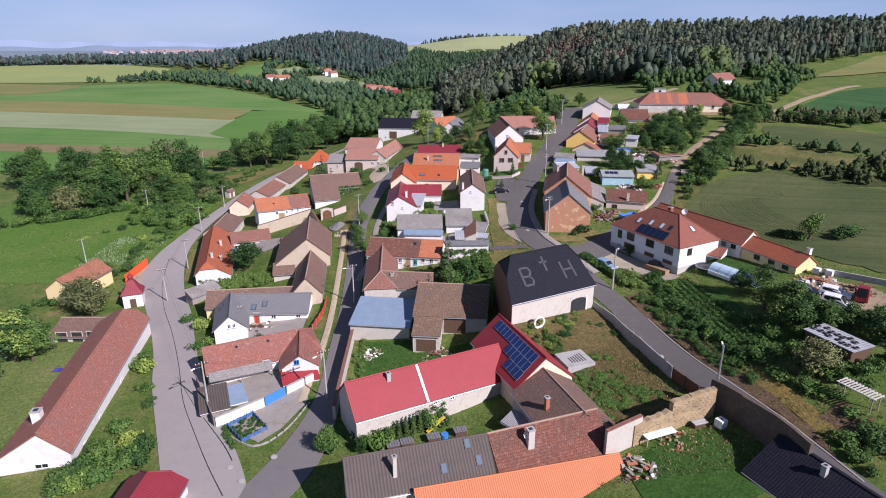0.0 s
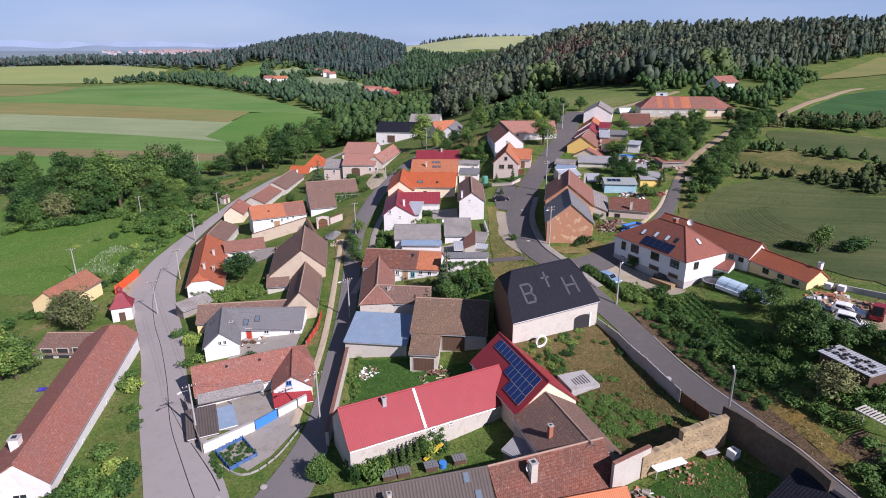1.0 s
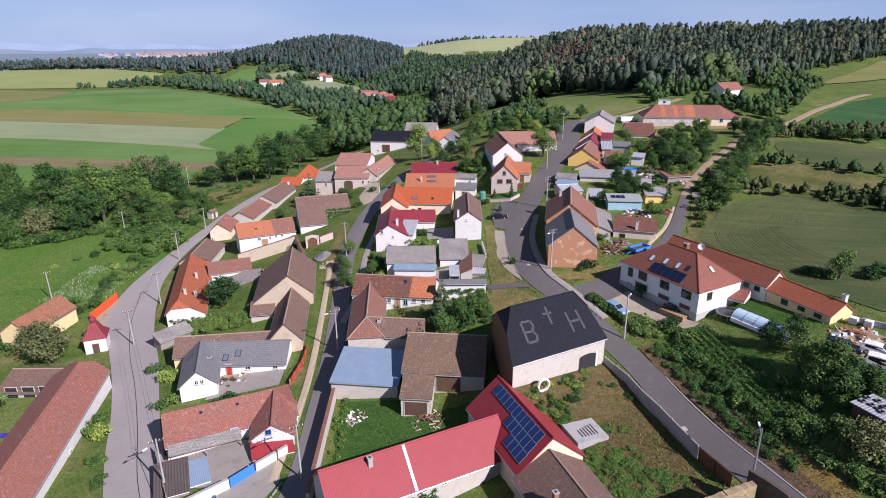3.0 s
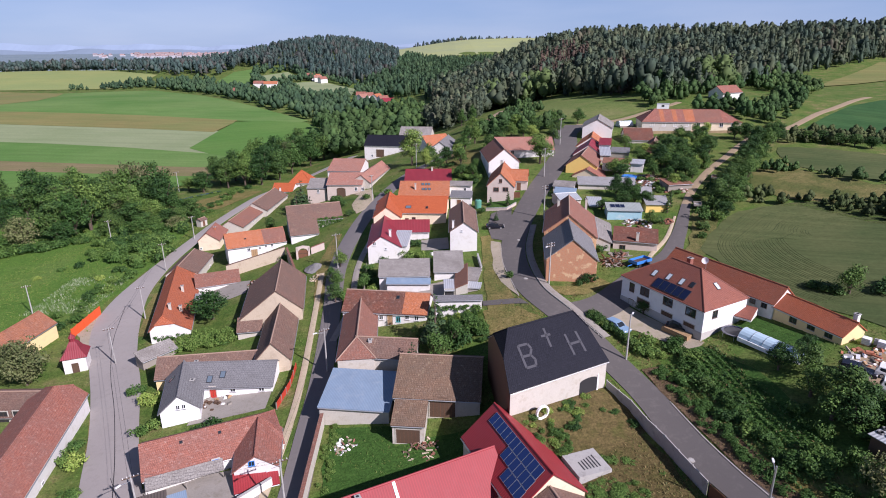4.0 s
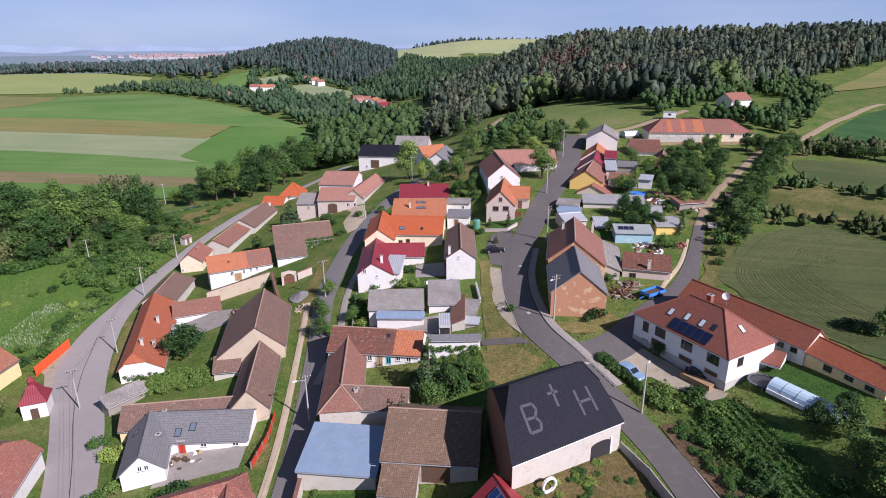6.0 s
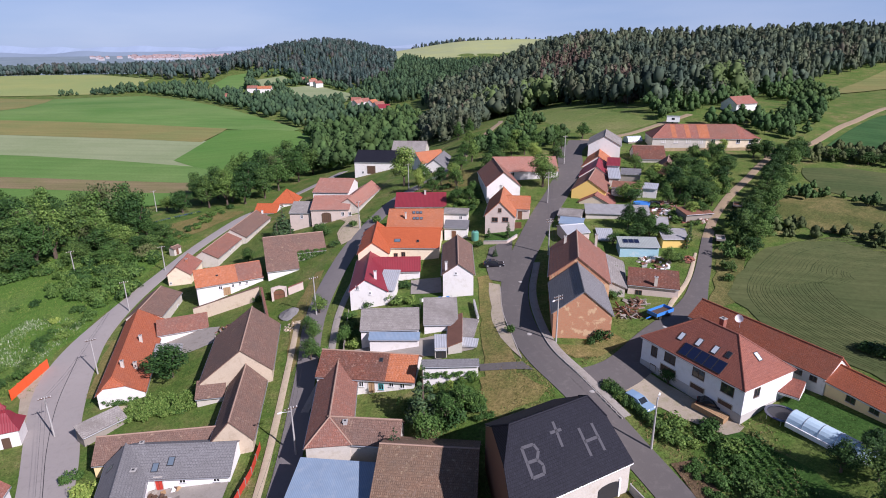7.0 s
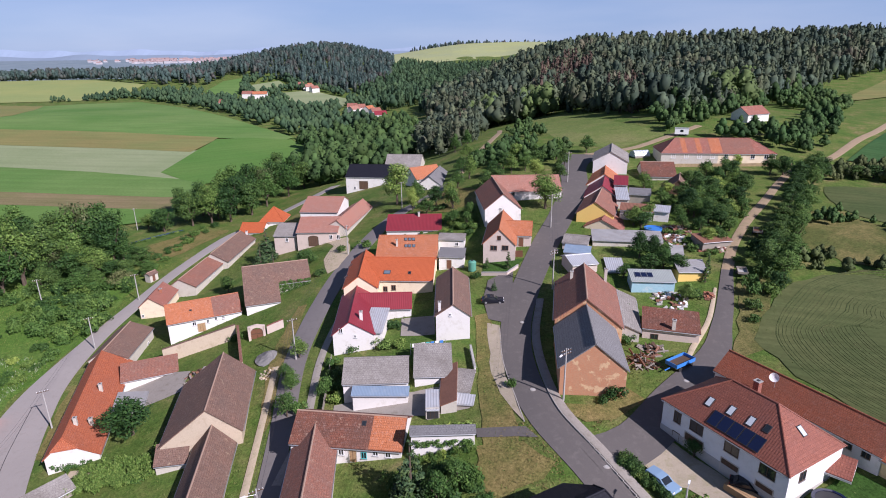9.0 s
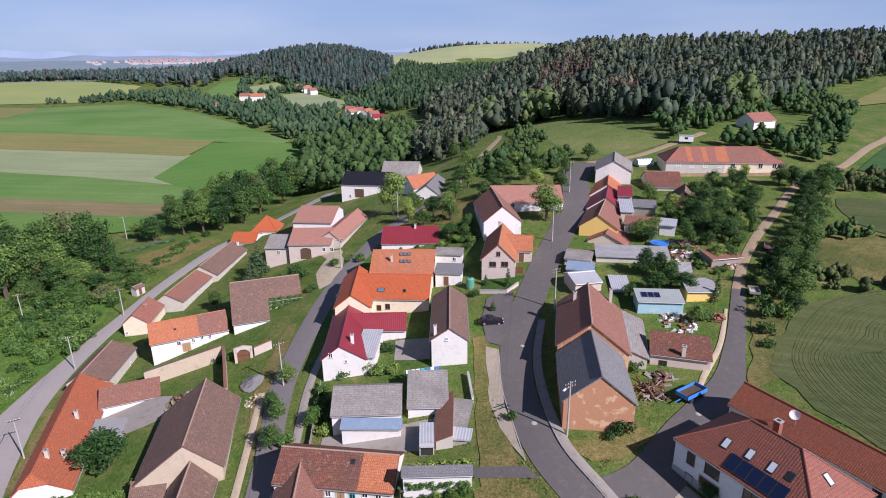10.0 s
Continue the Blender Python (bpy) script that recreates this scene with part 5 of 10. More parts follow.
for _k in range(210):
    _d = _rt.uniform(2950, 3500)
    _px = _rt.choice((_rt.gauss(-452, 22), _rt.gauss(-395, 40), _rt.gauss(-342, 26), _rt.uniform(-560, -300)))
    _x, _w, _l, _h = _px / 1057 * _d, _rt.uniform(9, 16), _rt.uniform(10, 24), _rt.uniform(6, 12)
    _z = g1(_x, _d)
    _town.box(_x, _d, _z - 1, _x + _l, _d + _w, _z + _h)
    _a, _b, _q = _z + _h, _z + _h + _w * 0.42, _d + _w / 2
    _roofs.face([(_x - 0.5, _d - 0.6, _a), (_x + _l + 0.5, _d - 0.6, _a), (_x + _l + 0.5, _q, _b), (_x - 0.5, _q, _b)])
    _roofs.face([(_x - 0.5, _q, _b), (_x + _l + 0.5, _q, _b), (_x + _l + 0.5, _d + _w + 0.6, _a), (_x - 0.5, _d + _w + 0.6, _a)])
M["town_wall"] = plain("town_wall", (0.52, 0.50, 0.52), 0.9, var=0.2, fine=0.05, big=0.02, relief=0)
M["town_roof"] = plain("town_roof", (0.40, 0.29, 0.28), 0.9, var=0.4, fine=0.05, big=0.02, relief=0)
setting("far_town_walls", _town, "town_wall", "pale houses of a distant town", "town", "stuff")
setting("far_town_roofs", _roofs, "town_roof", "faded red roofs of a distant town", "town", "stuff")

# ---- trees and scrub on the eastern slope ----
for _n, _lab, _poly, _sp, _kinds, _a, _b, _m, _s in (
        ("scrub_cottage", "trees and shrubs round the cottage below the forest", [(96, 256), (104, 263), (122, 262), (160, 306), (150, 325), (190, 370), (215, 395), (190, 330), (165, 300), (126, 243), (112, 231), (107, 246)], 4.6, ("leaf",), 4, 8, "forest_leaf", 51),
        ("scrub_hill", "young trees at the foot of the forest", [(84, 268), (100, 276), (118, 286), (150, 322), (118, 302), (97, 292), (86, 290)], 4.4, ("leaf", "leaf", "spruce"), 4, 9, "forest_leaf", 52),
        ("hedge_field", "dark hedge between the fields", [(103, 210), (112, 219), (122, 222), (146, 214), (190, 222), (190, 208), (150, 203), (124, 205), (112, 206)], 2.6, ("leaf",), 2.6, 5.2, "thicket", 54),
        ("hedge_lower", "tangle of shrubs between the two cereal fields", [(69, 164), (74, 168), (84, 159), (92, 155), (106, 160), (118, 154), (150, 140), (150, 128), (118, 137), (91, 143.5), (80, 158.5), (72, 160)], 2.5, ("leaf",), 1.6, 4.4, "thicket", 55),
        ("hedge_upper", "shrubs along the edge of the fallow strip", [(84, 186), (92, 188), (96, 180), (101, 173), (110, 166), (108, 162), (99, 168), (93, 176), (88, 178), (80, 180)], 2.9, ("leaf",), 1.6, 4.2, "forest_leaf", 56),
        ("copse_road", "clump of trees beyond the last houses", [(13, 244), (40, 243), (46, 258), (36, 262), (24, 262), (14, 258)], 4.6, ("leaf",), 4.5, 8, "forest_leaf", 56),
        ("scrub_track", "shrubs along the dirt track to the forest", [(20, 268), (30, 300), (34, 340), (48, 345), (46, 300), (40, 270)], 6, ("leaf",), 2.5, 6, "forest_leaf", 57),
        ("wood_corner", "pines and broadleaf trees at the forest corner", [(-4, 300), (10, 285), (17, 290), (24, 330), (26, 380), (12, 430), (0, 460), (-8, 400), (-6, 330)], 5, ("pine", "leaf", "spruce"), 8, 15, "forest_near_hazed", 58),
        ("forest_accent", "light green oaks at the forest edge", [(47, 374), (64, 374), (68, 402), (50, 408)], 5.5, ("leaf",), 12, 18, "forest_bright", 59),
        ("forest_accents", "light green birches in the conifer forest", [(112, 302), (128, 308), (146, 340), (140, 372), (124, 350)], 5.5, ("leaf",), 12, 18, "forest_bright", 60),
        ("forest_oaks", "clump of light green oaks in the forest", [(20, 398), (34, 394), (40, 428), (26, 436)], 5.5, ("leaf",), 12, 18, "forest_bright", 63),
        ("forest_birches", "light green birches high in the forest", [(150, 362), (172, 372), (182, 408), (160, 402)], 6, ("leaf",), 13, 19, "forest_bright", 64),
        ("forest_brown", "brown dying spruces at the forest edge", [(12, 330), (22, 330), (26, 375), (14, 400)], 7, ("spruce",), 11, 16, "forest_red", 61),
        ("forest_browns", "brown dying spruces within the forest", [(84, 322), (92, 318), (104, 345), (96, 375), (84, 350)], 6.5, ("spruce",), 13, 18, "forest_red", 62)):
    wood(_n, _lab, _poly, _sp, _kinds, _a, _b, _m, _s, sprays=150)

# ---- houses, near to far ----
h_bth = house("large white barn with a dark tiled half-hipped roof", (2.68, 97.9), (17.17, 105.47), 7.0, 7.0, 3.95, -0.85, -0.85, "white_old", "anthracite", hip1=(1.8, 1.7), hip2=(1.1, 2.3), name="barn")
h_red = house("long low white outbuilding with a red sheet roof", (-16.9, 76.7), (3.6, 86.6), 3.6, 4.0, -4.5, -7.8, -8.0, "white_old", "red_sheet")
h_sol = house("white house with a steep red sheet roof and solar panels", (9.2, 79.8), (4.2, 93.0), 4.6, 4.6, -2.9, -6.8, -6.8, "cream", "red_sheet")
h_brn = house("old house with a dark brown tiled roof", (12.1, 69.5), (8.8, 79.6), 4.6, 4.4, -4.3, -7.0, -7.0, "white_old", "brown")
h_rdt = house("low house with patchy red clay tiles", (0.4, 66.1), (13.6, 70.6), 3.2, 4.2, -4.4, -7.2, -7.95, "grey", "red_patchy")
h_gcor = house("long low shed with a corrugated brown-grey roof", (-14.9, 62.2), (0.4, 66.1), 3.2, 3.5, -4.4, -7.3, -7.3, "white_old", "corrugated")
h_orn = house("house with a bright orange tiled roof", (-7.5, 60.2), (15, 65.5), 2.5, 5, -6.7, -8.6, -10, "white", "orange_light")
h_drk = house("house with a dark tiled roof below the road", (35.4, 52.4), (30.6, 63.2), 4.8, 2.6, -2.6, -5.6, -4.2, "white", "anthracite")
h_farm = house("long white farmhouse with a weathered red tiled roof", (-53.9, 72.3), (-61.3, 110.3), 5.4, 3.4, -8.7, -12, -12, "white", "red_old", hip2=(2.6, -10.2))
h_fshed = house("old shed with brown tiles beside the farmhouse", (-76, 113.5), (-65.5, 113.4), 2, 5, -13, -13.8, -14.6, "white_old", "brown", name="shed")
h_yel = house("yellow house with a new orange tiled roof", (-84.1, 126.2), (-82.5, 138.9), 3.4, 3.4, -10.5, -13, -13, "pale_yellow", "terracotta", base=-17)
h_blue = house("long lean-to shed with a pale blue sheet roof", (-18.8, 109.1), (-8.5, 107.7), 0.15, 8.4, -7.0, -7.1, -8.4, "white_old", "blue_sheet", name="shed", ridge=None)
h_tbarn = house("old barn with a mossy tiled roof", (-8.4, 107.1), (3.9, 105.6), 5, 7.0, -3.6, -6.2, -6.6, "white_old", "mossy", name="barn")
h_l1 = house("white house with a weathered red roof and blue windows", (-41.5, 93.2), (-25.4, 100.3), 3.6, 4.4, -8.5, -10.6, -11, "white", "red_old", hip2=(2.5, -10.2))
h_l1w = house("white wing with a red roof and a gable", (-25.9, 90.6), (-27.6, 98.8), 3.0, 3.0, -8.5, -10.6, -10.6, "white", "red_old")
h_l2 = house("white house with a grey slate roof", (-44.2, 114.8), (-29, 115.2), 3.6, 4.4, -9, -11, -11.2, "white_new", "slate")
h_l2w = house("white gabled wing with a grey slate roof", (-41, 104.4), (-44, 114.8), 3.0, 3.0, -8.6, -11.2, -11.2, "white_new", "slate")
h_l3 = house("low outbuilding with old brown tiles", (-49.7, 117.6), (-33.0, 119.6), 3.2, 3.2, -9.5, -11.8, -12, "pale_yellow", "brown")
h_cb = house("old barn with a brown tiled roof and plastered gable", (-30.1, 116), (-32.2, 131.7), 3.1, 3.1, -6.3, -9.7, -9.7, "tan", "brown", name="barn")
h_db = house("large old barn with a brown tiled roof", (-32.8, 131.5), (-35.6, 148.5), 7.2, 4.8, -3.7, -9.2, -7.8, "tan", "brown", name="barn")
h_e1 = house("long white house with an orange-red tiled roof", (-55.6, 133.2), (-63.9, 161.6), 2.8, 5, -9.9, -12.4, -13, "white", "red_orange", hip1=(1.4, -11.3))
h_e2 = house("narrow white outbuilding with brown tiles", (-58.6, 157.6), (-49.4, 161.2), 0.15, 4.2, -10.6, -10.7, -12.3, "white", "brown_red", name="shed", ridge=None)
h_e3 = house("house with a brown tiled roof along the street", (-64.1, 162), (-64.8, 175), 3.4, 4.6, -10.2, -12.4, -12, "white_old", "brown")
h_ih = house("cream gabled house with a faded red roof", (-65.3, 185), (-66, 195), 2.7, 3.4, -9.3, -11.6, -11.6, "cream", "red_old")
h_jh = house("long white house with an orange and brown tiled roof", (-56.4, 173.5), (-42.8, 179.6), 4, 4.6, -6, -8.4, -8.6, "white", "orange_old")
h_kh = house("long house with dark brown tiles beside the street", (-62.5, 195.5), (-61, 212), 2.6, 4.2, -9, -10.8, -10.9, "white_old", "brown_red")
h_k2 = house("house with dark brown tiles", (-60, 211.5), (-58, 232), 2.6, 4.6, -8, -10.2, -10.4, "white_old", "brown")
h_qb = house("old barn with greyish brown tiles", (-42.6, 183.6), (-28.8, 187.9), 4, 5.2, -1.6, -4.4, -4.8, "white_old", "brown", name="barn")
h_qw = house("barn wing with greyish brown tiles", (-42.7, 183.6), (-35.6, 185.8), 0.15, 10.2, -1.56, -1.6, -6.8, "white", "brown", name="barn", ridge=None)
h_pk = house("pinkish farmhouse with a red tiled roof and arched gate", (-36, 216.7), (-24.8, 216.5), 5, 7.2, 0.3, -1.9, -2, "pink", "red_pale")
h_pkw = house("farmhouse wing with red tiles along the street", (-25.5, 212), (-20.8, 235), 4.2, 3.0, 0.5, -1.9, -2.0, "white_old", "red_pale")
h_pkb = house("barn with red tiles and an arched opening", (-38, 238), (-26.5, 236.8), 5, 9.5, 0.8, -1.5, -1.6, "white", "red_pale", name="barn")
h_pks = house("small farm outbuilding with a grey roof", (-42.3, 217.2), (-36, 217), 3, 6.5, -1.5, -2.4, -3.2, "pink", "eternit", name="shed")
h_mh = house("white house with a patched red roof, blue shutters", (-19.2, 129.8), (-3.8, 127.4), 3.8, 4.2, -2.8, -5.2, -5.3, "white", "red_patchy")
h_nb = house("old barn with reddish brown tiles along the lane", (-15.3, 109.8), (-16.5, 129), 3.2, 3.0, -3.8, -6.2, -6.0, "white_old", "brown_red", hip1=(3.2, -6.1), name="barn")
h_nw = house("old barn wing with brown tiles", (-15.8, 113.4), (-5.8, 112.2), 2.4, 2.8, -3.9, -6, -6.1, "white_old", "brown", name="barn")
h_ws = house("low white shed with a dark flat roof", (-3.4, 124), (5.2, 124), 0.15, 1.6, -1.7, -1.75, -2.0, "white", "slate", name="shed", ridge=None)
h_g2 = house("house with a weathered grey fibre-cement roof", (-14.2, 141.4), (-4, 141.6), 3, 4.6, -1.4, -2.9, -3.3, "white", "eternit")
h_g3 = house("annexe with a pale grey roof", (-3.3, 144.8), (2.8, 144.8), 0.4, 7, -1.0, -1.2, -2.9, "white", "eternit")
h_r2 = house("white house with a maroon sheet roof", (-14.4, 150), (-14.8, 167.4), 3.2, 4.4, 0.7, -1.8, -1.9, "white", "maroon")
h_r2w = house("wing with a maroon sheet roof", (-14, 162.6), (-4, 162.6), 2.5, 3, 0.5, -0.8, -1.6, "white", "maroon")
h_uh = house("tall white gabled house with brown tiles", (3.3, 149.4), (3.9, 167), 3.2, 3.1, 3.8, 1.6, 1.6, "white", "brown")
h_ow = house("house wing with a bright orange tiled roof", (-14.3, 165.6), (-14.4, 181), 3.4, 3.6, 2.8, 0.2, 0.2, "cream", "orange")
h_om = house("large house with a bright orange tiled roof", (-14.4, 176.5), (0.6, 175.2), 5, 6.6, 2.8, 0.4, 0.2, "cream", "orange")
h_o2 = house("house with an orange tiled roof and skylights", (-12, 186.8), (1.4, 186.2), 6, 8, 4.2, 1.6, 1.4, "cream", "orange_old")
h_o3 = house("house with a dark red sheet roof", (-11.4, 207.9), (2.6, 207.6), 6, 7.4, 3, 1, 0.9, "white", "maroon")
h_oh = house("pinkish house with an orange roof", (14, 176.8), (16.6, 191.5), 3.6, 3.7, 8.3, 4.8, 4.7, "pink", "orange_old")
h_wh = house("white house with a brown roof", (17, 195), (16.2, 214), 4.6, 4.6, 11.2, 7.4, 7.4, "white", "brown_red")
h_whw = house("white house wing with a red-brown roof", (16, 214.5), (34, 214), 5, 6, 11.4, 8.2, 8.4, "white", "red_pale")
h_yh = house("yellow gabled house with a brown and red roof", (37.6, 190.6), (43.3, 205), 4.3, 4.6, 10, 7, 7, "yellow", "brown_red")
h_ch = house("low cream house with red tiles", (38.2, 186.5), (43, 196), 4, 4.8, 7, 4.9, 4.7, "cream", "red_old")
h_rb = house("row house with a red roof", (43, 204), (47, 216), 4.6, 4.6, 10.6, 7.4, 7.4, "white", "maroon")
h_ob = house("row house with an orange roof", (46.5, 215), (50.5, 228), 4.8, 5, 11.2, 7.8, 7.8, "white", "orange_old")
h_wb = house("white two-storey house with a grey roof", (51, 225.5), (55.5, 240), 5, 5, 15.2, 12.4, 12.4, "white", "eternit")
h_gs = house("long grey corrugated shed", (35, 183.2), (49.5, 180.6), 0.3, 4.6, 5.9, 5.8, 4.8, "white_old", "corr_grey", name="shed", ridge=None)
h_sc = house("long old school building with a red tiled hipped roof", (68.5, 237.5), (100.5, 233), 5.8, 6, 17.0, 13.4, 13.4, "cream", "red_old", hip1=(5, 13.4), hip2=(6, 13.4))
h_bb = house("old brick barn with a grey slate roof", (22.2, 130.6), (24.1, 143.6), 4.9, 4.8, 6, 2, 2.0, "brick", "slate", name="barn")
h_bc = house("large old barn with brown-red tiles", (24.2, 143.6), (27.6, 159.5), 5.1, 6, 6.9, 2.9, 2.2, "brick", "brown_red", name="barn")
h_ph = house("small plastered outbuilding with a red tiled lean roof", (35.6, 150.4), (44.2, 147.6), 0.3, 5.4, 2.3, 2.1, 0.8, "pink", "red_patchy", name="shed", ridge=None)
h_vil = house("large white two-storey villa with a red tiled hipped roof", (33.8, 126.05), (41.8, 110.98), 5.1, 5.4, 5.85, 1.75, 1.75, "white_new", "red_new", hip1=(5.7, 1.75), hip2=(5.5, 1.75), plinth=("grey", 1.7))
h_xh = house("long white outbuilding with a red tiled roof", (41.8, 132.4), (52.0, 113.1), 2.8, 3, 3.6, 1.2, 1.2, "white", "red_orange_old")
h_x2 = house("yellow outbuilding with a red-orange tiled roof", (52, 113.4), (56.3, 102.8), 2.4, 2.9, 2.5, 0.8, 0.8, "pale_yellow", "red_orange")
h_gar = house("white garage with a dark roof", (-29.5, 274.4), (-12, 271.4), 4, 6.6, 3.5, 0.6, 0.2, "white", "anthracite", name="garage")
h_ys = house("yellow shed with a grey roof", (46.4, 165.6), (52, 165.2), 0.3, 4.0, 5, 4.9, 3.9, "yellow", "corr_grey", name="shed", ridge=None)

house("low pent roof of brown tiles against the barn gable", (-40.4, 131.2), (-35.8, 131.9), 0.15, 2.9, -9.0, -9.05, -10.7, "white_old", "brown", name="shed", ridge=None)

# ---- windows, doors, chimneys and roof fittings ----
h_red.chimney(5.7, -0.8, 0.9, 0.5, "concrete")
h_brn.chimney(4.4, 2.7, 1.5, 0.5, "chimney_brick")
h_rdt.chimney(4.4, -1.7, 2.0, 0.75, "white_old")
h_gcor.chimney(5.1, -2.0, 2.3, 0.4, "white_old")
h_gcor.skylight("r", 13.3, 0.7, 0.7, 1.1)
h_gcor.skylight("r", 14.2, 2.6, 0.7, 1.1)
h_gcor.skylight("r", 10.3, 2.8, 0.7, 1.1)
h_drk.chimney(6.2, 0.9, 1.0, 0.5, "concrete")
h_farm.chimney(5.2, 1.9, 1.3, 1.1, "white")
h_farm.win("a", 0.3, -1.8, 1.6, 0.7)
h_farm.win("r", 4.4, -2.4, 0.7, 0.8)
h_farm.win("r", 10.6, -2.5, 0.7, 0.8)
h_farm.win("r", 20.5, -2.6, 0.7, 0.8)
h_l1.skylight("r", 5.0, 1.1, 0.4, 0.4, "glass")
h_l1.skylight("r", 9.8, 1.1, 0.4, 0.4, "glass")
h_l1.win("r", 5.9, -1.3, 1.9, 1.1, "paint_blue", 2)
h_l1.door("r", 8.8, 0.9, 2.0, "paint_blue")
h_l1w.win("a", 0.5, 0.5, 0.8, 0.8, "paint_blue")
h_l2.skylight("r", 5.0, 3.3, 0.9, 1.3)
h_l2.skylight("r", 6.9, 2.5, 0.9, 1.3)
h_l2.chimney(2.9, -4.4, 1.6, 0.6, "slate")
h_l2w.win("a", 0.2, 0.2, 0.6, 0.8)
h_l2w.win("a", -0.6, 0.2, 0.6, 0.8)
h_l2.door("r", 5.7, 0.95, 2.0, "paint_red")
h_l2.win("r", 8.8, -1.0, 0.9, 0.8)
h_l2.win("r", 13.3, -1.0, 0.9, 0.8)
h_l2w.skylight("l", 7.8, 2.2, 0.8, 1.1)
h_l3.chimney(6.8, -2.2, 1.6, 0.5)
h_nb.chimney(2.6, -2.1, 1.2, 0.55, "concrete")
h_mh.skylight("r", 9.8, 1.3, 0.6, 0.7, "glass")
h_mh.win("r", 7.2, -1.4, 0.8, 1.0)
h_mh.win("r", 11.9, -1.1, 0.8, 1.0)
h_mh.win("r", 13.6, -1.2, 0.8, 1.0)
h_mh.door("r", 8.8, 0.95, 2.0, "wood")
h_mh.win("r", 10.3, -1.7, 0.8, 1.1, "paint_turquoise")
h_e1.chimney(16.4, -2.2, 1.3, 0.5)
h_e1.chimney(5.4, -0.9, 1.2, 0.5)
h_e1.chimney(6.3, -2.7, 1.2, 0.5)
h_e1.win("r", 10.3, -1.1, 0.9, 1.0)
h_ih.chimney(5.1, -1.0, 0.8, 0.5, "chimney_brick")
h_ih.win("a", 1.9, -2.5, 0.6, 0.7)
h_jh.door("r", 6.5, 1.5, 1.9, "wood")
h_jh.win("r", 5.2, -1.4, 0.8, 0.9)
h_jh.win("r", 7.9, -1.4, 0.6, 0.9)
h_jh.win("r", 9.5, -1.1, 0.6, 0.9)
h_jh.win("r", 11.0, -1.1, 0.6, 0.9)
h_jh.skylight("r", 4.9, 2.6, 0.5, 0.4, "glass")
h_vil.skylight("r", 5.2, 3.9, 0.8, 1.3, "sky_bright")
h_vil.skylight("r", 7.9, 3.55, 0.8, 1.3, "sky_bright")
h_vil.skylight("r", 10.4, 3.5, 0.8, 1.3, "sky_bright")
h_vil.skylight("r", 12.3, 3.3, 0.7, 1.0, "glass")
_c, _n1 = Vector((h_vil.L - 2.7, 0.4, h_vil.H - (h_vil.H - h_vil.hr) * 2.8 / 5.5)), Vector((h_vil.H - h_vil.hr, 0, 5.5)).normalized()
_d1, _s1 = Vector((5.5, 0, h_vil.hr - h_vil.H)).normalized(), Vector((0, 1, 0))
_sk = part("skylight", Mesh().slab([_c + _n1 * 0.09 + _s1 * a * 0.4 + _d1 * b * 0.65 for a, b in ((-1, -1), (-1, 1), (1, 1), (1, -1))], 0.14), "dark_metal", h_vil.ob)
part("pane", Mesh().slab([_c + _n1 * 0.105 + _s1 * a * 0.31 + _d1 * b * 0.56 for a, b in ((-1, -1), (-1, 1), (1, 1), (1, -1))], 0.02), "sky_bright", _sk)
h_vil.chimney(7.4, 2.4, 1.9, 0.7, "red_old")
h_vil.win("r", 2.5, -2.2, 1.1, 1.6, "dark_wood")
h_vil.win("r", 5.3, -1.9, 1.9, 1.6, "dark_wood")
h_vil.win("r", 10.1, -1.8, 1.9, 1.6, "dark_wood")
h_vil.win("r", 14.5, -1.8, 1.9, 1.6, "dark_wood")
h_vil.win("r", 2.6, -4.7, 1.1, 1.2, "dark_wood")
h_vil.door("r", 5.2, 2.6, 2.2, "dark_wood", "garage_door")
# These next two dark leaves stand for the shade of open bays.
h_vil.door("r", 10.2, 2.2, 2.1, "dark_wood", "garage_door")
h_vil.door("r", 14.5, 2.0, 2.0, "dark_wood", "garage_door")
h_vil.win("b", -2.6, -1.7, 1.2, 1.3, "dark_wood")
h_om.skylight("r", 5.5, 4.7, 1.4, 1.1)
h_om.skylight("r", 10.1, 4.8, 0.6, 0.8, "glass")
h_ow.skylight("l", 12.2, 4.0, 0.7, 1.0)
h_ow.skylight("l", 6.3, 4.3, 0.7, 1.0)
h_om.win("r", 5.3, -2.5, 0.9, 1.1, "paint_brown")
h_om.win("r", 7.0, -2.2, 0.9, 1.1, "paint_brown")
h_o2.skylight("r", 6.2, 1.6, 0.7, 1.0)
h_o2.skylight("r", 7.1, 1.6, 0.7, 1.0)
h_o2.skylight("r", 7.9, 1.6, 0.7, 1.0)
h_o2.skylight("r", 6.4, 4.0, 0.7, 1.0)
h_o2.skylight("r", 7.2, 4.0, 0.7, 1.0)
h_o2.skylight("r", 8.1, 4.0, 0.7, 1.0)
h_o2.chimney(4.4, -3.8, 1.5, 0.4)
h_o3.chimney(8.1, -0.9, 1.0, 0.5)
h_r2.chimney(3.0, -1.8, 1.5, 0.5, "white")
h_r2.win("a", 1.5, 0.4, 0.7, 0.9)
h_r2.win("a", -0.9, -0.6, 0.5, 0.6)
h_uh.chimney(1.0, 2.3, 1.6, 0.45, "white")
h_uh.win("a", 0.5, -0.1, 0.5, 0.6)
h_bc.chimney(12.7, 2.2, 1.3, 0.5)
h_bc.chimney(15.5, -3.9, 2.4, 0.5)
h_ph.chimney(4.9, -4.9, 1.6, 0.55)
h_ph.win("r", 2.1, -2.0, 1.2, 1.0, "dark_wood")
h_oh.chimney(14.5, 0.7, 0.9, 0.6)
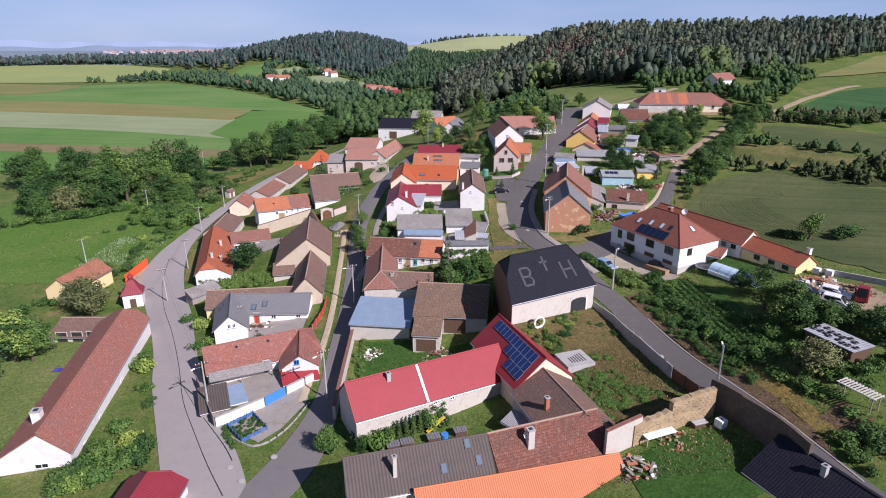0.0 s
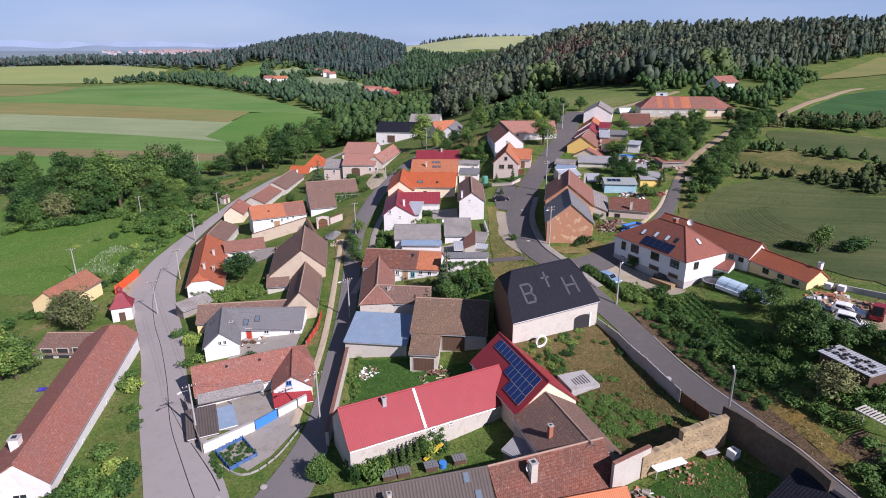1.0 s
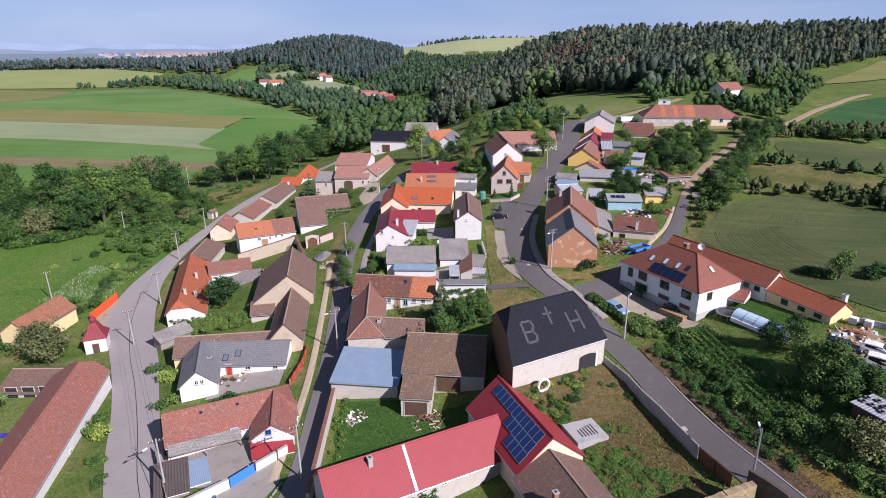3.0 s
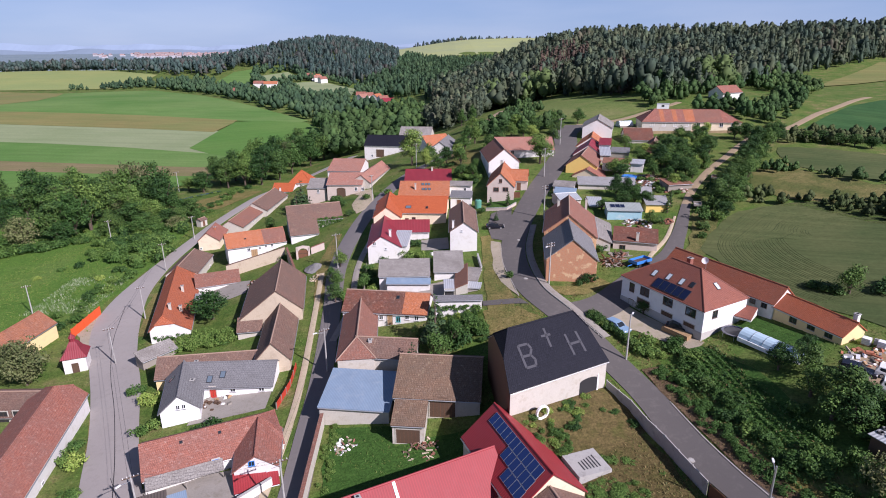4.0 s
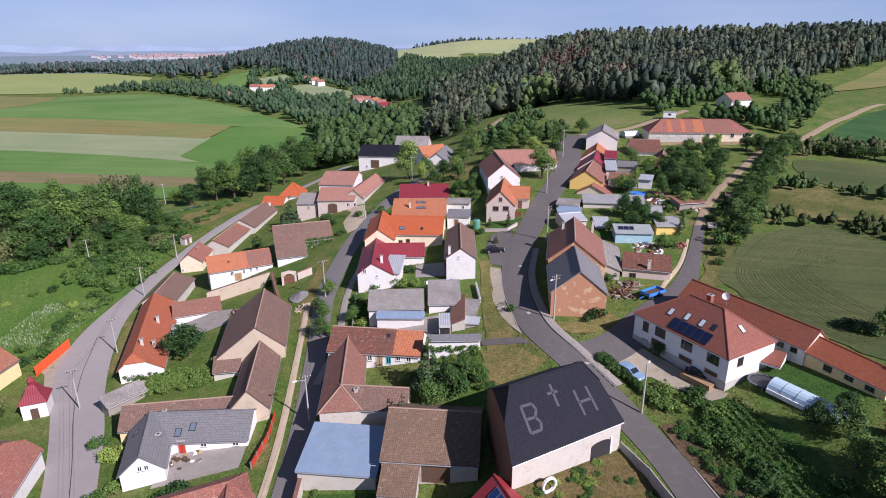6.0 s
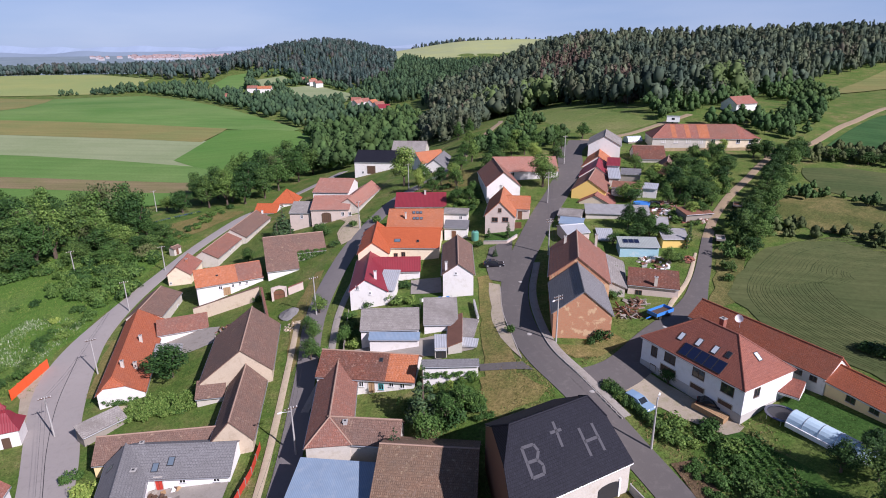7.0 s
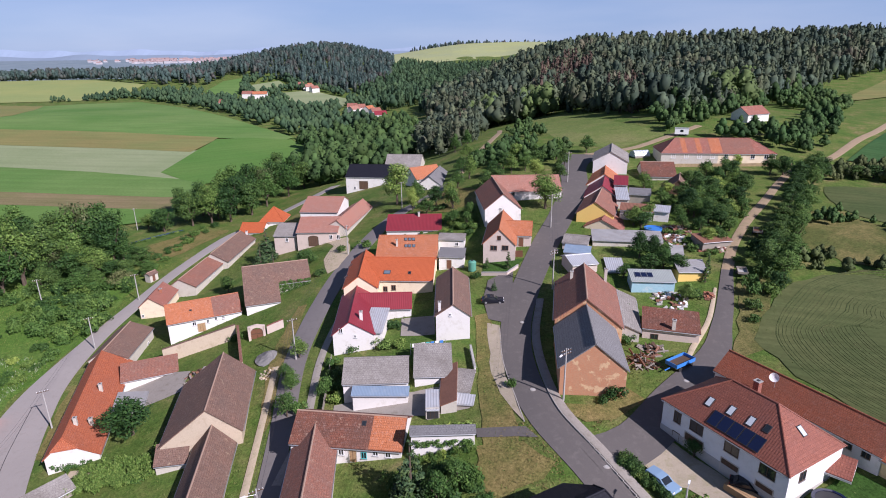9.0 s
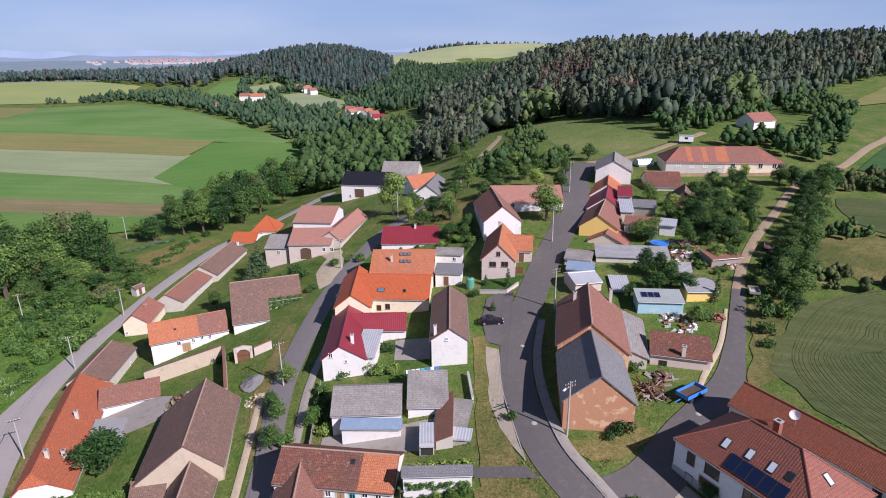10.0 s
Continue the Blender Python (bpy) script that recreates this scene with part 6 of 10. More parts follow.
h_oh.win("a", -0.0, 1.0, 0.8, 1.0, "paint_brown")
h_oh.win("a", 1.1, -1.3, 1.4, 1.1, "paint_brown")
h_oh.win("a", -1.3, -1.2, 1.4, 1.1, "paint_brown")
h_wh.chimney(18.6, -5.3, 1.8, 0.5, "white")
h_pk.win("r", 9.2, -2.0, 0.9, 1.2)
h_pk.win("r", 11.2, -2.0, 0.9, 1.2)
h_pk.door("r", 4.5, 2.8, 3.0, "dark_wood", "gate", True)
h_pks.win("r", 3.6, -1.7, 0.8, 1.1)
h_gar.door("r", 6.6, 3.2, 3.0, "dark_wood", "garage_door")
h_gar.win("r", 3.3, -4.5, 0.8, 1.0)
h_tbarn.door("r", 7.0, 3.6, 3.2, "dark_wood", "gate", True)
h_nb.door("l", 11.0, 0.9, 1.9)
h_k2.chimney(20.2, -2.0, 1.0, 0.5, "white")
h_kh.win("r", 8.3, -1.0, 0.7, 0.8)
h_kh.win("r", 10.8, -1.0, 0.7, 0.8)
h_e3.win("r", 9.8, -2.7, 0.8, 1.0)
h_qw.win("a", 0.9, -2.1, 0.5, 0.6)
h_red.win("r", 13.5, -0.8, 0.6, 0.6)
h_red.win("r", 11.0, -0.8, 0.6, 0.6)
h_pkb.door("r", 7.0, 2.4, 2.4, "dark_wood", "gate", True)
h_xh.win("r", 18.1, -1.2, 1.0, 1.1, "dark_wood")
h_xh.win("r", 20.1, -1.2, 1.0, 1.1, "dark_wood")
h_x2.chimney(10.6, 0.6, 1.3, 0.6, "white")
h_x2.win("r", 9.3, -1.1, 1.2, 1.0, "dark_wood")
h_x2.win("r", 6.6, -1.1, 1.2, 1.0, "dark_wood")
h_x2.win("r", 3.7, -1.3, 1.2, 1.0, "dark_wood")
h_whw.win("r", 5.3, -1.3, 1.0, 1.2)
h_wh.win("l", 5.7, -1.3, 0.9, 1.2)
h_wh.win("l", 7.9, -1.3, 0.9, 1.2)
_gz = -5.15 - h_bth.base
_arch = [(11.6, _gz), (14.6, _gz)] + [(13.1 + 1.5 * math.cos(math.pi * _i / 8), _gz + 2.1 + 0.45 * math.sin(math.pi * _i / 8)) for _i in range(9)]
# A dark sheet on the wall stands for the unlit inside of the gateway.
_gate = part("gateway", Mesh().face([(_x, -h_bth.ey - 0.03, _z) for _x, _z in _arch]), "dark_metal", h_bth.ob, "dark arched sheet standing for the open, unlit gateway")
part("gate_post", Mesh().box(14.6, -h_bth.ey - 0.12, _gz - 0.3, 14.85, -h_bth.ey + 0.02, _gz + 2.6), "paint_white", _gate)
for _i in range(8):
    h_sc.win("r", 3.6 + _i * 3.7, -1.5, 1.2, 1.6, "paint_white", 1)
# Dark leaves stand for the shade inside the shed's open bays.
for _x in (2.6, 5.4, 8.2):
    h_fshed.door("r", _x, 1.9, 1.9, "dark_metal", "gate")

# ---- trees along the brook ----
_w = random.Random(5)


def in_poly(x, y, pg):
    c = False
    for (ax, ay), (bx, by) in zip(pg, pg[1:] + pg[:1]):
        if (ay > y) != (by > y) and x < (bx - ax) * (y - ay) / (by - ay) + ax:
            c = not c
    return c


tree("broad_a", -118.4, 203, 12.6, 6.0, group="trees along the brook")
tree("broad_b", -113, 205.5, 14.9, 6.6, group="trees along the brook")
tree("broad_c", -112.6, 213, 13.8, 5.8, group="trees along the brook")
tree("broad_a", -136, 233, 14.9, 7.2, group="trees along the brook")
tree("broad_b", -127, 222, 13.8, 6.6, group="trees along the brook")
tree("broad_c", -123, 212, 11.5, 5.4, group="trees along the brook")
tree("broad_a", -111, 222.5, 16.1, 6.7, group="trees along the brook")
tree("broad_b", -107.9, 229, 17.2, 7.4, group="trees along the brook")
tree("broad_c", -102.6, 230, 15.5, 6.2, group="trees along the brook")
tree("broad_a", -100.5, 236, 12.6, 5.5, group="trees along the brook")
tree("broad_b", -91.8, 227, 8.0, 4.6, group="trees along the brook")
tree("broad_c", -82.5, 220, 6.9, 3.6, group="trees along the brook")
tree("broad_a", -83, 211, 6.3, 3.8, group="trees along the brook")
tree("broad_b", -93.4, 216, 8.0, 5.0, group="trees along the brook")
tree("broad_c", -100.3, 215, 8.6, 5.3, group="trees along the brook")
tree("broad_a", -102.3, 206, 6.9, 4.3, group="trees along the brook")
tree("broad_b", -88, 205, 5.8, 3.8, group="trees along the brook")
tree("broad_c", -93, 208.5, 6.3, 4.1, group="trees along the brook")
tree("broad_a", -146, 240, 14.9, 7.2, group="trees along the brook")
tree("broad_b", -138, 250, 13.8, 6.6, group="trees along the brook")
tree("broad_c", -128, 240, 13.8, 6.6, group="trees along the brook")
tree("broad_a", -118, 238, 14.9, 6.6, group="trees along the brook")
tree("broad_b", -150, 226, 12.6, 6.6, group="trees along the brook")
tree("broad_c", -160, 232, 13.8, 7.2, group="trees along the brook")
tree("broad_a", -140, 216, 10.3, 6.0, group="trees along the brook")
tree("broad_b", -131, 207, 9.2, 5.5, group="trees along the brook")
tree("broad_c", -120, 250, 12.6, 6.0, group="trees along the brook")
tree("broad_a", -165, 246, 13.8, 7.2, group="trees along the brook")
tree("broad_b", -154, 254, 12.6, 6.0, group="trees along the brook")
tree("broad_c", -92.3, 257, 9.2, 4.8, group="trees along the brook")
tree("broad_a", -84.3, 262, 12.6, 5.5, group="trees along the brook")
tree("broad_b", -77.5, 262, 14.9, 6.2, group="trees along the brook")
tree("broad_c", -71.5, 264, 13.8, 5.5, group="trees along the brook")
tree("broad_a", -66, 271, 12.6, 5.5, group="trees along the brook")
tree("broad_b", -63.5, 283, 13.8, 6.0, group="trees along the brook")
tree("broad_c", -66.8, 308, 14.9, 6.5, group="trees along the brook")
tree("broad_a", -85.8, 276, 13.8, 6.0, group="trees along the brook")
tree("broad_b", -80.5, 285, 16.1, 6.7, group="trees along the brook")
tree("broad_c", -73, 276, 15.5, 6.5, group="trees along the brook")
tree("broad_a", -73, 292, 16.1, 6.7, group="trees along the brook")
tree("broad_b", -58, 296, 13.8, 6.0, group="trees along the brook")
tree("broad_c", -60, 318, 14.9, 6.5, group="trees along the brook")
tree("broad_a", -70, 326, 14.9, 6.7, group="trees along the brook")
tree("broad_b", -81, 300, 14.9, 6.5, group="trees along the brook")
tree("broad_c", -54, 308, 12.6, 5.5, group="trees along the brook")
tree("broad_a", -96, 283, 10.3, 5.3, group="trees along the brook")
tree("broad_b", -100, 262, 5.8, 3.6, group="trees along the brook")
for _i in range(46):
    _yy = 142 + _i * 2.6
    bush(-80.5 + _w.uniform(-4.5, 1.0) + (0.06 * (_yy - 190) if _yy > 190 else 0), _yy, _w.uniform(1.0, 2.3), _w.uniform(0.9, 2.4), _i % 3, "wild green bush beside the street", "roadside bushes")
for _i in range(70):
    _x, _y = _w.uniform(-102, -76), _w.uniform(170, 200)
    if in_poly(_x, _y, [(-102, 197), (-96, 182), (-88, 180), (-77, 170), (-75, 178), (-76, 190), (-78, 200), (-90, 203)]):
        bush(_x, _y, _w.uniform(1.6, 3.0), _w.uniform(2.0, 4.2), _i % 3, "dense wild thicket in the meadow", "meadow thickets")
for _x, _y, _r, _h in ((-97.2, 178.5, 1.8, 1.8), (-100.5, 176, 1.3, 1.3), (-89, 170, 1.2, 1.4), (-86.5, 168, 1.4, 1.7), (-84, 163, 1.3, 1.5), (-82, 166, 1.5, 2), (-80.5, 160.5, 1.7, 2.2), (-104, 171, 1.2, 1.1)):
    bush(_x, _y, _r, _h, int(_h * 7), "wild green bush in the meadow", "meadow bushes")
for _i in range(46):
    _k = _i / 45
    bush(-134 + 56 * _k + _w.uniform(-2, 2), 184 + 20 * min(1.0, _k * 1.7) + _w.uniform(-1.5, 3.5), _w.uniform(1.8, 3.2), _w.uniform(2.2, 4.4), _i % 3, "tall undergrowth before the brook trees", "brook undergrowth")
for _i, (_x, _y, _h, _r) in enumerate(((-113, 214, 19, 6.2), (-106, 231, 20, 6.6), (-99, 233, 18, 6), (-94, 226, 15, 5.4), (-101, 219, 13, 5), (-106, 222, 9, 4.6), (-117, 229, 14, 6), (-97, 224, 8, 4.4), (-121, 206, 10, 5), (-131, 229, 12, 5.6), (-105, 211, 7, 4.2), (-88, 213, 6, 3.6), (-79, 214, 4.5, 2.8), (-96, 230, 9, 4.6), (-110, 238, 12, 5.2), (-142, 228, 12, 6), (-78, 270, 13, 5.4), (-68, 300, 13, 5.4), (-90, 270, 10, 4.8), (-74, 310, 13, 5.6), (-128, 190, 10, 5.4), (-122, 195, 11, 5.6), (-134, 196, 11, 6), (-113, 199, 8, 4.6), (-93, 204, 6, 4), (-82, 206, 5, 3.4), (-86, 222, 5.5, 3.4))):
    tree(("broad_b", "willowy", "broad_a", "broad_c")[_i % 4], _x, _y, _h, _r, "leafy broadleaf tree beside the brook", "trees along the brook")

# ---- trees and bushes in gardens ----
tree("broad_c", -48.4, 139.6, 6.6, 4.6, "dark round walnut tree in a farmyard")
bush(-47.8, 111.0, 1.6, 2.2, 3)
bush(-36.2, 101.9, 2.4, 2.4, 0)
bush(-52.0, 115.4, 1.2, 1.5, 1)
bush(-50.6, 129.2, 2.0, 1.2, 1)
bush(-46.7, 129.9, 2.0, 1.2, 1)
bush(-42.7, 128.8, 1.8, 1.2, 1)
bush(-55.1, 133.5, 1.6, 1.2, 1)
tree("broad_c", -22.6, 136.4, 4.5, 2.0)
tree("fruit", -24.7, 145.4, 3.6, 1.7)
bush(-20.8, 136.8, 1.6, 2.2, 1)
tree("fruit", -23.3, 142.8, 3.6, 1.9)
tree("fruit", -23.7, 151.5, 4, 2.0)
tree("fruit", -17.4, 140.0, 3.2, 1.8)
bush(-17.5, 163.2, 1.6, 1.6, 0)
tree("spruce", -44.5, 204.1, 7, 2.0)
tree("spruce", -37.5, 190.8, 7.5, 2.4)
tree("broad_a", -33.6, 191.5, 4.5, 2.2)
tree("broad_c", -49.4, 192.0, 4.5, 2.0)
tree("broad_a", -30.4, 196.1, 4.0, 2.6)
bush(-26.0, 186.7, 1.6, 1.8, 0)
tree("lime", -10.2, 231, 13.5, 5.3, "tall light green lime tree beside the street")
tree("lime", 28.3, 201.6, 9.4, 4.8, "light green lime tree in front of the house")
tree("broad_b", 23.8, 232.6, 6, 3)
tree("broad_b", 28.2, 234.2, 6, 3)
tree("broad_c", 18.4, 220.5, 6, 2.5)
tree("broad_c", 15.2, 219.6, 6, 2.6)
tree("broad_a", 35.4, 220.4, 7, 2.6)
tree("broad_a", 40.4, 236.7, 6, 2.6)
tree("broad_b", 51.0, 252.4, 6, 3)
bush(5.4, 204.2, 2.2, 2, 1)
bush(7.2, 198.0, 2.2, 2, 1)
bush(2.7, 213.8, 2, 2, 0)
bush(-16.9, 198.6, 2, 2.6, 1)
bush(-22.7, 200.0, 1.8, 1.6, 0)
tree("spruce", -6.7, 108.9, 6.5, 1.9)
tree("fruit", -2.7, 111.7, 5.5, 2.6)
tree("fruit", 0.1, 115.4, 4.5, 2.4)
tree("fruit", 2.5, 117.3, 4, 2.2)
bush(4.4, 116.2, 1.2, 3, 1)
bush(-5.6, 119.8, 1.6, 2, 1)
bush(-1.4, 126.4, 2, 1.6, 3)
bush(1.2, 126.2, 2, 1.6, 3)
bush(3.9, 126.1, 2, 1.6, 3)
bush(11.0, 134.3, 1.0, 2.0, 1)
tree("fruit", -12.7, 157.8, 2.8, 2.0)
tree("fruit", -10.0, 156.1, 2.8, 2.0)
bush(-14.8, 158.3, 1.8, 2.2, 0)
bush(-7.5, 156.4, 1.8, 2.0, 0)
tree("thuja", -10.15, 75.0, 2.6, 0.62)
tree("thuja", -9.15, 75.5, 2.8, 0.62)
tree("thuja", -8.25, 76.0, 2.8, 0.62)
tree("thuja", -7.45, 76.5, 2.8, 0.62)
bush(-14.1, 75.4, 1.8, 2.4, 0)
bush(-12.9, 76.4, 1.8, 2.4, 0)
bush(-11.9, 76.9, 1.6, 2.4, 0)
bush(-14.8, 74.9, 1.6, 2.0, 0)
tree("fruit", -6.6, 76.6, 2.8, 1.2)
bush(-5.8, 78.8, 1.4, 2, 1)
tree("fruit", -19.0, 73.1, 4, 1.6)
bush(-18.9, 73.6, 1.6, 3, 3)
tree("broad_c", -77.4, 102.0, 9, 5.5, "large spreading broadleaf tree in a garden")
tree("broad_b", -74.3, 101.7, 8, 4)
tree("broad_c", -75.3, 91.1, 9, 5)
tree("willowy", -74.3, 120.2, 7.5, 3.6, "thin-leaved pale green tree beside a shed")
tree("willowy", -80.9, 124.8, 6, 2.5)
bush(-89.4, 121.5, 2.4, 3, 2)
bush(-88.7, 126.9, 2, 2, 1)
bush(-85.5, 126.6, 2, 2, 2)
bush(-53.9, 97.7, 1.8, 2, 1)
bush(-49.9, 90.3, 1.4, 1.4, 1)
bush(-48.3, 80.2, 2, 1.8, 2)
bush(-48.8, 75.4, 2, 1.8, 2)
bush(-48.2, 71.1, 2.6, 2.2, 0)
bush(-45.4, 70.4, 2.6, 2.4, 1)
bush(-44.5, 73.4, 2.6, 2.4, 1)
bush(-43.7, 76.1, 2.0, 1.6, 1)
bush(-49.2, 69.2, 2.6, 2.0, 0)
tree("fruit", 31.7, 118.5, 2.4, 1.6)
bush(23.0, 118.1, 1.2, 1.6, 0)
bush(24.1, 116.4, 1.2, 1.6, 0)
bush(25.2, 114.7, 1.2, 1.6, 0)
bush(26.0, 112.5, 1.2, 1.6, 0)
bush(26.8, 110.3, 1.2, 1.6, 0)
bush(23.6, 117.3, 1.2, 1.6, 0)
bush(24.6, 115.5, 1.2, 1.6, 0)
bush(25.6, 113.5, 1.2, 1.6, 0)
bush(26.4, 111.4, 1.2, 1.6, 0)
bush(27.7, 107.7, 1.6, 1.6, 1)
bush(29.4, 106.6, 1.6, 1.6, 1)
bush(33.1, 108.8, 1.8, 1.8, 1)
tree("broad_c", 45.8, 88.5, 6, 3)
tree("broad_c", 48.4, 84.8, 4.2, 2.6)
tree("broad_a", 55.8, 83.0, 3.4, 2.4)
tree("broad_a", 51.3, 83.8, 3.6, 2.6)
tree("broad_b", 53.4, 81.8, 4, 2.8)
tree("willowy", 41.6, 75.2, 5.2, 2.9, "thin-leaved grey-green tree in the garden")
tree("broad_a", 52.2, 79.0, 4.4, 2.8)
bush(34.1, 104.9, 1.8, 1.8, 1)
bush(32.2, 107.7, 1.8, 1.6, 1)
bush(30.0, 110.4, 1.8, 1.6, 1)
bush(33.5, 98.1, 1.8, 1.6, 0)
bush(31.5, 99.9, 1.8, 1.4, 1)
bush(33.6, 91.6, 1.8, 1.4, 0)
bush(34.5, 87.7, 1.8, 1.4, 1)
bush(35.5, 94.2, 1.8, 1.4, 0)
bush(41.7, 71.0, 1.6, 1.2, 1)
bush(41.1, 67.0, 1.6, 1.2, 1)
bush(39.5, 71.7, 1.6, 1.2, 1)
bush(41.0, 64.1, 2.0, 1.6, 0)
bush(41.0, 62.3, 2.0, 1.6, 0)
tree("fruit", 43.6, 91.8, 4.2, 2.3)
tree("fruit", 43.4, 87.2, 4.4, 2.5)
tree("broad_c", 44.6, 84.8, 5, 2.8)
tree("broad_a", 47.0, 86.8, 4.4, 2.8)
for _i, (_x, _y) in enumerate(((61.5, 155.5), (65, 159.5), (63.2, 163), (67.8, 163.4), (67, 168), (71, 168.2), (70.4, 172.8), (74.6, 173), (73.6, 178), (78, 178.4), (77.6, 183.6), (81.6, 184), (82, 189.4), (86, 190), (86.6, 195.6), (90.6, 196), (91.4, 202.2), (95.6, 203), (97, 209.6), (101.4, 210.4), (103.4, 217), (107.4, 220.6))):
    tree(("broad_c", "broad_b", "broad_a", "fruit")[_i % 4], _x, _y, 4.4 + 2.2 * ((_i * 7) % 5) / 4, 2.2 + 0.9 * ((_i * 3) % 4) / 3, "leafy tree in the row beside the farm track", "trees along the farm track")
tree("fruit", 65.2, 117.6, 5.4, 2.5, "thin-crowned young tree at the edge of the cereal")
bush(70.6, 116.6, 2.6, 2.4, 0)
bush(73.4, 118.2, 2.4, 2.0, 1)
bush(62.0, 121.3, 2, 1.6, 0)
bush(63.0, 120.0, 2, 1.6, 0)
bush(64.0, 118.7, 2, 1.6, 0)
tree("broad_c", 95.6, 216.2, 6, 3)
tree("broad_a", 95.7, 209.5, 6, 3)
tree("broad_a", 92.5, 216.9, 6, 3)
tree("broad_c", 102.0, 215.0, 6, 3)
tree("broad_a", 103.5, 211.5, 6, 2.8)
tree("broad_c", 111.8, 211.0, 4, 2.6)
tree("broad_c", 116.7, 210.6, 4, 2.6)
tree("broad_c", 118.8, 205.9, 4, 2.8)
tree("broad_c", 122.3, 203.7, 4, 2.8)
tree("broad_c", 124.9, 200.3, 4, 2.8)
tree("broad_b", 64.4, 197.5, 5, 2.6)
tree("broad_c", 69.8, 201.3, 5.5, 3)
tree("broad_b", 72.5, 198.0, 5, 2.6)
tree("broad_a", 64.0, 190.3, 4.5, 2.6)
tree("broad_c", 79.3, 204.5, 5, 2.8)
tree("broad_b", 75.5, 211.4, 5, 2.8)
tree("broad_a", 81.7, 216.2, 5, 2.8)
tree("broad_c", 67.4, 210.4, 5, 2.4)
tree("fruit", 47.2, 189.7, 4, 2.2)
tree("fruit", 48.7, 187.2, 3.6, 2)
tree("fruit", 60.1, 176.3, 3.6, 2.2)
tree("fruit", 59.0, 182.7, 3.4, 2)
tree("fruit", 64.9, 181.2, 3.4, 2.2)
tree("broad_b", 45.3, 166.8, 4.5, 2.4)
tree("broad_c", 42.3, 165.7, 4.5, 2.4)
tree("broad_c", 47.3, 164.9, 4.5, 2.4)
tree("thuja", 51.1, 161.1, 4, 0.7)
tree("thuja", 52.7, 163.8, 4, 0.7)
bush(46.9, 156.3, 1.8, 2.2, 0)
bush(33.4, 154.0, 1.4, 1.8, 1)
bush(31.4, 144.1, 1.6, 2, 1)
bush(25.4, 130.1, 1.7, 2.6, 0)
bush(23.3, 129.1, 1.0, 1.4, 0)
tree("broad_a", -4.0, 356.8, 7, 3)
tree("broad_a", 3.9, 306.0, 7, 3)
tree("broad_b", 9.1, 280.6, 7.5, 2.4)
tree("broad_b", 13.7, 280.5, 7.5, 2.4)
tree("spruce", 11.9, 165.6, 2.6, 0.7)
bush(8.8, 171.9, 1.2, 1.8, 0)

# ---- roof fittings ----
M["letter_tile"] = plain("pale_tiles", (0.066, 0.066, 0.078), 0.7, var=0.3)


def roof_bar(built, side, a, b, w, name, material, lo=0.0, hi=0.03):
    """A flat strip on a roof slope from a to b, each (along the ridge, down the slope)."""
    k, sg = (built.sl, 1) if side == "l" else (built.sr, -1)
    c = 1 / math.sqrt(1 + k * k)
    nrm, dn = Vector((0, sg * k * c, c)), Vector((0, sg * c, -k * c))
    A, B = (Vector((p[0], 0, built.H)) + dn * p[1] for p in (a, b))
    d = (B - A).normalized()
    s = nrm.cross(d) * w / 2
    q = [A - s, B - s, B + s, A + s]
    mb = Mesh()
    up, dnn = [p + nrm * hi for p in q], [p + nrm * lo for p in q]
    mb.face(up)
    for i in range(4):
        j = (i + 1) % 4
        mb.face([dnn[i], dnn[j], up[j], up[i]])
    return part(name, mb, material, built.ob)


for _a, _b in (((4.41, 2.8), (4.0, 6.0)), ((4.41, 2.8), (5.9, 2.85)), ((4.2, 4.4), (5.5, 4.45)), ((4.0, 6.0), (5.5, 6.0)), ((5.9, 2.85), (6.1, 3.65)), ((6.1, 3.65), (5.5, 4.45)), ((5.5, 4.45), (5.85, 5.2)), ((5.85, 5.2), (5.5, 6.0)),
               ((9.45, 1.35), (9.05, 4.2)), ((8.45, 2.4), (9.97, 2.45)),
               ((12.08, 3.0), (11.77, 6.2)), ((13.94, 3.0), (13.72, 6.2)), ((11.9, 4.6), (13.85, 4.6))):
    roof_bar(h_bth, "r", _a, _b, 0.34, "letter_stroke", "letter_tile")
roof_bar(h_red, "r", (9.95, 0.1), (9.9, 5.3), 0.35, "flashing", "paint_white", 0.0, 0.1)
for _row, (_x0, _n) in enumerate(((1.1, 11), (1.0, 6), (0.9, 4))):
    for _i in range(_n):
        _p = part("solar_panel", h_sol.plate("l", _x0 + _i * 1.04, _x0 + _i * 1.04 + 1.0, 0.5 + _row * 1.5, 1.96 + _row * 1.5, 0.06, 0.11), "metal", h_sol.ob)
        part("cell_glass", h_sol.plate("l", _x0 + _i * 1.04 + 0.035, _x0 + _i * 1.04 + 0.965, 0.54 + _row * 1.5, 1.92 + _row * 1.5, 0.10, 0.118), "panel_blue", _p)
for _i in range(5):
    _p = part("solar_collector", h_vil.plate("r", 6.4 + _i * 1.34, 7.7 + _i * 1.34, 4.45, 6.35, 0.06, 0.12), "dark_metal", h_vil.ob)
    part("collector_glass", h_vil.plate("r", 6.46 + _i * 1.34, 7.64 + _i * 1.34, 4.51, 6.29, 0.11, 0.13), "panel", _p)


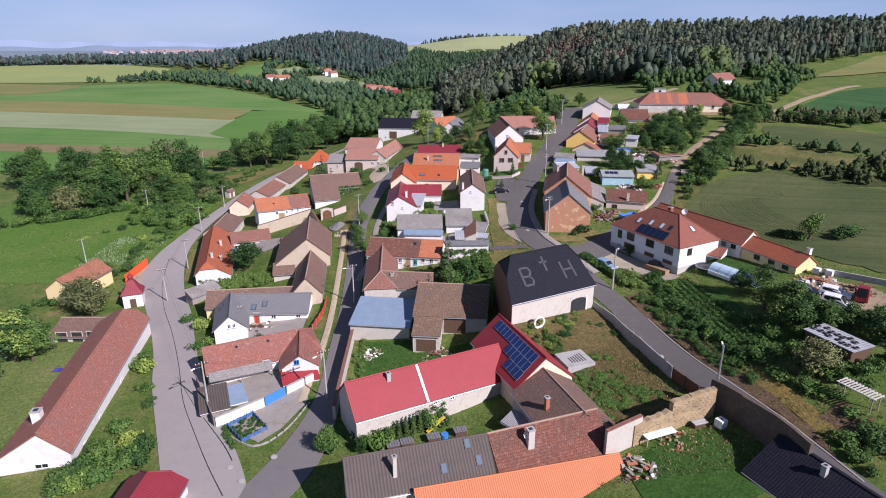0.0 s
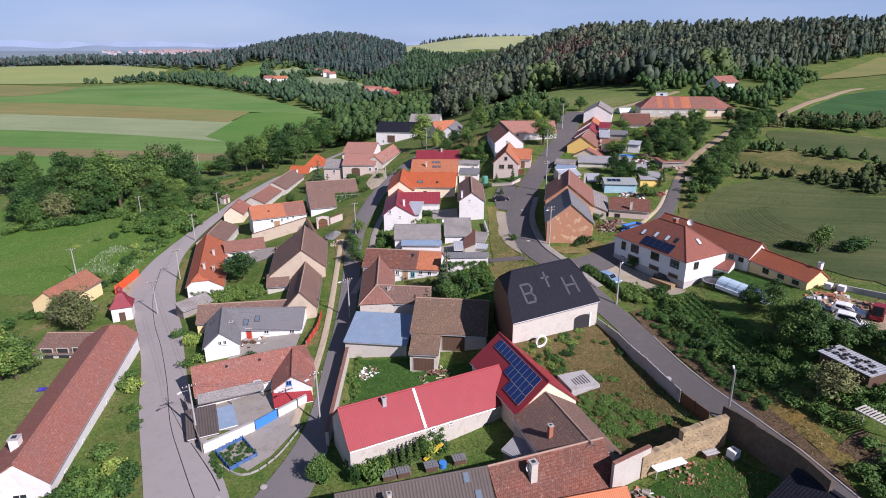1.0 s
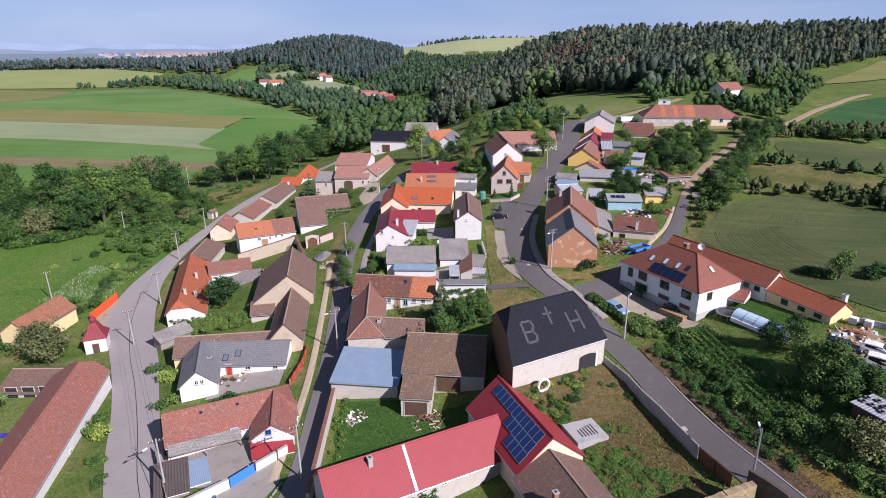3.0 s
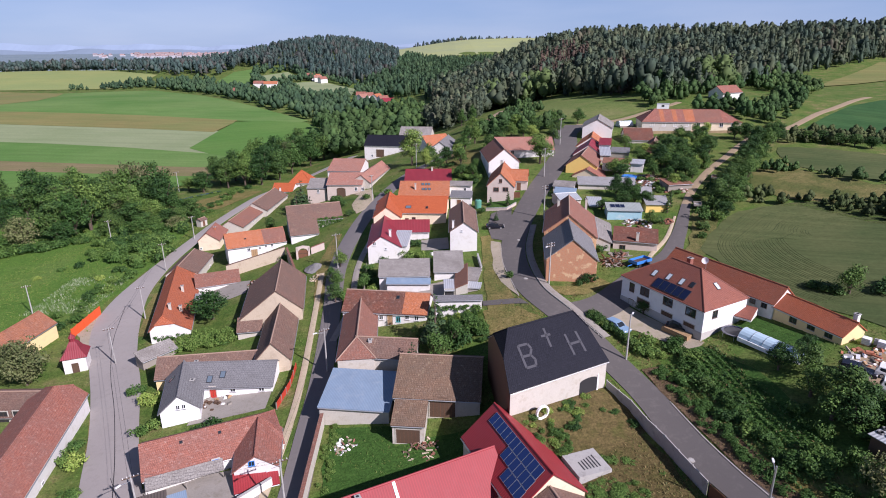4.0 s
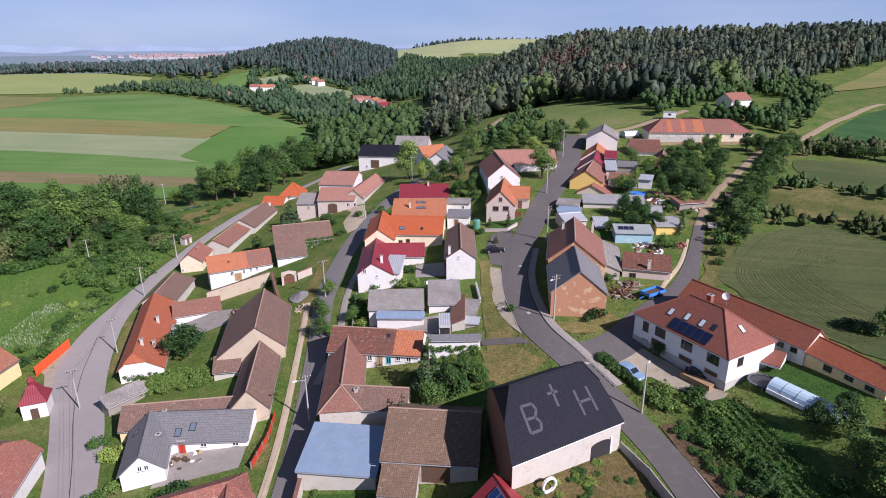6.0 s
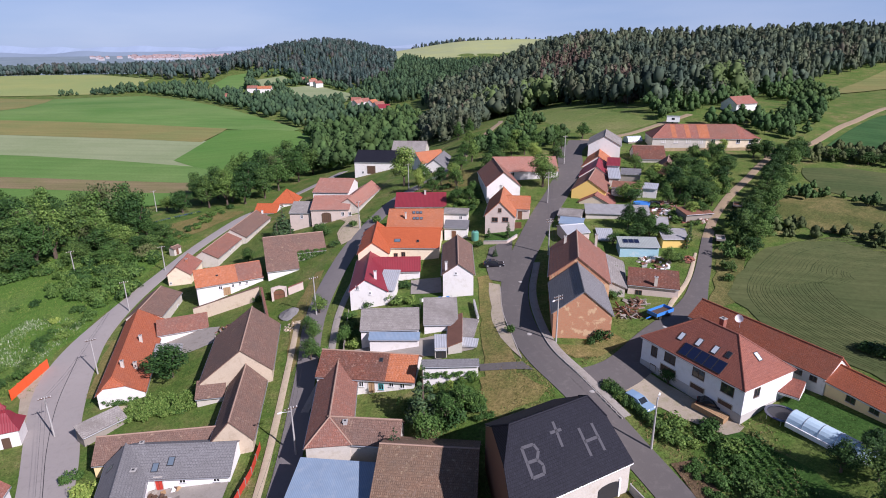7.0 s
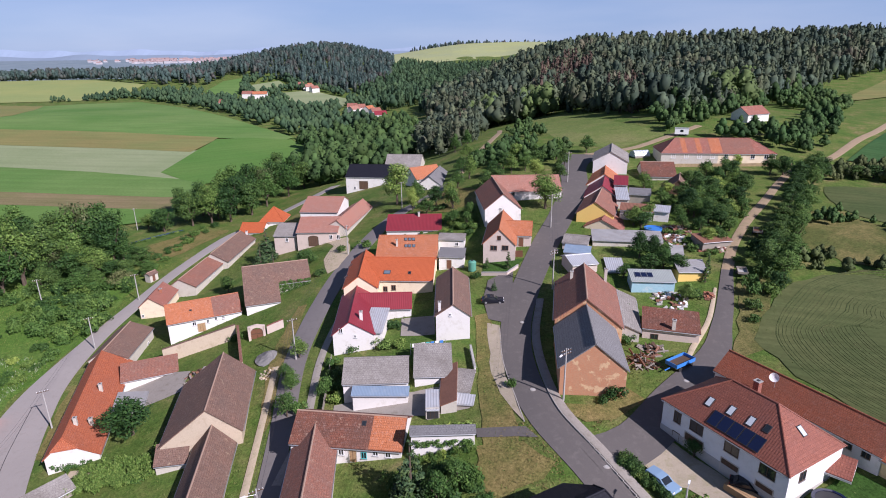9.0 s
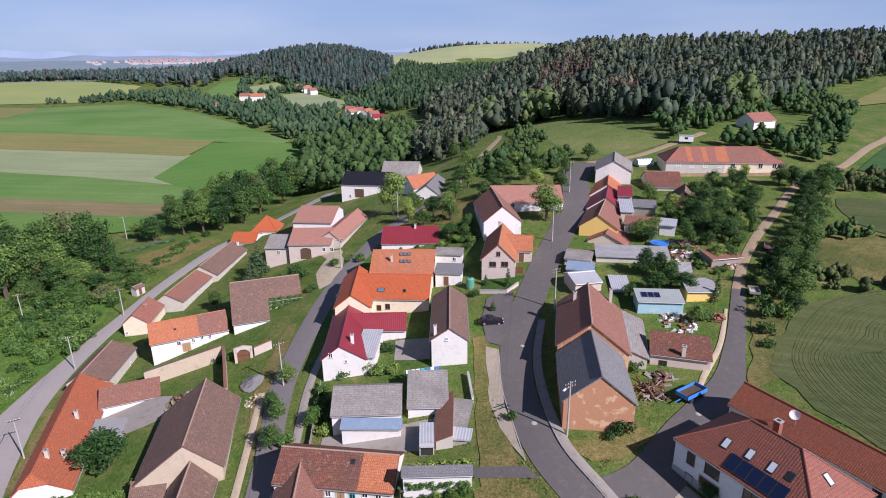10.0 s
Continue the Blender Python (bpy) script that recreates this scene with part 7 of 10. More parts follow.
def dish(built, x, y, up, r=0.4):
    z = built.roof_z(y)
    mast = part("aerial_mast", Mesh().tube((x, y, z - 0.1), (x, y, z + up), 0.03, n=6), "metal", built.ob)
    mb = Mesh()
    c = Vector((x - 0.1, y - 0.2, z + up))
    ax = Vector((0.3, -0.8, 0.4)).normalized()
    s = ax.orthogonal().normalized()
    u = ax.cross(s)
    rings = [[c + (s * math.cos(a) + u * math.sin(a)) * rr + ax * (rr * rr * 0.5) for a in [2 * math.pi * i / 14 for i in range(14)]] for rr in (0.02, r * 0.5, r)]
    for a, b in zip(rings, rings[1:]):
        for i in range(14):
            j = (i + 1) % 14
            mb.face([a[i], a[j], b[j], b[i]])
    part("satellite_dish", mb, "paint_white", mast)


dish(h_xh, 8.0, -1.6, 1.5, 0.6)
dish(h_rdt, 4.1, -1.2, 0.8, 0.4)

# ---- annexes ----
# The porch is open; its dark leaf stands for the shade between the pillars.
house("porch with mossy tiles on white pillars", (-8.8, 99.5), (-4.2, 99.0), 0.15, 4.2, -6.4, -6.5, -7.7, "white_old", "mossy", name="shed", ridge=None).door("r", 2.3, 3.2, 2.2, "dark_wood", "gate")
house("weathered grey board shed with a mossy roof", (-57.0, 123.8), (-52.8, 129.2), 0.15, 2.7, -12.0, -12.05, -13.1, "grey_wood", "eternit", name="shed", ridge=None)
house("flat grey lean-to in the farmyard", (-54.2, 144.6), (-55.9, 150.6), 0.15, 4.8, -12.3, -12.35, -13.0, "white", "corr_grey", name="shed", ridge=None)
house("small shed with a corrugated brown roof", (-40.4, 87.2), (-36.6, 88.8), 0.15, 6.4, -11.8, -11.9, -12.3, "grey_wood", "corrugated", name="shed", ridge=None)
house("small shed with a pale blue tin roof", (-37.0, 87.4), (-34.2, 88.8), 0.15, 4.2, -11.9, -12, -12.6, "white", "blue_sheet", name="shed", ridge=None)
house("porch with a bright red sheet roof", (-28.9, 90.4), (-23.7, 92.2), 0.15, 2.6, -11, -11.1, -12, "white", "red_sheet", name="shed", ridge=None)
house("outbuilding with a pale tin roof", (26.5, 170), (32, 171), 2.2, 3.8, 4.6, 3.9, 3.8, "pink", "tin", name="shed")
house("small workshop with a grey tin roof", (35, 172.5), (38.6, 172), 0.15, 6.2, 3.1, 3.0, 2.4, "white_old", "tin", name="shed", ridge=None)
house("old outbuilding with patched pale tin", (28.8, 181.6), (34, 179.6), 2.5, 3.4, 5.2, 4.7, 4.5, "white_old", "eternit", name="shed")
house("low white lean-to with a bluish sheet roof", (28.2, 177.6), (33.4, 175.8), 0.15, 3.2, 4.4, 4.38, 3.7, "white", "blue_sheet", name="shed", ridge=None)
house("barn with a red tiled roof", (59, 224), (68, 222.4), 5, 6, 12.6, 10, 9.6, "white_old", "red_patchy", name="barn")
house("shed with a dark gabled roof", (62.6, 205), (66.5, 214), 4, 4, 11.4, 8.2, 8.2, "dark_wood", "brown", name="shed")
house("veranda with a blue-grey sheet roof", (-12.4, 136.6), (-3.8, 136.2), 0.15, 1.9, -3.4, -3.45, -3.9, "white", "blue_sheet", name="shed", ridge=None)
house("lean-to with a dark red striped sheet roof", (3.6, 141.0), (3.0, 130.4), 0.15, 2.5, -2.2, -2.25, -3.3, "white_old", "rust", name="shed", ridge=None)
# No gate here: the dark leaf is the shade in the shed's open front.
house("open shed with a flat grey roof", (-1.4, 134.3), (0.6, 134.3), 0.15, 4.6, -2.9, -2.92, -3.3, "grey_wood", "tin", name="shed", ridge=None).door("r", 1.0, 1.7, 1.7, "dark_metal", "gate")
house("white shed with a pale grey sheet roof", (3.4, 139.6), (6.4, 138.9), 0.15, 5.6, -2.5, -2.55, -3.1, "white", "eternit", name="shed", ridge=None)
house("white lean-to with a grey sheet roof", (3.0, 133.7), (5.9, 133.1), 0.15, 2.2, -3.2, -3.22, -3.5, "white", "tin", name="shed", ridge=None)
house("porch with a pale tin roof", (-11.5, 159), (-8, 158.6), 0.15, 8, -0.8, -0.9, -1.8, "white", "tin", name="shed", ridge=None)
house("flat garage beside the orange house", (1.6, 171), (5.2, 171), 0.2, 6, -0.6, -0.65, -0.9, "white", "slate", name="garage", ridge=None)
house("white house with a grey gable roof", (-0.6, 238.5), (3.0, 255), 4.0, 4.0, 6.2, 3.3, 3.3, "white", "slate", name="house").win("a", 1.2, -2.0, 1.0, 1.3)
house("house with an orange tiled roof", (-7, 251), (2, 256.5), 4.4, 4.4, 6.4, 3.4, 3.2, "white", "orange_old")
house("farmhouse with a grey roof", (-16, 278), (-3, 276), 6, 6.5, 6.2, 2.6, 2.2, "white_old", "eternit")
house("small orange pyramid-roofed house", (-57, 253), (-48.6, 252.6), 4.2, 4.2, -6.2, -10.4, -10.4, "white", "orange", hip1=(4.2, -10.4), hip2=(4.2, -10.4))
house("house with an orange roof beside the street", (-62, 247), (-54, 246.4), 3, 4.4, -9.8, -11.4, -12.0, "white", "orange")
house("small house with a dark red roof", (-37.3, 60), (-37.2, 67.2), 3.6, 3.6, -8.8, -11.2, -11.2, "white", "maroon", hip2=(1.6, -10))
house("small white hut with a brown door beside the street", (-76.2, 207.6), (-75.0, 210.4), 1.2, 1.2, -11.9, -12.5, -12.5, "white_old", "brown", name="shed").door("r", 1.4, 0.9, 1.7, "paint_brown")
house("far white house among trees", (112, 276), (122, 280), 4, 4, 21.5, 19, 19, "white", "red_old")
house("terrace roof on posts beside the villa", (42.6, 117), (47.4, 112.6), 0.15, 3.0, 0.4, 0.3, -0.6, "white", "red_new", base=-1.0, name="shed", ridge=None, over=0.0)
house("low shed of grey corrugated sheet", (4.6, 76.2), (7.2, 73.6), 0.15, 2.6, -8.2, -8.3, -8.8, "grey_wood", "corr_grey", name="shed", ridge=None)
_far = random.Random(3)
for _x, _y, _w2, _r, _ro in ((-62, 604, 9, 20, "red_old"), (-53, 590, 10, 60, "orange_old"), (-46, 572, 9, 30, "red_old"), (-40, 548, 10, 15, "maroon"), (-70, 612, 9, 0, "red_old"),
                             (-150, 822, 11, 10, "orange_old"), (-138, 800, 10, 40, "red_old"), (-160, 830, 10, 0, "red_old"), (-66, 588, 9, 50, "red_pale"), (-146, 812, 10, 20, "red_pale"), (-200, 655, 7, 5, "red_old"), (-190, 752, 16, 5, "orange_old"), (-205, 757, 12, 0, "red_old")):
    _z = g1(_x, _y)
    _c, _s = math.cos(radians(_r)), math.sin(radians(_r))
    house("distant white house with a red roof", (_x - _c * _w2 / 2, _y - _s * _w2 / 2), (_x + _c * _w2 / 2, _y + _s * _w2 / 2), 4, 4, _z + 8.0, _z + 5.2, _z + 5.2, "white", _ro, group="hamlet houses")


# ---- walls and fences ----
def wall_run(name, label, pts, h, t, material, step=2.4, cap=None, post=None, ragged=0.0, category="wall", kind="", sink=0.3, seed=1):
    """A wall or board fence along a line, panel by panel, each standing on the ground."""
    ob = thing(name, label, category, pts[0][0], pts[0][1], 0, 0, kind=kind)
    ob.matrix_basis = Matrix.Identity(4)
    ob.location = (pts[0][0], pts[0][1], g1(*pts[0]))
    o = Vector(ob.location)
    rnd = random.Random(seed)
    for a, b in zip(pts, pts[1:]):
        a, b = Vector((*a, 0)), Vector((*b, 0))
        L = (b - a).length
        n = max(1, round(L / step))
        d = (b - a) / n
        side = d.normalized().cross(Vector((0, 0, 1))) * t / 2
        for i in range(n):
            p, q = a + d * i, a + d * (i + 1)
            zp, zq = g1(p.x, p.y), g1(q.x, q.y)
            hp = hlast if ragged and i else h + rnd.uniform(-ragged, ragged)
            hq = hlast = h + rnd.uniform(-ragged, ragged)
            top = max(zp, zq) + h if ragged == 0 else None
            tp, tq = (zp + hp, zq + hq)
            mb = Mesh()
            g = [Vector((p.x, p.y, zp - sink)) - side, Vector((q.x, q.y, zq - sink)) - side, Vector((q.x, q.y, zq - sink)) + side, Vector((p.x, p.y, zp - sink)) + side]
            u = [Vector((p.x, p.y, tp)) - side, Vector((q.x, q.y, tq)) - side, Vector((q.x, q.y, tq)) + side, Vector((p.x, p.y, tp)) + side]
            g, u = [v - o for v in g], [v - o for v in u]
            mb.face(u)
            for k in range(4):
                j = (k + 1) % 4
                mb.face([g[k], g[j], u[j], u[k]])
            part("panel", mb, material, ob)
            if cap:
                c2 = Mesh()
                e = side.normalized() * (t / 2 + 0.05)
                cc = [u[0] + side - e, u[1] + side - e, u[2] - side + e, u[3] - side + e]
                hi = [v + Vector((0, 0, 0.09)) for v in cc]
                c2.face(hi)
                for k in range(4):
                    j = (k + 1) % 4
                    c2.face([cc[k], cc[j], hi[j], hi[k]])
                part("coping", c2, cap, ob)
            if post:
                part("post", Mesh().box(p.x - o.x - 0.07, p.y - o.y - 0.07, zp - o.z - 0.3, p.x - o.x + 0.07, p.y - o.y + 0.07, zp - o.z + h + 0.12), post, ob)
    return ob


wall_run("concrete_fence", "grey concrete panel fence along the road", [(20.4, 99.4), (22.4, 95), (23.2, 91.6), (24.3, 88), (25.9, 80)], 1.9, 0.12, "concrete", post="concrete", category="fence")
wall_run("board_gate", "brown metal gate in the fence", [(26, 79.8), (27.4, 75)], 1.7, 0.06, "paint_brown", post="dark_metal", category="gate")
wall_run("low_wall", "low brown stone wall beside the road", [(28.0, 73.2), (29.6, 69), (31.0, 65), (32, 60)], 3.8, 0.4, "stone_dark", ragged=0.12, category="wall")
wall_run("orange_fence", "bright orange-red board fence", [(-76.2, 137.6), (-76.2, 148.6)], 2.0, 0.06, "paint_orange", post="paint_orange", category="fence")
wall_run("bed_fence", "blue board fence round a vegetable bed", [(-33.4, 79.2), (-30.7, 81.8), (-27.8, 78.2), (-30.4, 75.8), (-33.4, 79.2)], 0.6, 0.05, "paint_blue_old", step=1.0, post="paint_blue_old", category="fence")
wall_run("garden_wall", "white plastered yard wall", [(-35.0, 79.4), (-29.6, 83.6)], 1.5, 0.25, "white", cap="concrete")
wall_run("blue_gate", "bright blue sheet gate", [(-29.5, 83.7), (-27.2, 86.2)], 1.5, 0.06, "paint_blue", category="gate")
wall_run("porch_wall", "white plastered low wall", [(-27.1, 86.4), (-23.8, 89.6)], 1.3, 0.25, "white", cap="concrete")
wall_run("street_fence", "grey board fence beside the street", [(-35.2, 79.5), (-38.5, 85), (-42.3, 91.5)], 1.4, 0.08, "grey_wood", post="grey_wood", category="fence")
wall_run("courtyard_wall", "old white courtyard wall with a tiled top", [(-19.3, 100.6), (-19.2, 90), (-19.0, 79.5)], 2.2, 0.4, "white_old", cap="brown_red")
wall_run("farmyard_wall", "tall old plastered farmyard wall", [(-52.6, 162), (-39.0, 164.8)], 3.0, 0.4, "tan", cap="brown")
wall_run("barnyard_wall", "rough yard wall with a tiled top", [(-38.6, 165), (-33.4, 150)], 2.6, 0.4, "tan", cap="brown_red")
wall_run("villa_wall", "low grey wall at the end of the field", [(58, 101.5), (66, 92), (74, 82)], 0.9, 0.3, "concrete")
wall_run("garden_wall", "white garden wall beside the verge", [(6.3, 139.4), (6.0, 146)], 0.9, 0.25, "white", cap="concrete")
wall_run("garden_fence", "grey board garden fence beside the lane", [(-16.8, 131), (-17.2, 140), (-17.6, 149)], 1.1, 0.06, "grey_wood", post="grey_wood", category="fence")
wall_run("garden_fence", "red and grey board fence", [(-27.2, 106), (-26.4, 112), (-26.5, 117)], 1.1, 0.06, "paint_red", post="grey_wood", category="fence")
wall_run("low_wall", "concrete retaining edge along the lower road", [(36.4, 58), (34.4, 68.4), (32.3, 76.4), (30.9, 82), (29.5, 89), (28.2, 96.5)], 0.16, 0.18, "kerb", category="kerb", kind="structure")
wall_run("forecourt_wall", "brown gate wall beside the pink house", [(17.2, 178.2), (19.2, 177.6)], 1.4, 0.2, "paint_brown")
wall_run("retaining_wall", "long brown retaining wall below the school", [(70, 229.5), (103, 224.5)], 0.9, 0.3, "stone", ragged=0.05)
# ruined rubble wall: stones of different height
ruin_tall = wall_run("ruin_wall", "tall ruined rubble stone wall with a broken top", [(27.4, 71.2), (24.2, 70.4), (21.8, 69.6)], 3.9, 0.7, "stone", step=0.45, ragged=0.1, seed=7)
ruin_low = wall_run("ruin_wall", "lower ruined rubble stone wall", [(21.8, 69.6), (17.0, 67.8)], 2.8, 0.7, "stone", step=0.5, ragged=0.13, seed=8)
_sh = thing("sheet_cover", "white sheet roof leaning low against the ruin", "shed", 19.9, 68.75, None, 20.5)
part("sheet", Mesh().beam((-1.9, -0.3, 0.95), (2.2, -0.3, 0.95), 1.9, 0.06), "paint_white", _sh)
for _x in (-1.8, 0.1, 2.0):
    part("prop", Mesh().box(_x - 0.06, -1.1, -0.3, _x + 0.06, -0.98, 0.93), "grey_wood", _sh)
_ti = thing("tin_sheet", "pale tin sheet on boards below the ruin", "sheet", 25.4, 69.6, None, 16)
part("sheet", Mesh().beam((-0.9, 0, 0.55), (0.9, 0, 0.6), 0.9, 0.05), "tin", _ti)
part("trestle", Mesh().box(-0.8, -0.3, -0.3, 0.8, 0.3, 0.5), "dark_wood", _ti)
_ta = thing("water_tank", "white plastic water tank beside the brown wall", "tank", 27.5, 68.9, None, -62)
part("tank", Mesh().box(-0.5, -0.5, 0.12, 0.5, 0.5, 1.05), "paint_white", _ta)
part("lid", Mesh().tube((0, 0, 1.05), (0, 0, 1.12), 0.12, n=10), "dark_metal", _ta)
part("pallet", Mesh().box(-0.55, -0.55, -0.2, 0.55, 0.55, 0.11), "grey_wood", _ta)
wall_run("yard_wall", "white plastered wall with a tiled top", [(13.6, 66.4), (18.0, 68.2)], 3.6, 0.4, "white_old", cap="brown_red")


# ---- poles and wires ----
def pole(x, y, h, arms=1, lamp=None, material="concrete", label="weathered wooden power pole with a crossarm", turn=30):
    ob = thing("power_pole", label, "pole", x, y, None, turn)
    part("mast", Mesh().tube((0, 0, -0.5), (0, 0, h), 0.15, 0.09, 8), material, ob)
    for k in range(arms):
        arm = part("crossarm", Mesh().beam((-0.9, 0, h - 0.35 - 0.5 * k), (0.9, 0, h - 0.35 - 0.5 * k), 0.1), "dark_wood", ob)
        for s in (-0.8, -0.35, 0.35, 0.8):
            part("insulator", Mesh().tube((s, 0, h - 0.3 - 0.5 * k), (s, 0, h - 0.12 - 0.5 * k), 0.05, 0.03, 6), "paint_white", arm)
    if lamp:
        a = radians(lamp)
        arm = part("lamp_arm", Mesh().tube((0, 0, h - 0.8), (math.cos(a) * 1.3, math.sin(a) * 1.3, h - 0.5), 0.035, n=6), "metal", ob)
        c = Vector((math.cos(a) * 1.55, math.sin(a) * 1.55, h - 0.48))
        part("lamp_head", Mesh().beam(c - Vector((math.cos(a), math.sin(a), 0)) * 0.32, c + Vector((math.cos(a), math.sin(a), 0)) * 0.32, 0.2, 0.12), "paint_white", arm)
    return Vector((x, y, g1(x, y) + h - 0.15))


def wires(a, b, sag=0.6, n=3, label="thin sagging power lines between poles"):
    d = (b - a)
    s = Vector((-d.y, d.x, 0)).normalized()
    ob = thing("power_line", label, "cable", a.x, a.y, a.z)
    for k in range(n):
        off = s * (k - (n - 1) / 2) * 0.5
        pts = [a + d * t + off - Vector((0, 0, sag * 4 * t * (1 - t))) - a for t in [i / 8 for i in range(9)]]
        ring = [s * 0.014, Vector((0, 0, 0.014)), s * -0.014, Vector((0, 0, -0.014))]
        v = [tuple(p + r) for p in pts for r in ring]
        f = [(i * 4 + j, i * 4 + (j + 1) % 4, i * 4 + 4 + (j + 1) % 4, i * 4 + 4 + j) for i in range(8) for j in range(4)]
        part("wire", mesh_of("wire", v, f), "dark_metal", ob)


_p1, _p2, _p3, _p4, _p5 = pole(-20.9, 84.5, 8, 1, 200), pole(-20.9, 114.6, 7.9, 1, 180), pole(-24.2, 151, 8, 1), pole(-20.6, 196, 7.5, 1), pole(-8.5, 224, 8, 1)
for _a, _b in ((_p1, _p2), (_p2, _p3), (_p3, _p4), (_p4, _p5)):
    wires(_a, _b)
_q1, _q2, _q3, _q4, _q5 = pole(-37.8, 84.2, 7.5, 1, 210), pole(-61.8, 126, 7.5, 1), pole(-65.0, 145.2, 7.5, 1), pole(-71.6, 172, 7.5, 1), pole(-73.2, 196, 7, 1)
for _a, _b in ((_q1, _q2), (_q2, _q3), (_q3, _q4), (_q4, _q5), (_p1, _q1)):
    wires(_a, _b, n=2)
_s1, _s2, _s3, _s4 = pole(18.0, 130.0, 8.2, 2, 200), pole(22.8, 163, 8, 2), pole(37.8, 220, 8.5, 1), pole(27.5, 190, 8, 1)
for _a, _b in ((_s1, _s2), (_s2, _s4), (_s4, _s3)):
    wires(_a, _b, n=4, sag=0.4)
pole(25.3, 106.5, 7.5, 0, 30, "concrete", "grey concrete street lamp beside the road")
pole(29.9, 75.6, 6.6, 0, 40, "metal", "galvanised street lamp beside the road")
pole(-98.2, 197.5, 7, 1), pole(-104, 262, 8, 1), pole(-92, 150, 7, 1)


# ---- chapel ----
def lathe(profile, n=12, square=False):
    mb = Mesh()
    rings = []
    for r, z in profile:
        rings.append([(r * math.cos(2 * math.pi * (i + 0.5) / n), r * math.sin(2 * math.pi * (i + 0.5) / n), z) for i in range(n)])
    for a, b in zip(rings, rings[1:]):
        for i in range(n):
            j = (i + 1) % n
            mb.face([a[i], a[j], b[j], b[i]])
    mb.face(rings[-1])
    return mb


_ch = thing("chapel", "small white wayside chapel with a curved red roof", "chapel", -68.4, 125.6, None, 20)
part("wall", lathe([(2.6, -0.6), (2.6, 2.9), (2.75, 3.0)], 4), "white", _ch)
part("roof", lathe([(3.05, 2.9), (2.6, 3.3), (1.7, 4.1), (1.15, 5.0), (0.7, 5.5)], 4), "maroon", _ch)
_tw = part("turret", lathe([(0.5, 5.4), (0.5, 6.1)], 8), "maroon", _ch)
part("turret_roof", lathe([(0.65, 6.1), (0.5, 6.4), (0.12, 6.8), (0.03, 7.3)], 8), "maroon", _tw)
part("door", Mesh().box(-0.55, -1.92, -0.2, 0.55, -1.84, 1.9), "dark_wood", _ch)


# ---- vehicles ----
def car(x, y, rz, paint, label, L=4.2, W=1.72, Hc=1.45, wagon=False, name="car"):
    ob = thing(name, label, "car", x, y, None, rz)
    lo, hood = 0.28, 0.82
    prof = [(-L / 2, lo), (L / 2 - 0.05, lo), (L / 2, 0.5), (L / 2 - 0.1, 0.72), (L * 0.22, hood + 0.05), (L * 0.05, Hc - 0.08), (-L * 0.12, Hc)]
    prof += [(-L * 0.42, Hc - 0.04), (-L / 2 + 0.03, hood)] if wagon else [(-L * 0.25, Hc - 0.06), (-L * 0.38, hood + 0.12), (-L / 2 + 0.03, hood)]
    body = Mesh()
    wl = [((p[0], -W / 2 + (0.13 if p[1] > 0.95 else 0), p[1]), (p[0], W / 2 - (0.13 if p[1] > 0.95 else 0), p[1])) for p in prof]
    body.face([w[0] for w in wl]), body.face([w[1] for w in wl][::-1])
    for i in range(len(wl)):
        j = (i + 1) % len(wl)
        body.face([wl[j][0], wl[i][0], wl[i][1], wl[j][1]])
    part("body", body, paint, ob)
    for s in (-1, 1):
        g = Mesh()
        yy = s * (W / 2 - 0.07)
        xr = -L * 0.40 if wagon else -L * 0.33
        q = [(L * 0.16, yy, 0.92), (L * 0.06, yy - s * 0.05, Hc - 0.14), (xr + 0.1, yy - s * 0.05, Hc - 0.12), (xr, yy, 0.92)]
        g.face([(a, b + s * 0.03, c) for a, b, c in q]).face([(a, b - s * 0.02, c) for a, b, c in q][::-1])
        part("side_window", g, "glass", ob)
    ws = Mesh()
    ws.face([(L * 0.215, -W * 0.38, hood + 0.08), (L * 0.215, W * 0.38, hood + 0.08), (L * 0.065, W * 0.36, Hc - 0.1), (L * 0.065, -W * 0.36, Hc - 0.1)])
    ws.v = [(a + 0.02, b, c + 0.02) for a, b, c in ws.v]
    part("windscreen", ws, "glass", ob)
    rw = Mesh()
    xa, xb = (-L / 2 + 0.03, -L * 0.43) if wagon else (-L * 0.38, -L * 0.26)
    rw.face([(xa - 0.02, W * 0.37, hood + 0.14), (xa - 0.02, -W * 0.37, hood + 0.14), (xb - 0.03, -W * 0.36, Hc - 0.09), (xb - 0.03, W * 0.36, Hc - 0.09)])
    part("rear_window", rw, "glass", ob)
    for sx in (-L * 0.31, L * 0.31):
        for sy in (-1, 1):
            wh = part("wheel", Mesh().tube((sx, sy * (W / 2 - 0.2), 0.31), (sx, sy * (W / 2 + 0.02), 0.31), 0.31, n=14), "dark_metal", ob)
            part("rim", Mesh().tube((sx, sy * (W / 2 + 0.015), 0.31), (sx, sy * (W / 2 + 0.03), 0.31), 0.19, n=10), "metal", wh)
    for sy in (-1, 1):
        part("headlight", Mesh().box(L / 2 - 0.12, sy * W * 0.36 - 0.16, 0.58, L / 2 + 0.01, sy * W * 0.36 + 0.16, 0.72), "paint_white", ob)
        part("tail_light", Mesh().box(-L / 2 - 0.01, sy * W * 0.4 - 0.12, 0.62, -L / 2 + 0.08, sy * W * 0.4 + 0.12, 0.84), "paint_red", ob)
    return ob


M["car_blue"] = plain("car_paint_pale_blue", (0.30, 0.45, 0.62), 0.25, 0.3, var=0.03, relief=0)
M["car_black"] = plain("car_paint_black", (0.012, 0.013, 0.02), 0.2, var=0.03, relief=0)
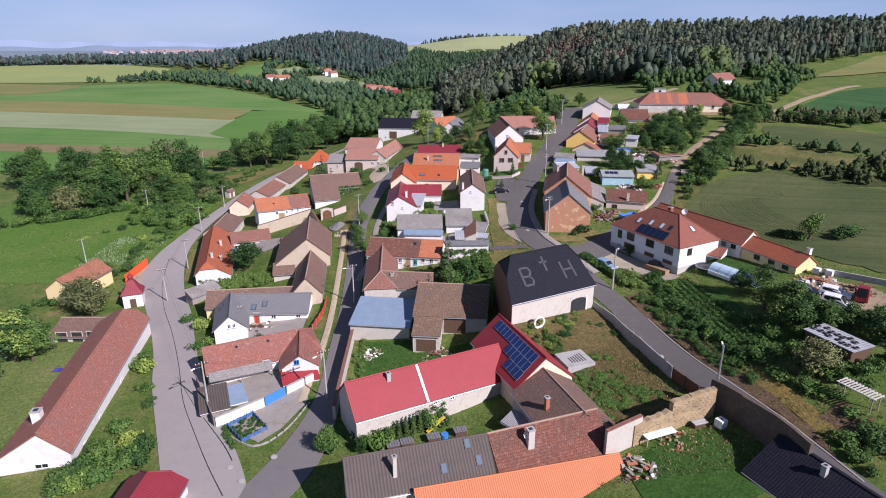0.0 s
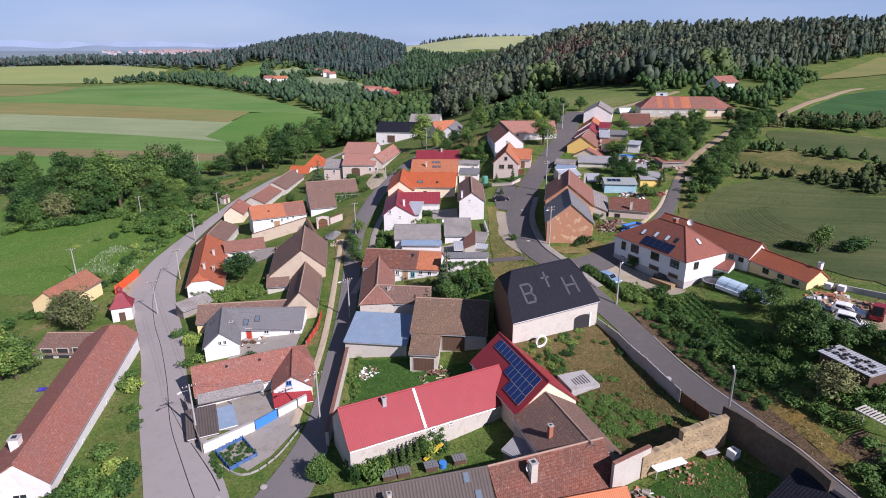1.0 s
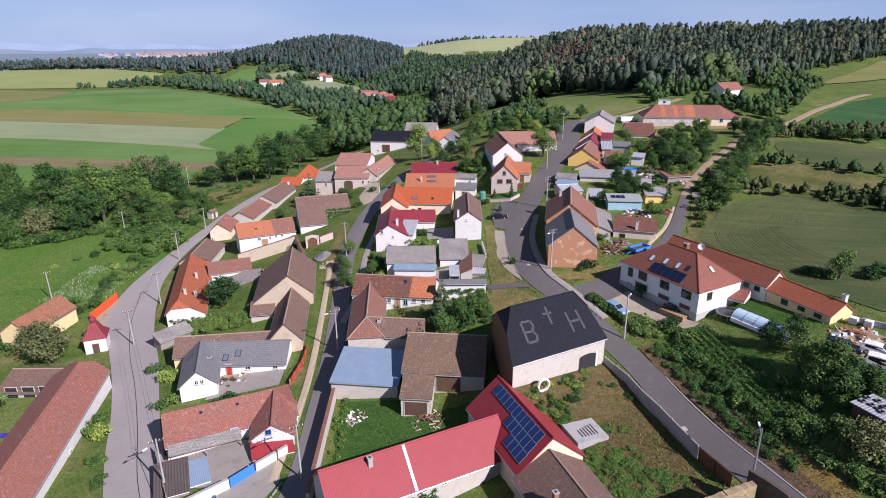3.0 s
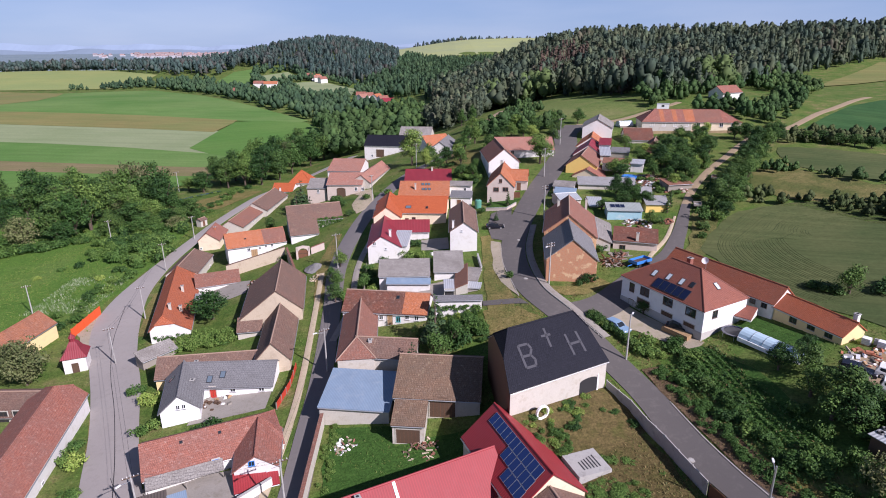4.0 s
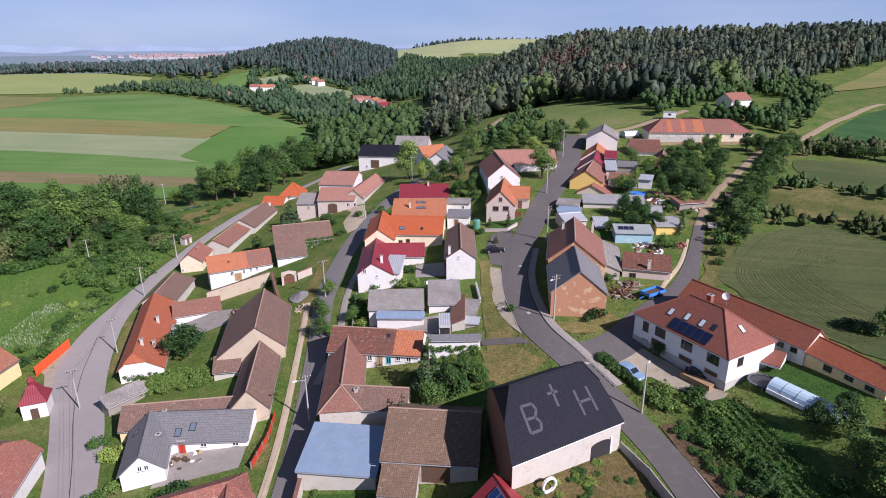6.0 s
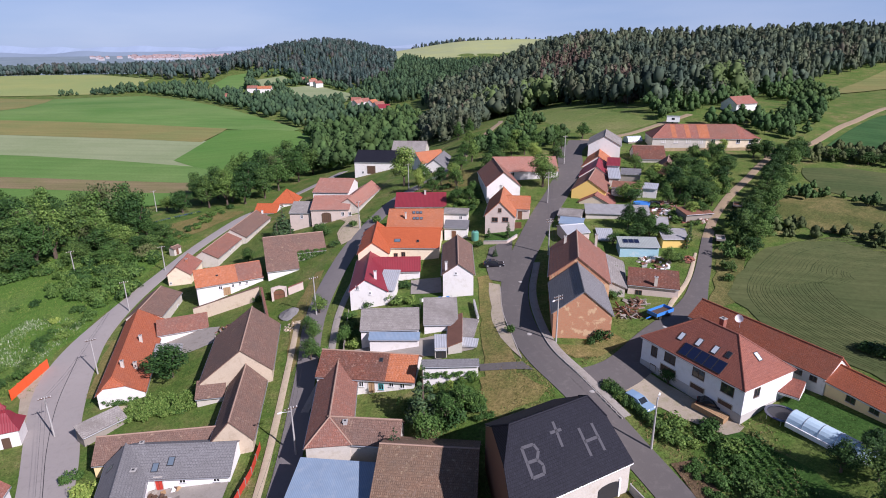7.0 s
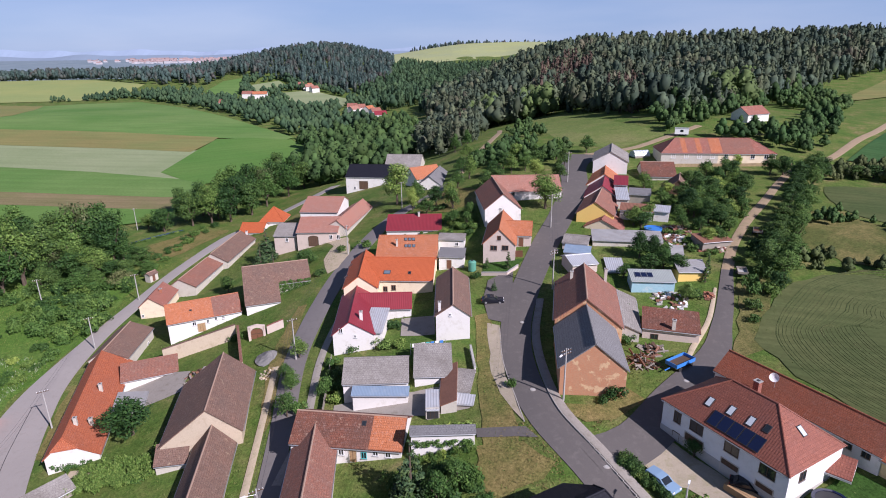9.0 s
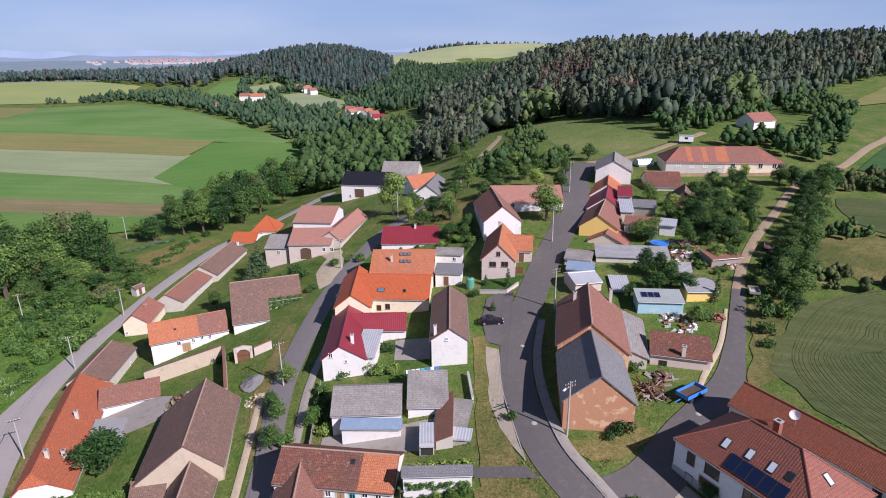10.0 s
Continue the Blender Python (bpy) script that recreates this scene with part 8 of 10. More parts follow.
M["car_white"] = plain("car_paint_white", (0.8, 0.8, 0.8), 0.3, var=0.03, relief=0)
M["car_red"] = plain("car_paint_dark_red", (0.25, 0.02, 0.03), 0.4, var=0.1, relief=0)
car(26.2, 114.3, -57, "car_blue", "pale blue hatchback parked beside the hedge", wagon=True)
car(11.2, 161.3, -3, "car_black", "black saloon parked in the bay")
car(35.2, 112.6, -30, "car_black", "small dark car beside the villa", 3.6)
car(54.4, 92.6, -42, "car_white", "white estate car in the yard", wagon=True)
car(52.6, 89.2, -40, "car_white", "white van parked among bushes", 4.4, 1.75, 1.8, True)
car(57.2, 90.8, 50, "car_red", "dark red tractor cab in the yard", 3.4, 1.6, 2.3, True)
car(51.0, 94.6, -35, "car_black", "dark car in the yard", wagon=True)
car(-1.6, 262.8, 60, "car_blue", "blue-grey car beside the white house")

# blue tipping trailer
_tl = thing("trailer", "blue farm trailer with high sides", "trailer", 37.1, 136.9, None, 31)
part("bed", Mesh().box(-2.1, -1.0, 0.75, 2.1, 1.0, 0.9), "dark_wood", _tl)
for _n, _bx in (("side_board", (-2.1, -1.05, 0.75, 2.1, -0.98, 1.35)), ("side_board", (-2.1, 0.98, 0.75, 2.1, 1.05, 1.35)), ("end_board", (-2.15, -1.05, 0.75, -2.08, 1.05, 1.35)), ("end_board", (2.08, -1.05, 0.75, 2.15, 1.05, 1.35))):
    part(_n, Mesh().box(*_bx), "paint_blue", _tl)
part("drawbar", Mesh().beam((-2.1, 0, 0.6), (-3.5, 0, 0.5), 0.12), "paint_blue", _tl)
for _sx in (-1.2, 1.3):
    for _sy in (-0.95, 0.95):
        part("wheel", Mesh().tube((_sx, _sy - 0.12, 0.38), (_sx, _sy + 0.12, 0.38), 0.38, n=14), "dark_metal", _tl)

# ---- loose things ----
_st = thing("timber_stack", "stack of fresh sawn planks", "timber", 34.6, 111.4, None, -57)
for _k in range(5):
    for _j in range(4):
        part("plank", Mesh().box(-2.3, -0.7 + _j * 0.36, 0.05 + _k * 0.16, 2.3, -0.38 + _j * 0.36, 0.19 + _k * 0.16), "wood", _st)
_pl = thing("garden_pool", "round blue garden pool", "pool", 49.2, 184.2, None)
part("pool_wall", lathe([(1.9, 0), (1.95, 0.9), (1.8, 0.9), (1.8, 0.75)], 20), "paint_blue", _pl)
M["water"] = glass_dark("pool_water", (0.05, 0.3, 0.5))
part("water", lathe([(1.79, 0.7), (1.78, 0.72)], 20), "water", _pl)


def barrel_cover(x, y, rz, L, r, label, mat_top, base_mat, name="pool_cover", ribs=5):
    ob = thing(name, label, "greenhouse" if name == "greenhouse" else "pool cover", x, y, None, rz)
    n = ribs * 2
    for k in range(ribs):
        mb = Mesh()
        a0, a1 = -L / 2 + L * k / ribs, -L / 2 + L * (k + 1) / ribs
        for i in range(10):
            t0, t1 = math.pi * i / 10, math.pi * (i + 1) / 10
            mb.face([(a0, r * math.cos(t0), r * math.sin(t0)), (a1, r * math.cos(t0), r * math.sin(t0)), (a1, r * math.cos(t1), r * math.sin(t1)), (a0, r * math.cos(t1), r * math.sin(t1))])
        part("sheet", mb, mat_top, ob)
    for k in range(ribs + 1):
        a0 = -L / 2 + L * k / ribs
        mb = Mesh()
        for i in range(10):
            t0, t1 = math.pi * i / 10, math.pi * (i + 1) / 10
            mb.beam((a0, r * 1.01 * math.cos(t0), r * 1.01 * math.sin(t0)), (a0, r * 1.01 * math.cos(t1), r * 1.01 * math.sin(t1)), 0.06)
        part("hoop", mb, "metal", ob)
    for s in (-1, 1):
        part("base_rail", Mesh().box(-L / 2, s * r - 0.1, -0.2, L / 2, s * r + 0.1, 0.4), base_mat, ob)
        e = Mesh().face([(s * L / 2, r * math.cos(math.pi * i / 10), r * math.sin(math.pi * i / 10)) for i in range(11)])
        part("end_sheet", e, mat_top, ob)
    return ob


M["poly"] = plain("polycarbonate", (0.62, 0.68, 0.72), 0.25, var=0.05, relief=0)
M["poly_blue"] = plain("polycarbonate_blue", (0.5, 0.66, 0.76), 0.2, var=0.08, relief=0)
barrel_cover(45.2, 103.4, -60, 9.2, 1.5, "long pale arched pool cover on the lawn", "poly_blue", "paint_white")
barrel_cover(65.4, 243, 10, 5, 1.9, "small arched plastic greenhouse", "poly", "grey_wood", "greenhouse")
M["pool_side"] = plain("pale_blue_boards", (0.34, 0.55, 0.62), 0.6, var=0.15, fine=2.0, dirt=(0.6, 0.62, 0.62))
_ph = house("low pool hall with a grey sheet roof and turquoise sides", (37.0, 163.4), (45.0, 162.4), 0.15, 4.4, g1(41, 161) + 2.7, g1(41, 161) + 2.65, g1(41, 161) + 2.0, "pool_side", "corr_pale", name="shed", ridge=None)
for _k in range(3):
    _f = part("solar_panel", _ph.plate("r", 1.0 + _k * 1.1, 2.02 + _k * 1.1, 1.4, 3.1, 0.06, 0.1), "metal", _ph.ob)
    part("cell_glass", _ph.plate("r", 1.04 + _k * 1.1, 1.98 + _k * 1.1, 1.45, 3.05, 0.095, 0.112), "panel", _f)
_tr = thing("trampoline", "dark round trampoline beside the terrace", "trampoline", 42.2, 108.6, None)
part("mat", lathe([(1.6, 0.78), (0.1, 0.8)], 18), "dark_metal", _tr)
part("rim_pad", lathe([(1.95, 0.74), (1.95, 0.86), (1.6, 0.86), (1.6, 0.74)], 18), "panel", _tr)
for _k in range(6):
    _a = 6.283 * _k / 6
    part("leg", Mesh().tube((1.8 * math.cos(_a), 1.8 * math.sin(_a), 0), (1.8 * math.cos(_a), 1.8 * math.sin(_a), 0.76), 0.04, n=6), "metal", _tr)
_rg = thing("ring_tank", "white concrete well ring on its side", "ring", 10.3, 92.6, -5.2, 28)
_mb = Mesh()
for _i in range(16):
    _t0, _t1 = 6.283 * _i / 16, 6.283 * (_i + 1) / 16
    for _r0, _r1, _x0, _x1 in ((1.0, 1.0, -0.15, 0.15), (0.78, 0.78, 0.15, -0.15), (0.78, 1.0, -0.15, -0.15), (1.0, 0.78, 0.15, 0.15)):
        _mb.face([(_r0 * math.cos(_t0), _x0, 1.0 + _r0 * math.sin(_t0)), (_r1 * math.cos(_t0), _x1, 1.0 + _r1 * math.sin(_t0)), (_r1 * math.cos(_t1), _x1, 1.0 + _r1 * math.sin(_t1)), (_r0 * math.cos(_t1), _x0, 1.0 + _r0 * math.sin(_t1))])
part("ring", _mb, "paint_white", _rg)
_sb = thing("slotted_slab", "thick concrete pit cover with dark slots in the grass", "slab", 14.45, 86.0, g1(14.45, 86.0) + 0.3, 18)
part("slab", Mesh().box(-2.15, -2.0, -0.5, 2.15, 2.0, 0.5), "concrete", _sb)
# Slots are dark strips on top, standing for the shade in the gaps.
for _k in range(6):
    part("slot", Mesh().box(-1.0 + _k * 0.42, -1.1, 0.49, -0.82 + _k * 0.42, 0.35 + _k * 0.13, 0.51), "dark_metal", _sb)
_sl = thing("garden_slide", "yellow plastic slide in the garden", "slide", -5.3, 76.3, None, 35)
M["paint_yellow"] = plain("plastic_yellow", (0.8, 0.55, 0.05), 0.4, relief=0)
part("chute", Mesh().beam((-1.4, 0, 0.15), (1.3, 0, 1.4), 0.5, 0.12), "paint_yellow", _sl)
part("ladder", Mesh().beam((1.35, 0, 1.4), (1.8, 0, 0), 0.45, 0.06), "metal", _sl)
for _x, _y in ((-10.6, 72.9), (-8.9, 73.3), (-5.6, 74.0), (-2.2, 74.9)):
    _hu = thing("rabbit_hutch", "low dark garden hutch with a ribbed felt roof", "hutch", _x, _y, None, 15, "garden hutches")
    part("box", Mesh().box(-0.75, -0.5, -0.4, 0.75, 0.5, 0.75), "dark_wood", _hu)
    part("side", Mesh().box(0.76, -0.46, 0.05, 0.79, 0.46, 0.7), "grey_wood", _hu)
    for _k in range(5):
        part("roof_board", Mesh().box(-0.85 + _k * 0.34, -0.62, 0.75, -0.55 + _k * 0.34, 0.62, 0.83 if _k % 2 else 0.8), "slate", _hu)
_bb = thing("water_barrel", "blue plastic tub between the garden hutches", "barrel", -4.2, 74.3, None)
part("tub", Mesh().tube((0, 0, -0.2), (0, 0, 0.7), 0.42, 0.48, 14), "paint_blue", _bb)
for _i in range(9):
    bush(-14.7 + _i * 0.52, 72.55 + _i * 0.25, 0.9, 2.7, _i, "dense green hedge against the white wall", "wall hedge")
for _x, _y in ((57.0, 101.6), (58.2, 100.2)):
    _ib = thing("water_tank", "white plastic water tank in a cage", "tank", _x, _y, None, 40)
    part("tank", Mesh().box(-0.5, -0.5, 0.15, 0.5, 0.5, 1.05), "paint_white", _ib)
    for _k in range(4):
        part("cage_bar", Mesh().box(-0.53, -0.53, 0.25 + _k * 0.25, 0.53, 0.53, 0.28 + _k * 0.25), "metal", _ib)
    part("pallet", Mesh().box(-0.55, -0.55, 0, 0.55, 0.55, 0.14), "wood", _ib)


def rubble(name, label, x, y, r, h, n, mats, size, seed, category="pile"):
    """A heap of loose pieces lying on one another."""
    rnd = random.Random(seed)
    ob = thing(name, label, category, x, y)
    z0 = g1(x, y)
    for i in range(n):
        a, k = rnd.uniform(0, 6.28), math.sqrt(rnd.random()) * r
        px, py = math.cos(a) * k, math.sin(a) * k
        hz = h * (1 - k / r) * rnd.uniform(0.3, 1)
        m = Matrix.LocRotScale((px, py, g1(x + px, y + py) - z0 + hz), Euler((rnd.uniform(-0.5, 0.5), rnd.uniform(-0.5, 0.5), rnd.uniform(0, 6.28))), None)
        sx, sy, sz = size[0] * rnd.uniform(0.5, 1.3), size[1] * rnd.uniform(0.5, 1.3), size[2] * rnd.uniform(0.5, 1.3)
        mb = Mesh().box(-sx / 2, -sy / 2, -sz, sx / 2, sy / 2, sz / 2)
        mb.v = [tuple(m @ Vector(p)) for p in mb.v]
        part("piece", mb, rnd.choice(mats), ob)
    return ob


rubble("wood_pile", "heap of old boards and logs in the grass", 32.0, 138.6, 2.3, 1.3, 46, ("dark_wood", "grey_wood", "paint_brown"), (2.2, 0.16, 0.14), 1)
rubble("wood_pile", "pile of dark boards beside the outbuilding", 34.6, 141.6, 1.8, 1.0, 30, ("dark_wood", "rust", "grey_wood"), (1.8, 0.4, 0.1), 2)
_rm = random.Random(77)
M["gravel_grey"] = plain("gravel_grey", (0.25, 0.245, 0.24), 0.95, var=0.45, fine=9)
_gm = thing("gravel_heap", "smooth heap of grey gravel beside the lane", "heap", -29.6, 154.2, None)
_rings = [[Vector((2.7 * _q * math.cos(6.283 * _j / 24), 3.0 * _q * math.sin(6.283 * _j / 24), 1.15 * (1 - _q) - 0.4 * _q + _rm.uniform(-0.09, 0.09))) for _j in range(24)] for _q in (1.0, 0.85, 0.68, 0.5, 0.32, 0.14)]
_mb = Mesh()
for _a, _b in zip(_rings, _rings[1:]):
    for _j in range(24):
        _mb.face([_a[_j], _a[(_j + 1) % 24], _b[(_j + 1) % 24], _b[_j]])
_mb.face(_rings[-1])
part("gravel", _mb, "gravel_grey", _gm)
rubble("rubble_heap", "heap of tan rubble beside the lane", -28.3, 148.6, 1.7, 0.6, 40, ("tan", "gravel", "stone"), (0.4, 0.3, 0.2), 4)
rubble("junk_heap", "heap of scrap and white boards in a yard", 16.4, 63.8, 2.2, 1.0, 40, ("paint_white", "grey_wood", "chimney_brick", "grey_wood", "gravel", "dark_wood"), (0.9, 0.35, 0.1), 5)
rubble("brick_pile", "scattered broken bricks below the ruin", 22.2, 67.4, 2.0, 0.3, 40, ("chimney_brick", "stone"), (0.4, 0.3, 0.16), 6)
rubble("yard_clutter", "mixed building scrap in the yard", 55.0, 98.2, 3.0, 0.7, 50, ("tan", "chimney_brick", "paint_white", "wood", "concrete"), (1.1, 0.4, 0.2), 7)
rubble("yard_clutter", "old tins and boards among sheds", 42.6, 155.8, 3.2, 0.6, 50, ("concrete", "grey_wood", "paint_white", "rust"), (0.9, 0.5, 0.3), 8)
rubble("yard_clutter", "stacked tiles and scrap in the garden", 54.0, 183.5, 3.2, 0.7, 46, ("rust", "brown_red", "grey_wood", "concrete"), (1.2, 0.8, 0.15), 9)
rubble("yard_clutter", "scrap heap between garden sheds", 57.5, 176.5, 2.6, 0.7, 40, ("pink", "white_old", "brown_red"), (1.0, 0.6, 0.15), 10)
rubble("yard_clutter", "tarpaulin and boxes beside the barn wall", 33.6, 152.6, 1.2, 0.8, 16, ("paint_blue", "paint_white", "concrete"), (0.9, 0.7, 0.4), 11)
rubble("brush_heap", "withered brush and white plastic in the courtyard", -15.8, 96.2, 1.9, 0.4, 40, ("paint_white", "gravel", "brown_red"), (0.7, 0.25, 0.1), 12)
rubble("brush_heap", "heap of brown brush in the courtyard", -5.2, 94.0, 2.4, 0.6, 50, ("brown", "tan", "brown_red"), (0.8, 0.2, 0.12), 13)
rubble("clutter", "garden chairs and boxes on the paved yard", -37.5, 109.2, 2.6, 0.5, 22, ("dark_wood", "grey_wood", "paint_white", "wood"), (0.7, 0.5, 0.35), 14)
rubble("clutter", "old timber and tools in the farmyard", -42.5, 153.6, 2.6, 0.6, 30, ("grey_wood", "rust", "dark_wood"), (1.3, 0.3, 0.2), 15)
rubble("clutter", "small things beside the garden house", 3.8, 137.0, 1.6, 0.9, 18, ("paint_white", "concrete", "dark_metal"), (0.6, 0.6, 0.4), 16)
_tp = thing("tarpaulin", "crumpled purple-blue tarpaulin on the grass", "tarpaulin", -66.9, 98.2, None, 10)
M["tarp"] = plain("tarp_violet", (0.07, 0.05, 0.35), 0.5, var=0.2)
_mb = Mesh()
_rn = random.Random(9)
_gr = [[(-1.6 + i * 0.4, -0.6 + j * 0.4, 0.06 + _rn.uniform(0, 0.22)) for i in range(9)] for j in range(4)]
for _j in range(3):
    for _i in range(8):
        _mb.face([_gr[_j][_i], _gr[_j][_i + 1], _gr[_j + 1][_i + 1], _gr[_j + 1][_i]])
part("sheet", _mb, "tarp", _tp)
# low shed whose sheet roof is weighted with tyres
_cv = thing("shed", "low dark shed, pale sheet roof weighted with black tyres", "shed", 46.4, 79.2, None, -68)
part("wall", Mesh().box(-3.1, -1.8, -0.8, 3.1, 1.8, 1.85), "dark_wood", _cv)
part("roof", Mesh().box(-3.4, -2.05, 1.86, 3.4, 2.05, 1.94), "tin", _cv)
_tw = random.Random(5)
for _k in range(15):
    _x, _y = -2.9 + (_k % 8) * 0.82 + _tw.uniform(-0.2, 0.2), -0.9 + (_k // 8) * 1.5 + _tw.uniform(-0.35, 0.35)
    part("tyre", lathe([(0.34, 1.94), (0.4, 2.04), (0.3, 2.14), (0.2, 2.04), (0.2, 1.96)], 12), "dark_metal", _cv).location = (_x, _y, 0)
# clothes line
_cl = thing("clothes_line", "line of white and blue laundry in a yard", "laundry", -1.0, 147.0, None, 12)
for _x in (-3, 3):
    part("post", Mesh().tube((_x, 0, -0.2), (_x, 0, 1.9), 0.04, n=6), "metal", _cl)
part("line", Mesh().tube((-3, 0, 1.8), (3, 0, 1.8), 0.012, n=4), "metal", _cl)
for _k, _m in enumerate(("paint_white", "paint_white", "paint_white", "paint_turquoise", "paint_blue", "paint_white", "paint_blue")):
    part("laundry", Mesh().box(-2.7 + _k * 0.78, -0.02, 0.9 if _k % 2 else 1.1, -2.1 + _k * 0.78, 0.02, 1.8), _m, _cl)

M["brook_water"] = glass_dark("brook_water", (0.02, 0.05, 0.12))
# ---- road repairs, verges and garden beds ----
M["tar"] = plain("tar_seam", (0.035, 0.033, 0.035), 0.7, var=0.2, fine=8, relief=0)
setting("tar_seam_long", ribbon([(-72.5, 151.9), (-67.2, 136), (-60.9, 122.4), (-54.1, 110.2), (-47.5, 97.3), (-42.3, 86.3), (-37.5, 78.2), (-33.3, 71.5), (-29.6, 66.1)], 0.2, lift=0.125, cols=2, skirt=0.1), "tar", "dark winding tar seam along the street", "trim")
setting("tar_seam_short", ribbon([(-46, 93.2), (-39.9, 84.6), (-36.6, 80.4), (-32.5, 75.2), (-30.5, 72.2)], 0.14, lift=0.12, cols=2, skirt=0.1), "tar", "thin tar seam beside the fence", "trim")
setting("verge_street", patch([(-57.1, 111.2), (-48.2, 93), (-42.6, 82.6), (-38.4, 75.2), (-39, 73), (-42.8, 78.7), (-48.2, 90.2), (-57.6, 109.6)], 0.1, seed=31), "dry_grass", "narrow dry grass verge along the street", "grass")
setting("soil_bed", patch([(37.9, 67.9), (41.7, 69.8), (43, 66), (38.6, 63)], 0.12, ragged=0.2, seed=32), "soil", "dug brown garden soil", "soil")
M["dry_bank"] = wild("dry_bank", [(0.40, 0.25, 0.065), (0.30, 0.22, 0.07), (0.16, 0.17, 0.045)], 0.25)
setting("bank_dry", patch([(34, 84), (36.2, 78.5), (37.8, 73), (38.4, 68), (38, 62.5), (36.4, 66), (35.2, 73), (33.8, 80)], 0.12, seed=33), "dry_bank", "dry yellow grass on the bank above the road", "grass")
setting("yard_garden", patch([(15.5, 62), (17.5, 66), (22, 68.4), (27.2, 69), (30.4, 65), (31, 60), (24, 57), (16, 58)], 0.08, seed=34), "lawn", "shaded garden lawn behind the ruin", "lawn")
setting("yard_farm", patch([(-57.5, 153), (-51.5, 157.5), (-45, 156), (-44.6, 149.5), (-51, 147), (-56.5, 147)], 0.1, ragged=0.2, seed=35), "paving", "old concrete farmyard", "pavement")
setting("yard_slate", patch([(-40, 103.6), (-29, 106.4), (-29.2, 111), (-40, 111)], 0.1, ragged=0.2, seed=36), "paving", "paved yard before the slate-roofed house", "pavement")
setting("yard_blue", patch([(-40.8, 90.6), (-36, 84), (-29.8, 84.2), (-26.6, 88.6), (-27.2, 93.6), (-32.5, 92.6)], 0.1, ragged=0.1, seed=37), "paving", "concrete yard behind the blue gate", "pavement")
setting("yard_house", patch([(-6, 153), (0, 152), (0.2, 158.8), (-6, 159)], 0.1, ragged=0.3, seed=38), "paving", "paved yard between the white houses", "pavement")
setting("yard_garage", patch([(-15.5, 132), (4.8, 130.6), (4.6, 137), (-15.4, 137.2)], 0.09, ragged=0.3, seed=39), "paving", "worn paved yard behind the houses", "pavement")
setting("path_lane", ribbon([(-21.3, 123), (-19.4, 134), (-19.6, 150), (-17.4, 168), (-13.4, 190)], 1.3, lift=0.15, cols=2), "paving", "pale concrete footpath beside the lane", "pavement")
setting("verge_lane", patch([(-26.2, 133), (-25.2, 134), (-26.6, 152), (-26, 172), (-28.2, 172), (-29.4, 152)], 0.1, seed=40), "dry_grass", "trodden dry verge with rubble beside the lane", "grass")

setting("apron_gravel", patch([(-77, 140), (-76.2, 149), (-73.8, 148), (-72.2, 143), (-69, 136), (-66, 128), (-67.8, 126.6), (-73.1, 134.7)], 0.075, ragged=0.3, seed=66), "gravel", "dusty gravel apron beside the street", "pavement")
setting("path_farm", patch([(-54.5, 132.6), (-48.8, 132.6), (-42.6, 133.2), (-42.2, 131.2), (-48.1, 130.4), (-54.4, 131)], 0.1, ragged=0.25, seed=67), "sand", "sandy trodden path across the farm garden", "path")
setting("verge_farm", patch([(-69, 158), (-65.9, 146), (-62.9, 137), (-60.8, 136.6), (-64.2, 146.6), (-67, 158.6)], 0.09, ragged=0.3, seed=68), "dry_grass", "narrow dry verge between the street and the house", "grass")

# kerb stones along the main street
_kb = Mesh().box(-0.5, -0.07, -0.12, 0.49, 0.07, 0.12).data("kerb_stone")
_kb.materials.append(M["kerb"])


def kerb_line(label, pts, lift):
    ob = thing("kerb", label, "kerb", pts[0][0], pts[0][1], kind="structure")
    ob.matrix_basis = pose(pts[0][0], pts[0][1], g1(*pts[0]))
    line = smooth_line(pts, 1.0)
    for a, b in zip(line, line[1:]):
        x, y = (a[0] + b[0]) / 2, (a[1] + b[1]) / 2
        st = part("kerb_stone", _kb, "kerb", ob)
        st.matrix_basis = ob.matrix_basis.inverted() @ pose(x, y, g1(x, y) + lift, 0, 0, math.degrees(math.atan2(b[1] - a[1], b[0] - a[0])))


kerb_line("pale kerb stones along the pavement", [(23.2, 111.6), (19.8, 119.8), (16.9, 127.8), (16.1, 138), (16.7, 149), (19.4, 160.2)], 0.17)
kerb_line("kerb stones along the dry verge", [(11.9, 126), (11.5, 132), (10.9, 142), (11.5, 152)], 0.03)
setting("verge_gravel", patch([(9.1, 147), (8.7, 139), (9.7, 133), (10.6, 128.5), (11.8, 126), (11.5, 130), (10.9, 137), (11.0, 146), (11.6, 153), (9.8, 154)], 0.13, ragged=0.3, seed=61), "gravel", "pale trodden gravel edge beside the street", "pavement")
setting("driveway", patch([(5.3, 126.2), (11.9, 124.8), (13.2, 122.4), (5.5, 124.3)], 0.15, ragged=0.08, seed=62), "asphalt", "short asphalt driveway across the verge", "pavement")
setting("garden_dry", patch([(5.2, 123), (11.6, 121.8), (15, 117.8), (12.4, 115.6), (7, 113.6), (4.6, 117)], 0.1, ragged=0.5, seed=63), "dry_grass", "dry brown garden grass beside the barn", "grass")
kerb_line("kerb stones round the corner yard", [(-33.6, 78), (-28.6, 74.8), (-25.4, 77.6), (-23.2, 84)], 0.12)

# manhole covers in the asphalt
_mh = lathe([(0.0, 0.02), (0.28, 0.02), (0.3, 0.0)], 14).data("cover")
_mh.materials.append(M["concrete"])
_rm = lathe([(0.3, 0.015), (0.42, 0.012), (0.45, -0.03)], 14).data("rim")
